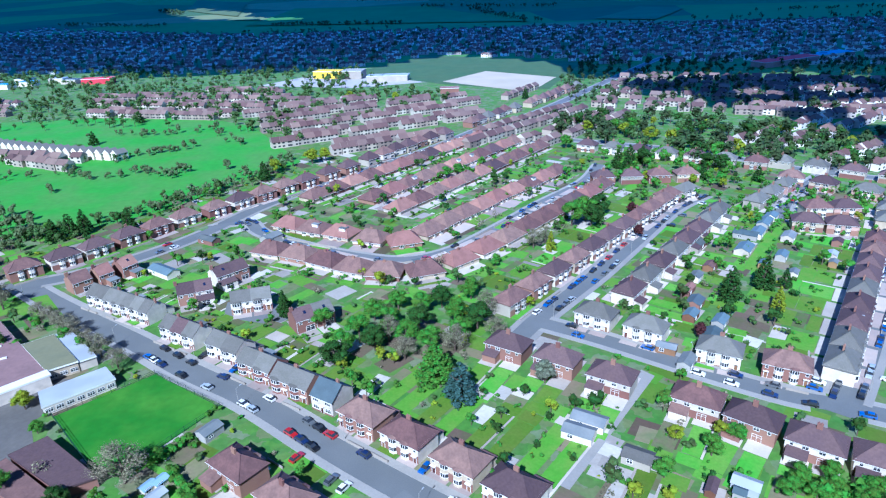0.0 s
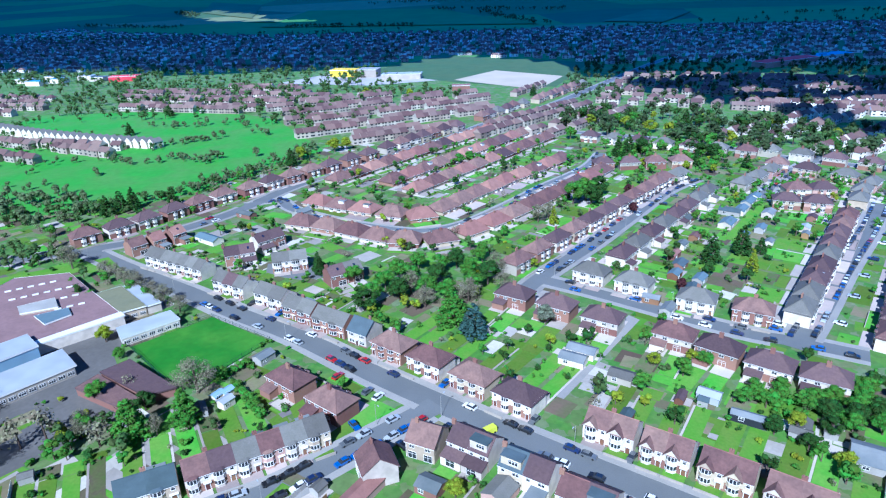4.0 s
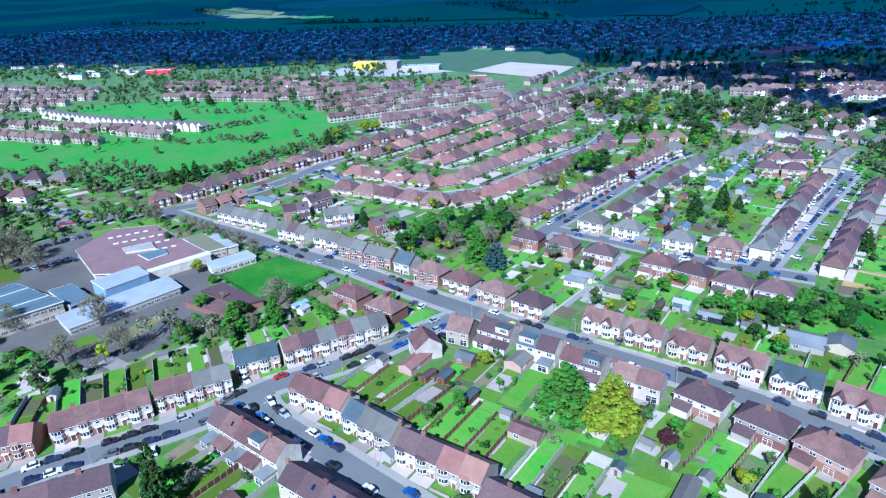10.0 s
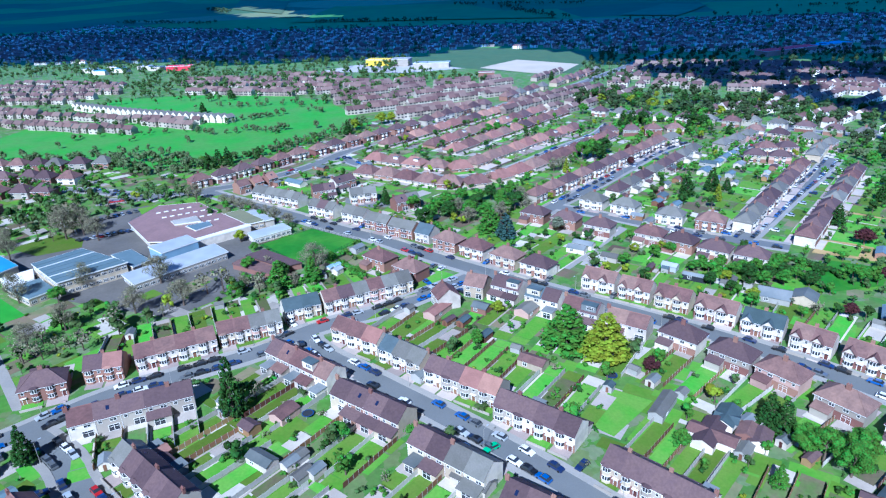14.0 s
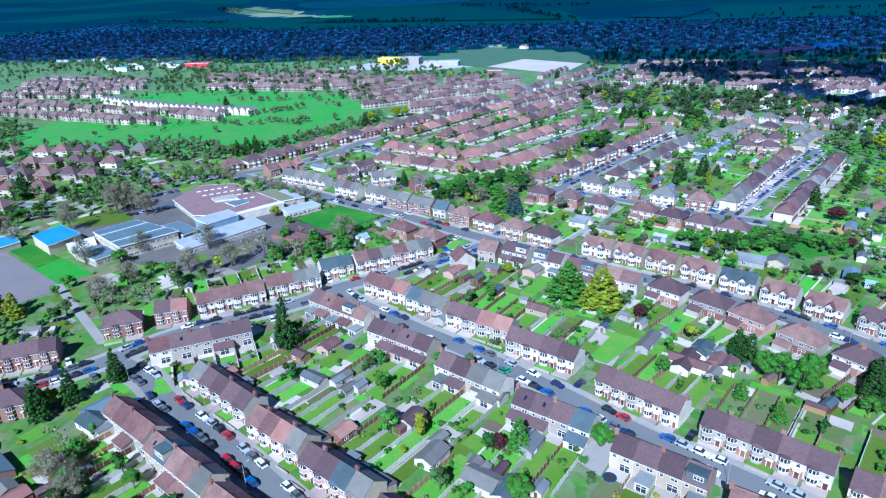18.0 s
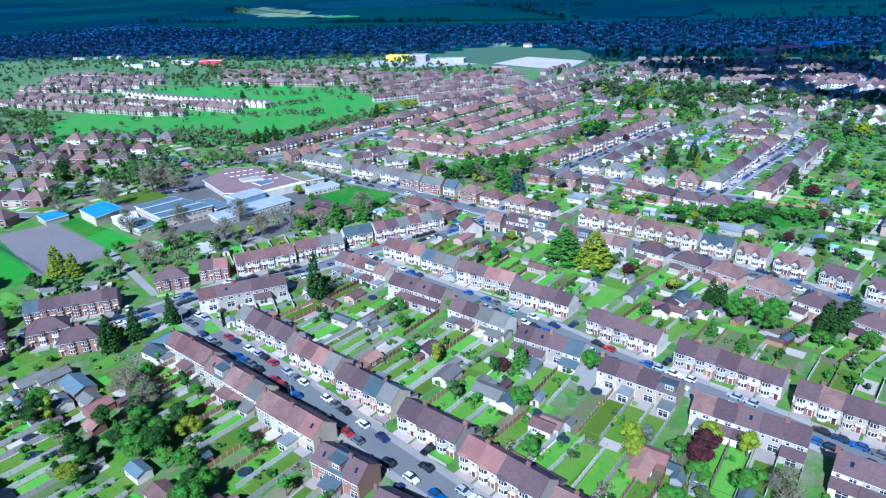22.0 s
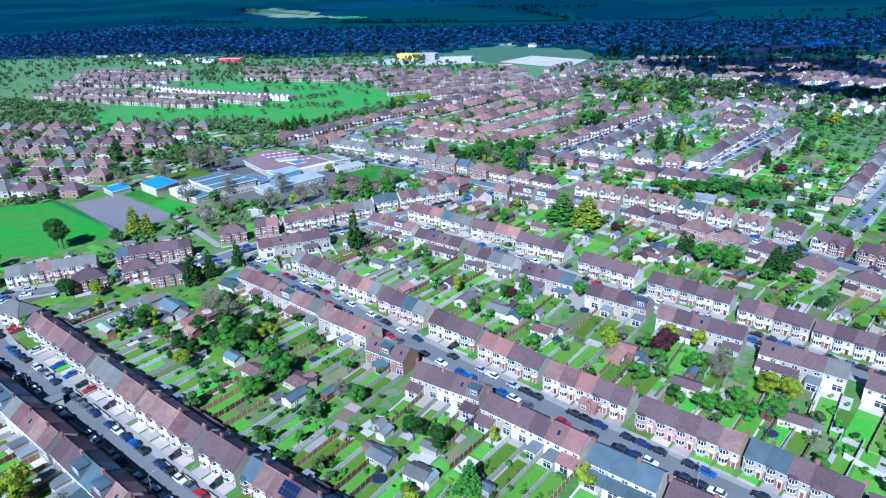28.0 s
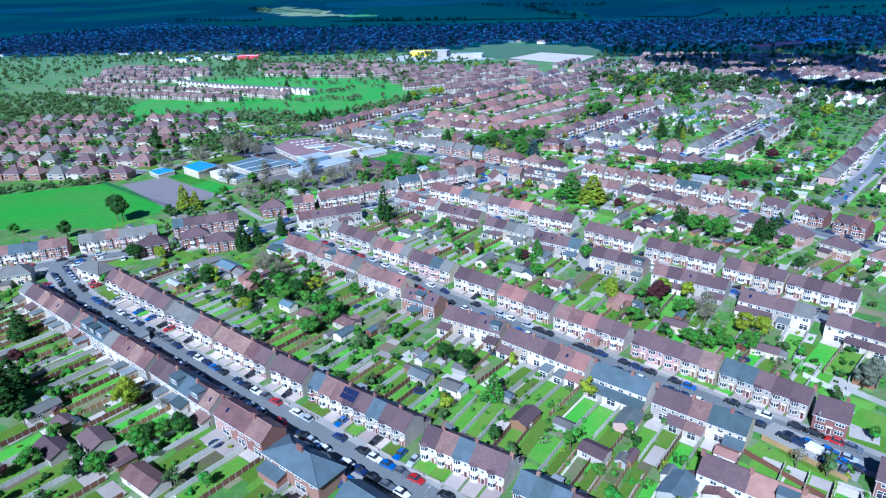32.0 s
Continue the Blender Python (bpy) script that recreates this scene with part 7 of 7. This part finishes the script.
wood("east_hedges", [(105, 112), (135, 135), (215, 225), (262, 215), (160, 75), (135, 50), (118, 60)], 55, 4, "leaf_wood", "hedges and trees in the long eastern gardens", per=80)
wood("east_garden_trees", [(70, 120), (125, 110), (150, 30), (260, 0), (260, 90), (150, 130)], 80, 5, "leaf_green", "hedges and trees in the long eastern gardens", per=60)
trees("holm", 7, [(-118, -72), (-124, -68), (-113, -66)], 1.2)
trees("green", 7, [(-146, -48), (-112, -56), (-104, -62), (-92, -72), (-84, -80), (-133, -62), (14, -28)], 1.3)
trees("bare", 12.5, [(-192, 92), (-172, 104), (-142, 108), (-245, 120), (-226, 178), (-196, 158), (-170, 216)], 1.2, "bare tree in the school grounds")
trees("green", 8, [(-108, 118), (-176, 92), (-214, 170)], 1.2)
flat("lawn", [(-236, 150), (-222, 168), (-204, 158), (-200, 150), (-216, 140)], 0.05, "lawn", "grass beside the school", "lawn")
flat("lawn", [(-200, 206), (-160, 228), (-142, 208), (-166, 212), (-190, 192)], 0.05, "lawn", "grass before the school", "lawn")

shrub_stuff("hut_bushes", [(-115.4, 152.8, 2), (-113.3, 154.4, 2), (-111.6, 156.9, 2.2), (-109.9, 159.5, 2), (-107.8, 161.2, 2.4), (-104, 168.5, 2.5), (-102.5, 169.5, 2.2)], "leaf_wood", "clipped bushes along the hut's wall", 60)
shrub_stuff("field_hedge", [(-75 + 5 * t / 8 + 0.5 * (t % 2), 128.3 + t, 2.6) for t in range(9)] + [(-69.4 + 1.0 * t, 124.1 - 1.32 * t, 3) for t in range(13)], "leaf_green", "green hedge beside the playing field and a garden", 60)
for _x, _y in ((-70.8, 119.8), (-73, 118)):
    outbuilding(_x, _y, 3.6, 2.6, "white", "pale_blue", 60, 1.8)
flat("gravel_yard", [(-57.6, 115.1), (-53.8, 118.5), (-48.1, 111.3), (-51.8, 108.1)], 0.07, "court", "dark gravelled yard inside a brick wall", "yard")
trees("dark", 13, [(109, 383), (117, 386), (127, 392), (111, 370), (185, 471)], 1.25)
trees("dark", 9, [(151, 355), (179, 346)], 1.3)
trees("lime", 11, [(111, 482), (150, 451)], 1.5)
trees("lime", 7, [(117, 353), (154, 334), (141, 344)], 0.9)
trees("green", 10, [(173, 453), (147, 487), (135, 489), (87, 437), (239, 385), (252, 384)], 1.3)

# ---- houses, sheds and trees between the long gardens ----
semis([(-153, -15)], -1, deep=0, roofs=[("roof_plum", 1)], walls=[("brick", 1)], way=(0.93, 0.37))
for q in ((-155.5, -37, 9, 6, "white", "roof_grey"), (-140, -48, 7, 5, "white", "felt"), (-124, -58, 5, 4, "brick", "roof_red"), (-93, -83, 8, 5.5, "cream", "roof_brown"), (-78, -88, 9, 6, "cream", "roof_brown"), (-156, -57, 8, 3, "fence_wood", "sheet_metal"), (-103, -75, 6, 4, "white", "school_slate"), (-174, -44, 6, 3, "white", "felt"), (-125.5, -15, 9, 7, "brick", "school_slate")):
    outbuilding(*q)
trees("holm", 8.5, [(-142, -55), (-102, -68), (-87, -81), (-188, -27)], 1.2)
trees("green", 8.5, [(-105, -70), (-109, -66), (-85, -87), (-90, -94)], 1.35)
trees("lime", 7, [(-96, -61), (-118, -79), (-176, -28)], 1.2)
trees("bare", 9, [(-119, -43), (-124, -41), (-114, -49)], 1.4)
trees("fir", 7, [(-115, -62), (-113, -45)], 1.2)
trees("green", 6, [(31, -75), (23, -83), (41, -78), (38, -98), (48, -101), (48, -94), (55, -101), (43, -101)], 1.4)
trees("bare", 12, [(47.5, -83)], 1.0, "tall pale bare birch beside a garden lawn")
flat("lawn", [(28, -92), (34, -86), (38, -89.2), (31, -96.4)], 0.06, "lawn", "bright mown lawn behind a garden house", "lawn")
flat("lawn", [(32, -97.6), (43, -87), (46.4, -89), (37.4, -97.5)], 0.058, "lawn", "rough lawn behind a hedge", "lawn")

# ---- far landmarks ----
block("far_school", [(400, 800), (495, 852), (488, 876), (393, 824)], 7, "pink", "red_panel", "large school with red and blue roofs", rim="trim")
block("far_school_wing", [(500, 856), (562, 888), (554, 912), (492, 880)], 7, "white", "sheet_blue", "blue-roofed wing of a large school")
block("depot", [(-165, 850), (-130, 840), (-126, 862), (-160, 872)], 9, "yellow_panel", "yellow_panel", "bright yellow depot building")
block("depot", [(-125, 835), (-100, 830), (-96, 855), (-122, 860)], 10, "pebble", "concrete", "pale works building beside the depot")
block("works_building", [(-90, 800), (-40, 800), (-38, 818), (-88, 820)], 7, "pebble", "sheet_metal", "long pale works building")
block("works_building", [(0, 690), (20, 690), (20, 702), (0, 704)], 6, "brick", "roof_red", "small brick works building by trees")
block("works_building", [(-478, 868), (-440, 872), (-442, 890), (-480, 886)], 7, "red_panel", "red_panel", "red works building among pale sheds")
for k, (x, y) in enumerate(((-618, 880), (-590, 905), (-566, 872), (-540, 900), (-512, 880), (-585, 850))):
    block("works_building", [(x, y), (x + 22, y - 4), (x + 24, y + 12), (x + 2, y + 16)], 6, "white", ("sheet_metal", "roof_slate", "sheet_blue")[k % 3], "pale shed of an industrial estate")

# ---- scattered garden growth ----


def open_spots(x0, x1, y0, y1, n, seed, inside=None):
    """Places clear of houses and roads."""
    r, out, cells = random.Random(seed), [], {}
    for hx, hy, hr in HOUSES:
        cells.setdefault((int(hx // 20), int(hy // 20)), []).append((hx, hy, hr))
    for _ in range(n):
        x, y = r.uniform(x0, x1), r.uniform(y0, y1)
        cx, cy = int(x // 20), int(y // 20)
        if any(math.hypot(x - hx, y - hy) < hr for i in (-1, 0, 1) for j in (-1, 0, 1) for hx, hy, hr in cells.get((cx + i, cy + j), ())):
            continue
        if inside and not inside(x, y) or on_road(Vector((x, y)), None, 3.2):
            continue
        out.append((x, y))
    return out


OPEN_GROUND = [
    [(-113, 148), (-92, 168), (-66, 150), (-78, 131), (-90, 125)],
    [(-195, 100), (-152, 91), (-140, 108), (-118, 124), (-106, 126), (-96, 134), (-118, 146), (-106, 166), (-130, 168), (-198, 212), (-222, 190), (-214, 160), (-240, 132)],
    [(-264, 92), (-252, 124), (-226, 133), (-205, 140), (-190, 135), (-182, 84), (-187, 66), (-207, 40)],
    [(-345, 66), (-275, 95), (-206, 44), (-225, 14), (-330, 8)],
    [(-420, 300), (-222, 290), (-176, 308), (-151, 332), (-125, 383), (-97, 424), (-165, 552), (-420, 610)],
]


def not_open_ground(x, y):
    """False on the playing fields, the park, the school yard and the court."""
    return not any(within(x, y, q) for q in OPEN_GROUND)


_r = random.Random(21)
_spots = open_spots(-230, 215, -190, 440, 3300, 4, not_open_ground)
shrub_stuff("garden_bushes", [(x, y, _r.uniform(0.7, 2.4)) for i, (x, y) in enumerate(_spots) if i % 5 < 2], "leaf_green", "fresh green bushes and hedges in the gardens", 42)
shrub_stuff("dark_garden_bushes", [(x, y, _r.uniform(0.8, 3.0)) for i, (x, y) in enumerate(_spots) if i % 5 == 2], "leaf_wood", "dull green bushes in the gardens", 54)
shrub_stuff("evergreen_bushes", [(x, y, _r.uniform(0.8, 3.2)) for i, (x, y) in enumerate(_spots) if i % 10 == 3], "leaf_dark", "dark evergreen bushes in the gardens", 54)
shrub_stuff("golden_bushes", [(x, y, _r.uniform(0.7, 2.2)) for i, (x, y) in enumerate(_spots) if i % 10 == 4], "leaf_lime", "golden-green bushes in the gardens", 54)
shrub_stuff("bare_bushes", [(x, y, _r.uniform(1.0, 3.0)) for i, (x, y) in enumerate(_spots) if i % 10 == 8], "twig", "leafless grey-brown bushes in the gardens", 54)


_edge = [(-180, 60), (-160, 80), (-122, 98), (-100, 106), (-92, 100), (-118, 86), (-136, 66), (-148, 46), (-146, 30), (-154, 34), (-170, 54)]
_b = [(x, y, _r.uniform(6, 12)) for x, y in ((_r.uniform(-190, -90), _r.uniform(30, 114)) for _ in range(130)) if within(x, y, _edge)]
growth("boundary_trees", _b[0::3], "twig", "tangle of bare trees behind the school boundary", 150)
growth("boundary_thicket", [(x, y, h * 0.75) for x, y, h in _b[1::3]], "leaf_wood", "dull green thicket behind the school boundary", 120)
growth("boundary_evergreens", [(x, y, h * 0.85) for x, y, h in _b[2::6]], "leaf_dark", "dark evergreens behind the school boundary", 144)
_t = [(x, y, _r.uniform(3.5, 8)) for x, y in open_spots(-225, 215, -188, 420, 1050, 9, not_open_ground)]
growth("small_garden_trees", _t[0::5] + _t[1::5], "leaf_green", "small fresh green trees in back gardens", 144)
growth("dull_garden_trees", _t[2::5], "leaf_wood", "small dull green trees in back gardens", 144)
growth("golden_garden_trees", _t[3::10], "leaf_lime", "small golden-green trees in back gardens", 144)
growth("bare_garden_trees", _t[8::10], "twig", "small leafless trees in back gardens", 120)
growth("evergreen_garden_trees", _t[4::5], "leaf_dark", "small dark evergreens in back gardens", 144)


def plots(name, places, mat, label):
    """Small rectangular garden plots, past counting, each a thin slab."""
    g, r = Geo(), random.Random(len(places))
    for x, y in places:
        t = radians(-34 + r.choice((0, 90)) + r.uniform(-6, 6)) if y < 150 else radians(52 + r.choice((0, 90)) + r.uniform(-8, 8))
        c, s, a, b, z = math.cos(t), math.sin(t), r.uniform(2, 4.2), r.uniform(2.5, 6.5), r.uniform(0.012, 0.048)
        g.prism([(x + p * a * c - q * b * s, y + p * a * s + q * b * c) for p, q in ((-1, -1), (1, -1), (1, 1), (-1, 1))], 0, z)
    return tagged(part(name, g, M[mat]), label, "garden plots", kind="stuff")


_p = open_spots(-225, 215, -188, 440, 3400, 31, not_open_ground)
plots("lawn_plots", [q for i, q in enumerate(_p) if i % 10 < 5 and not (i % 10 in (1, 4) and q[1] > 90) or i % 10 >= 7 and q[0] > 105 or i % 10 == 9], "plot_lawn", "mown grass plots in the gardens")
plots("bed_plots", [q for i, q in enumerate(_p) if 5 <= i % 10 < 7 or i % 10 in (1, 4) and q[1] > 90], "plot_soil", "bare earth beds in the gardens")
plots("paved_plots", [q for i, q in enumerate(_p) if i % 10 in (7, 8) and q[0] <= 105], "plot_stone", "pale paved plots in the gardens")

_w = open_spots(-480, -226, 100, 312, 1500, 17, not_open_ground)
plots("lawn_plots", _w[0::3], "plot_lawn", "mown grass plots behind the western houses")
plots("bed_plots", _w[1::6], "plot_soil", "bare earth beds behind the western houses")
plots("paved_plots", _w[4::6], "plot_stone", "paved drives by the western houses")
shrub_stuff("garden_bushes", [(x, y, _r.uniform(1.2, 3.2)) for x, y in _w[2::6]], "leaf_wood", "dull green bushes among the western houses", 42)
shrub_stuff("evergreen_bushes", [(x, y, _r.uniform(1.2, 3.4)) for x, y in _w[5::6]], "leaf_dark", "dark bushes among the western houses", 42)

flat("works_yard", [(-225, 800), (-170, 885), (-15, 835), (-15, 785), (-100, 755)], 0.08, "plot_stone", "pale yard about the depot and works", "yard")

# ---- school roof details ----
for k in range(4):
    for i in range(6):
        x, y = -178 + i * 3.3 + k * 6.4, 186 + i * 2.0 - k * 7.4
        if (k, i) in ((2, 0), (2, 1), (3, 0), (3, 1), (3, 2), (0, 5)):
            continue
        g = Geo()
        g.box(-1.1, 1.1, -0.35, 0.35, 3.9, 4.3)
        o = tagged(part("skylight", g, M["trim"]), "white raised skylight on the school's flat roof", "skylight", "school skylights")
        o.matrix_basis = pose(x, y, 0, 0, 0, 31)

# ---- fields on the downs ----


def down_field(a, b, c, d, mat, label):
    """A field draped over the slope between four corners."""
    g, n, k = Geo(), 14, 8
    A, B, C, D = (Vector(p) for p in (a, b, c, d))
    for j in range(k + 1):
        for i in range(n + 1):
            p = (A.lerp(B, i / n)).lerp(D.lerp(C, i / n), j / k)
            g.v.append((p.x, p.y, rise(p.x, p.y) + 2.5))
    for j in range(k):
        for i in range(n):
            q = j * (n + 1) + i
            g.f.append((q, q + 1, q + n + 2, q + n + 1))
            g.m.append(0)
    structure("field", g, M[mat], label, "field")


down_field((-700, 2290), (-520, 2225), (-470, 2262), (-660, 2345), "down_tan", "pale stubble field on the downs")
down_field((-600, 2080), (257, 1850), (-29, 2480), (-545, 2600), "down_green", "wide green field on the slope of the downs")
down_field((431, 1863), (575, 1771), (768, 2107), (654, 2198), "down_olive", "olive field high on the downs")
down_field((-1000, 2700), (-718, 2419), (-808, 2915), (-1074, 3057), "down_olive", "rough hillside with pale grass")
down_field((806, 1349), (842, 1249), (970, 1446), (922, 1525), "down_olive", "pale field beyond the town")
down_field((460, 1560), (564, 1300), (669, 1330), (600, 1672), "down_green", "green field beyond the town")

# ---- solar panels ----
_root = tagged(new("solar_panels"), "dark blue solar panels on a terrace roof", "solar panels")
_g = Geo()
_g.slab([(-0.5, -0.8, 0.06), (0.5, -0.8, 0.06), (0.5, 0.8, 0.06), (-0.5, 0.8, 0.06)], 0.05)
_panel = _g.mesh("panel", [M["panel"]])
_root.matrix_basis = Matrix.Translation((-66.2, -137.6, 6.62)) @ pose(0, 0, 0, 0, 0, facing(-0.54, -0.84)) @ pose(0, 0, 0, 36.2)
for i in range(5):
    for j in range(2):
        part("panel", _panel, None, _root, at=pose(-2.2 + 1.08 * i, -0.9 + 1.7 * j, 0.08))
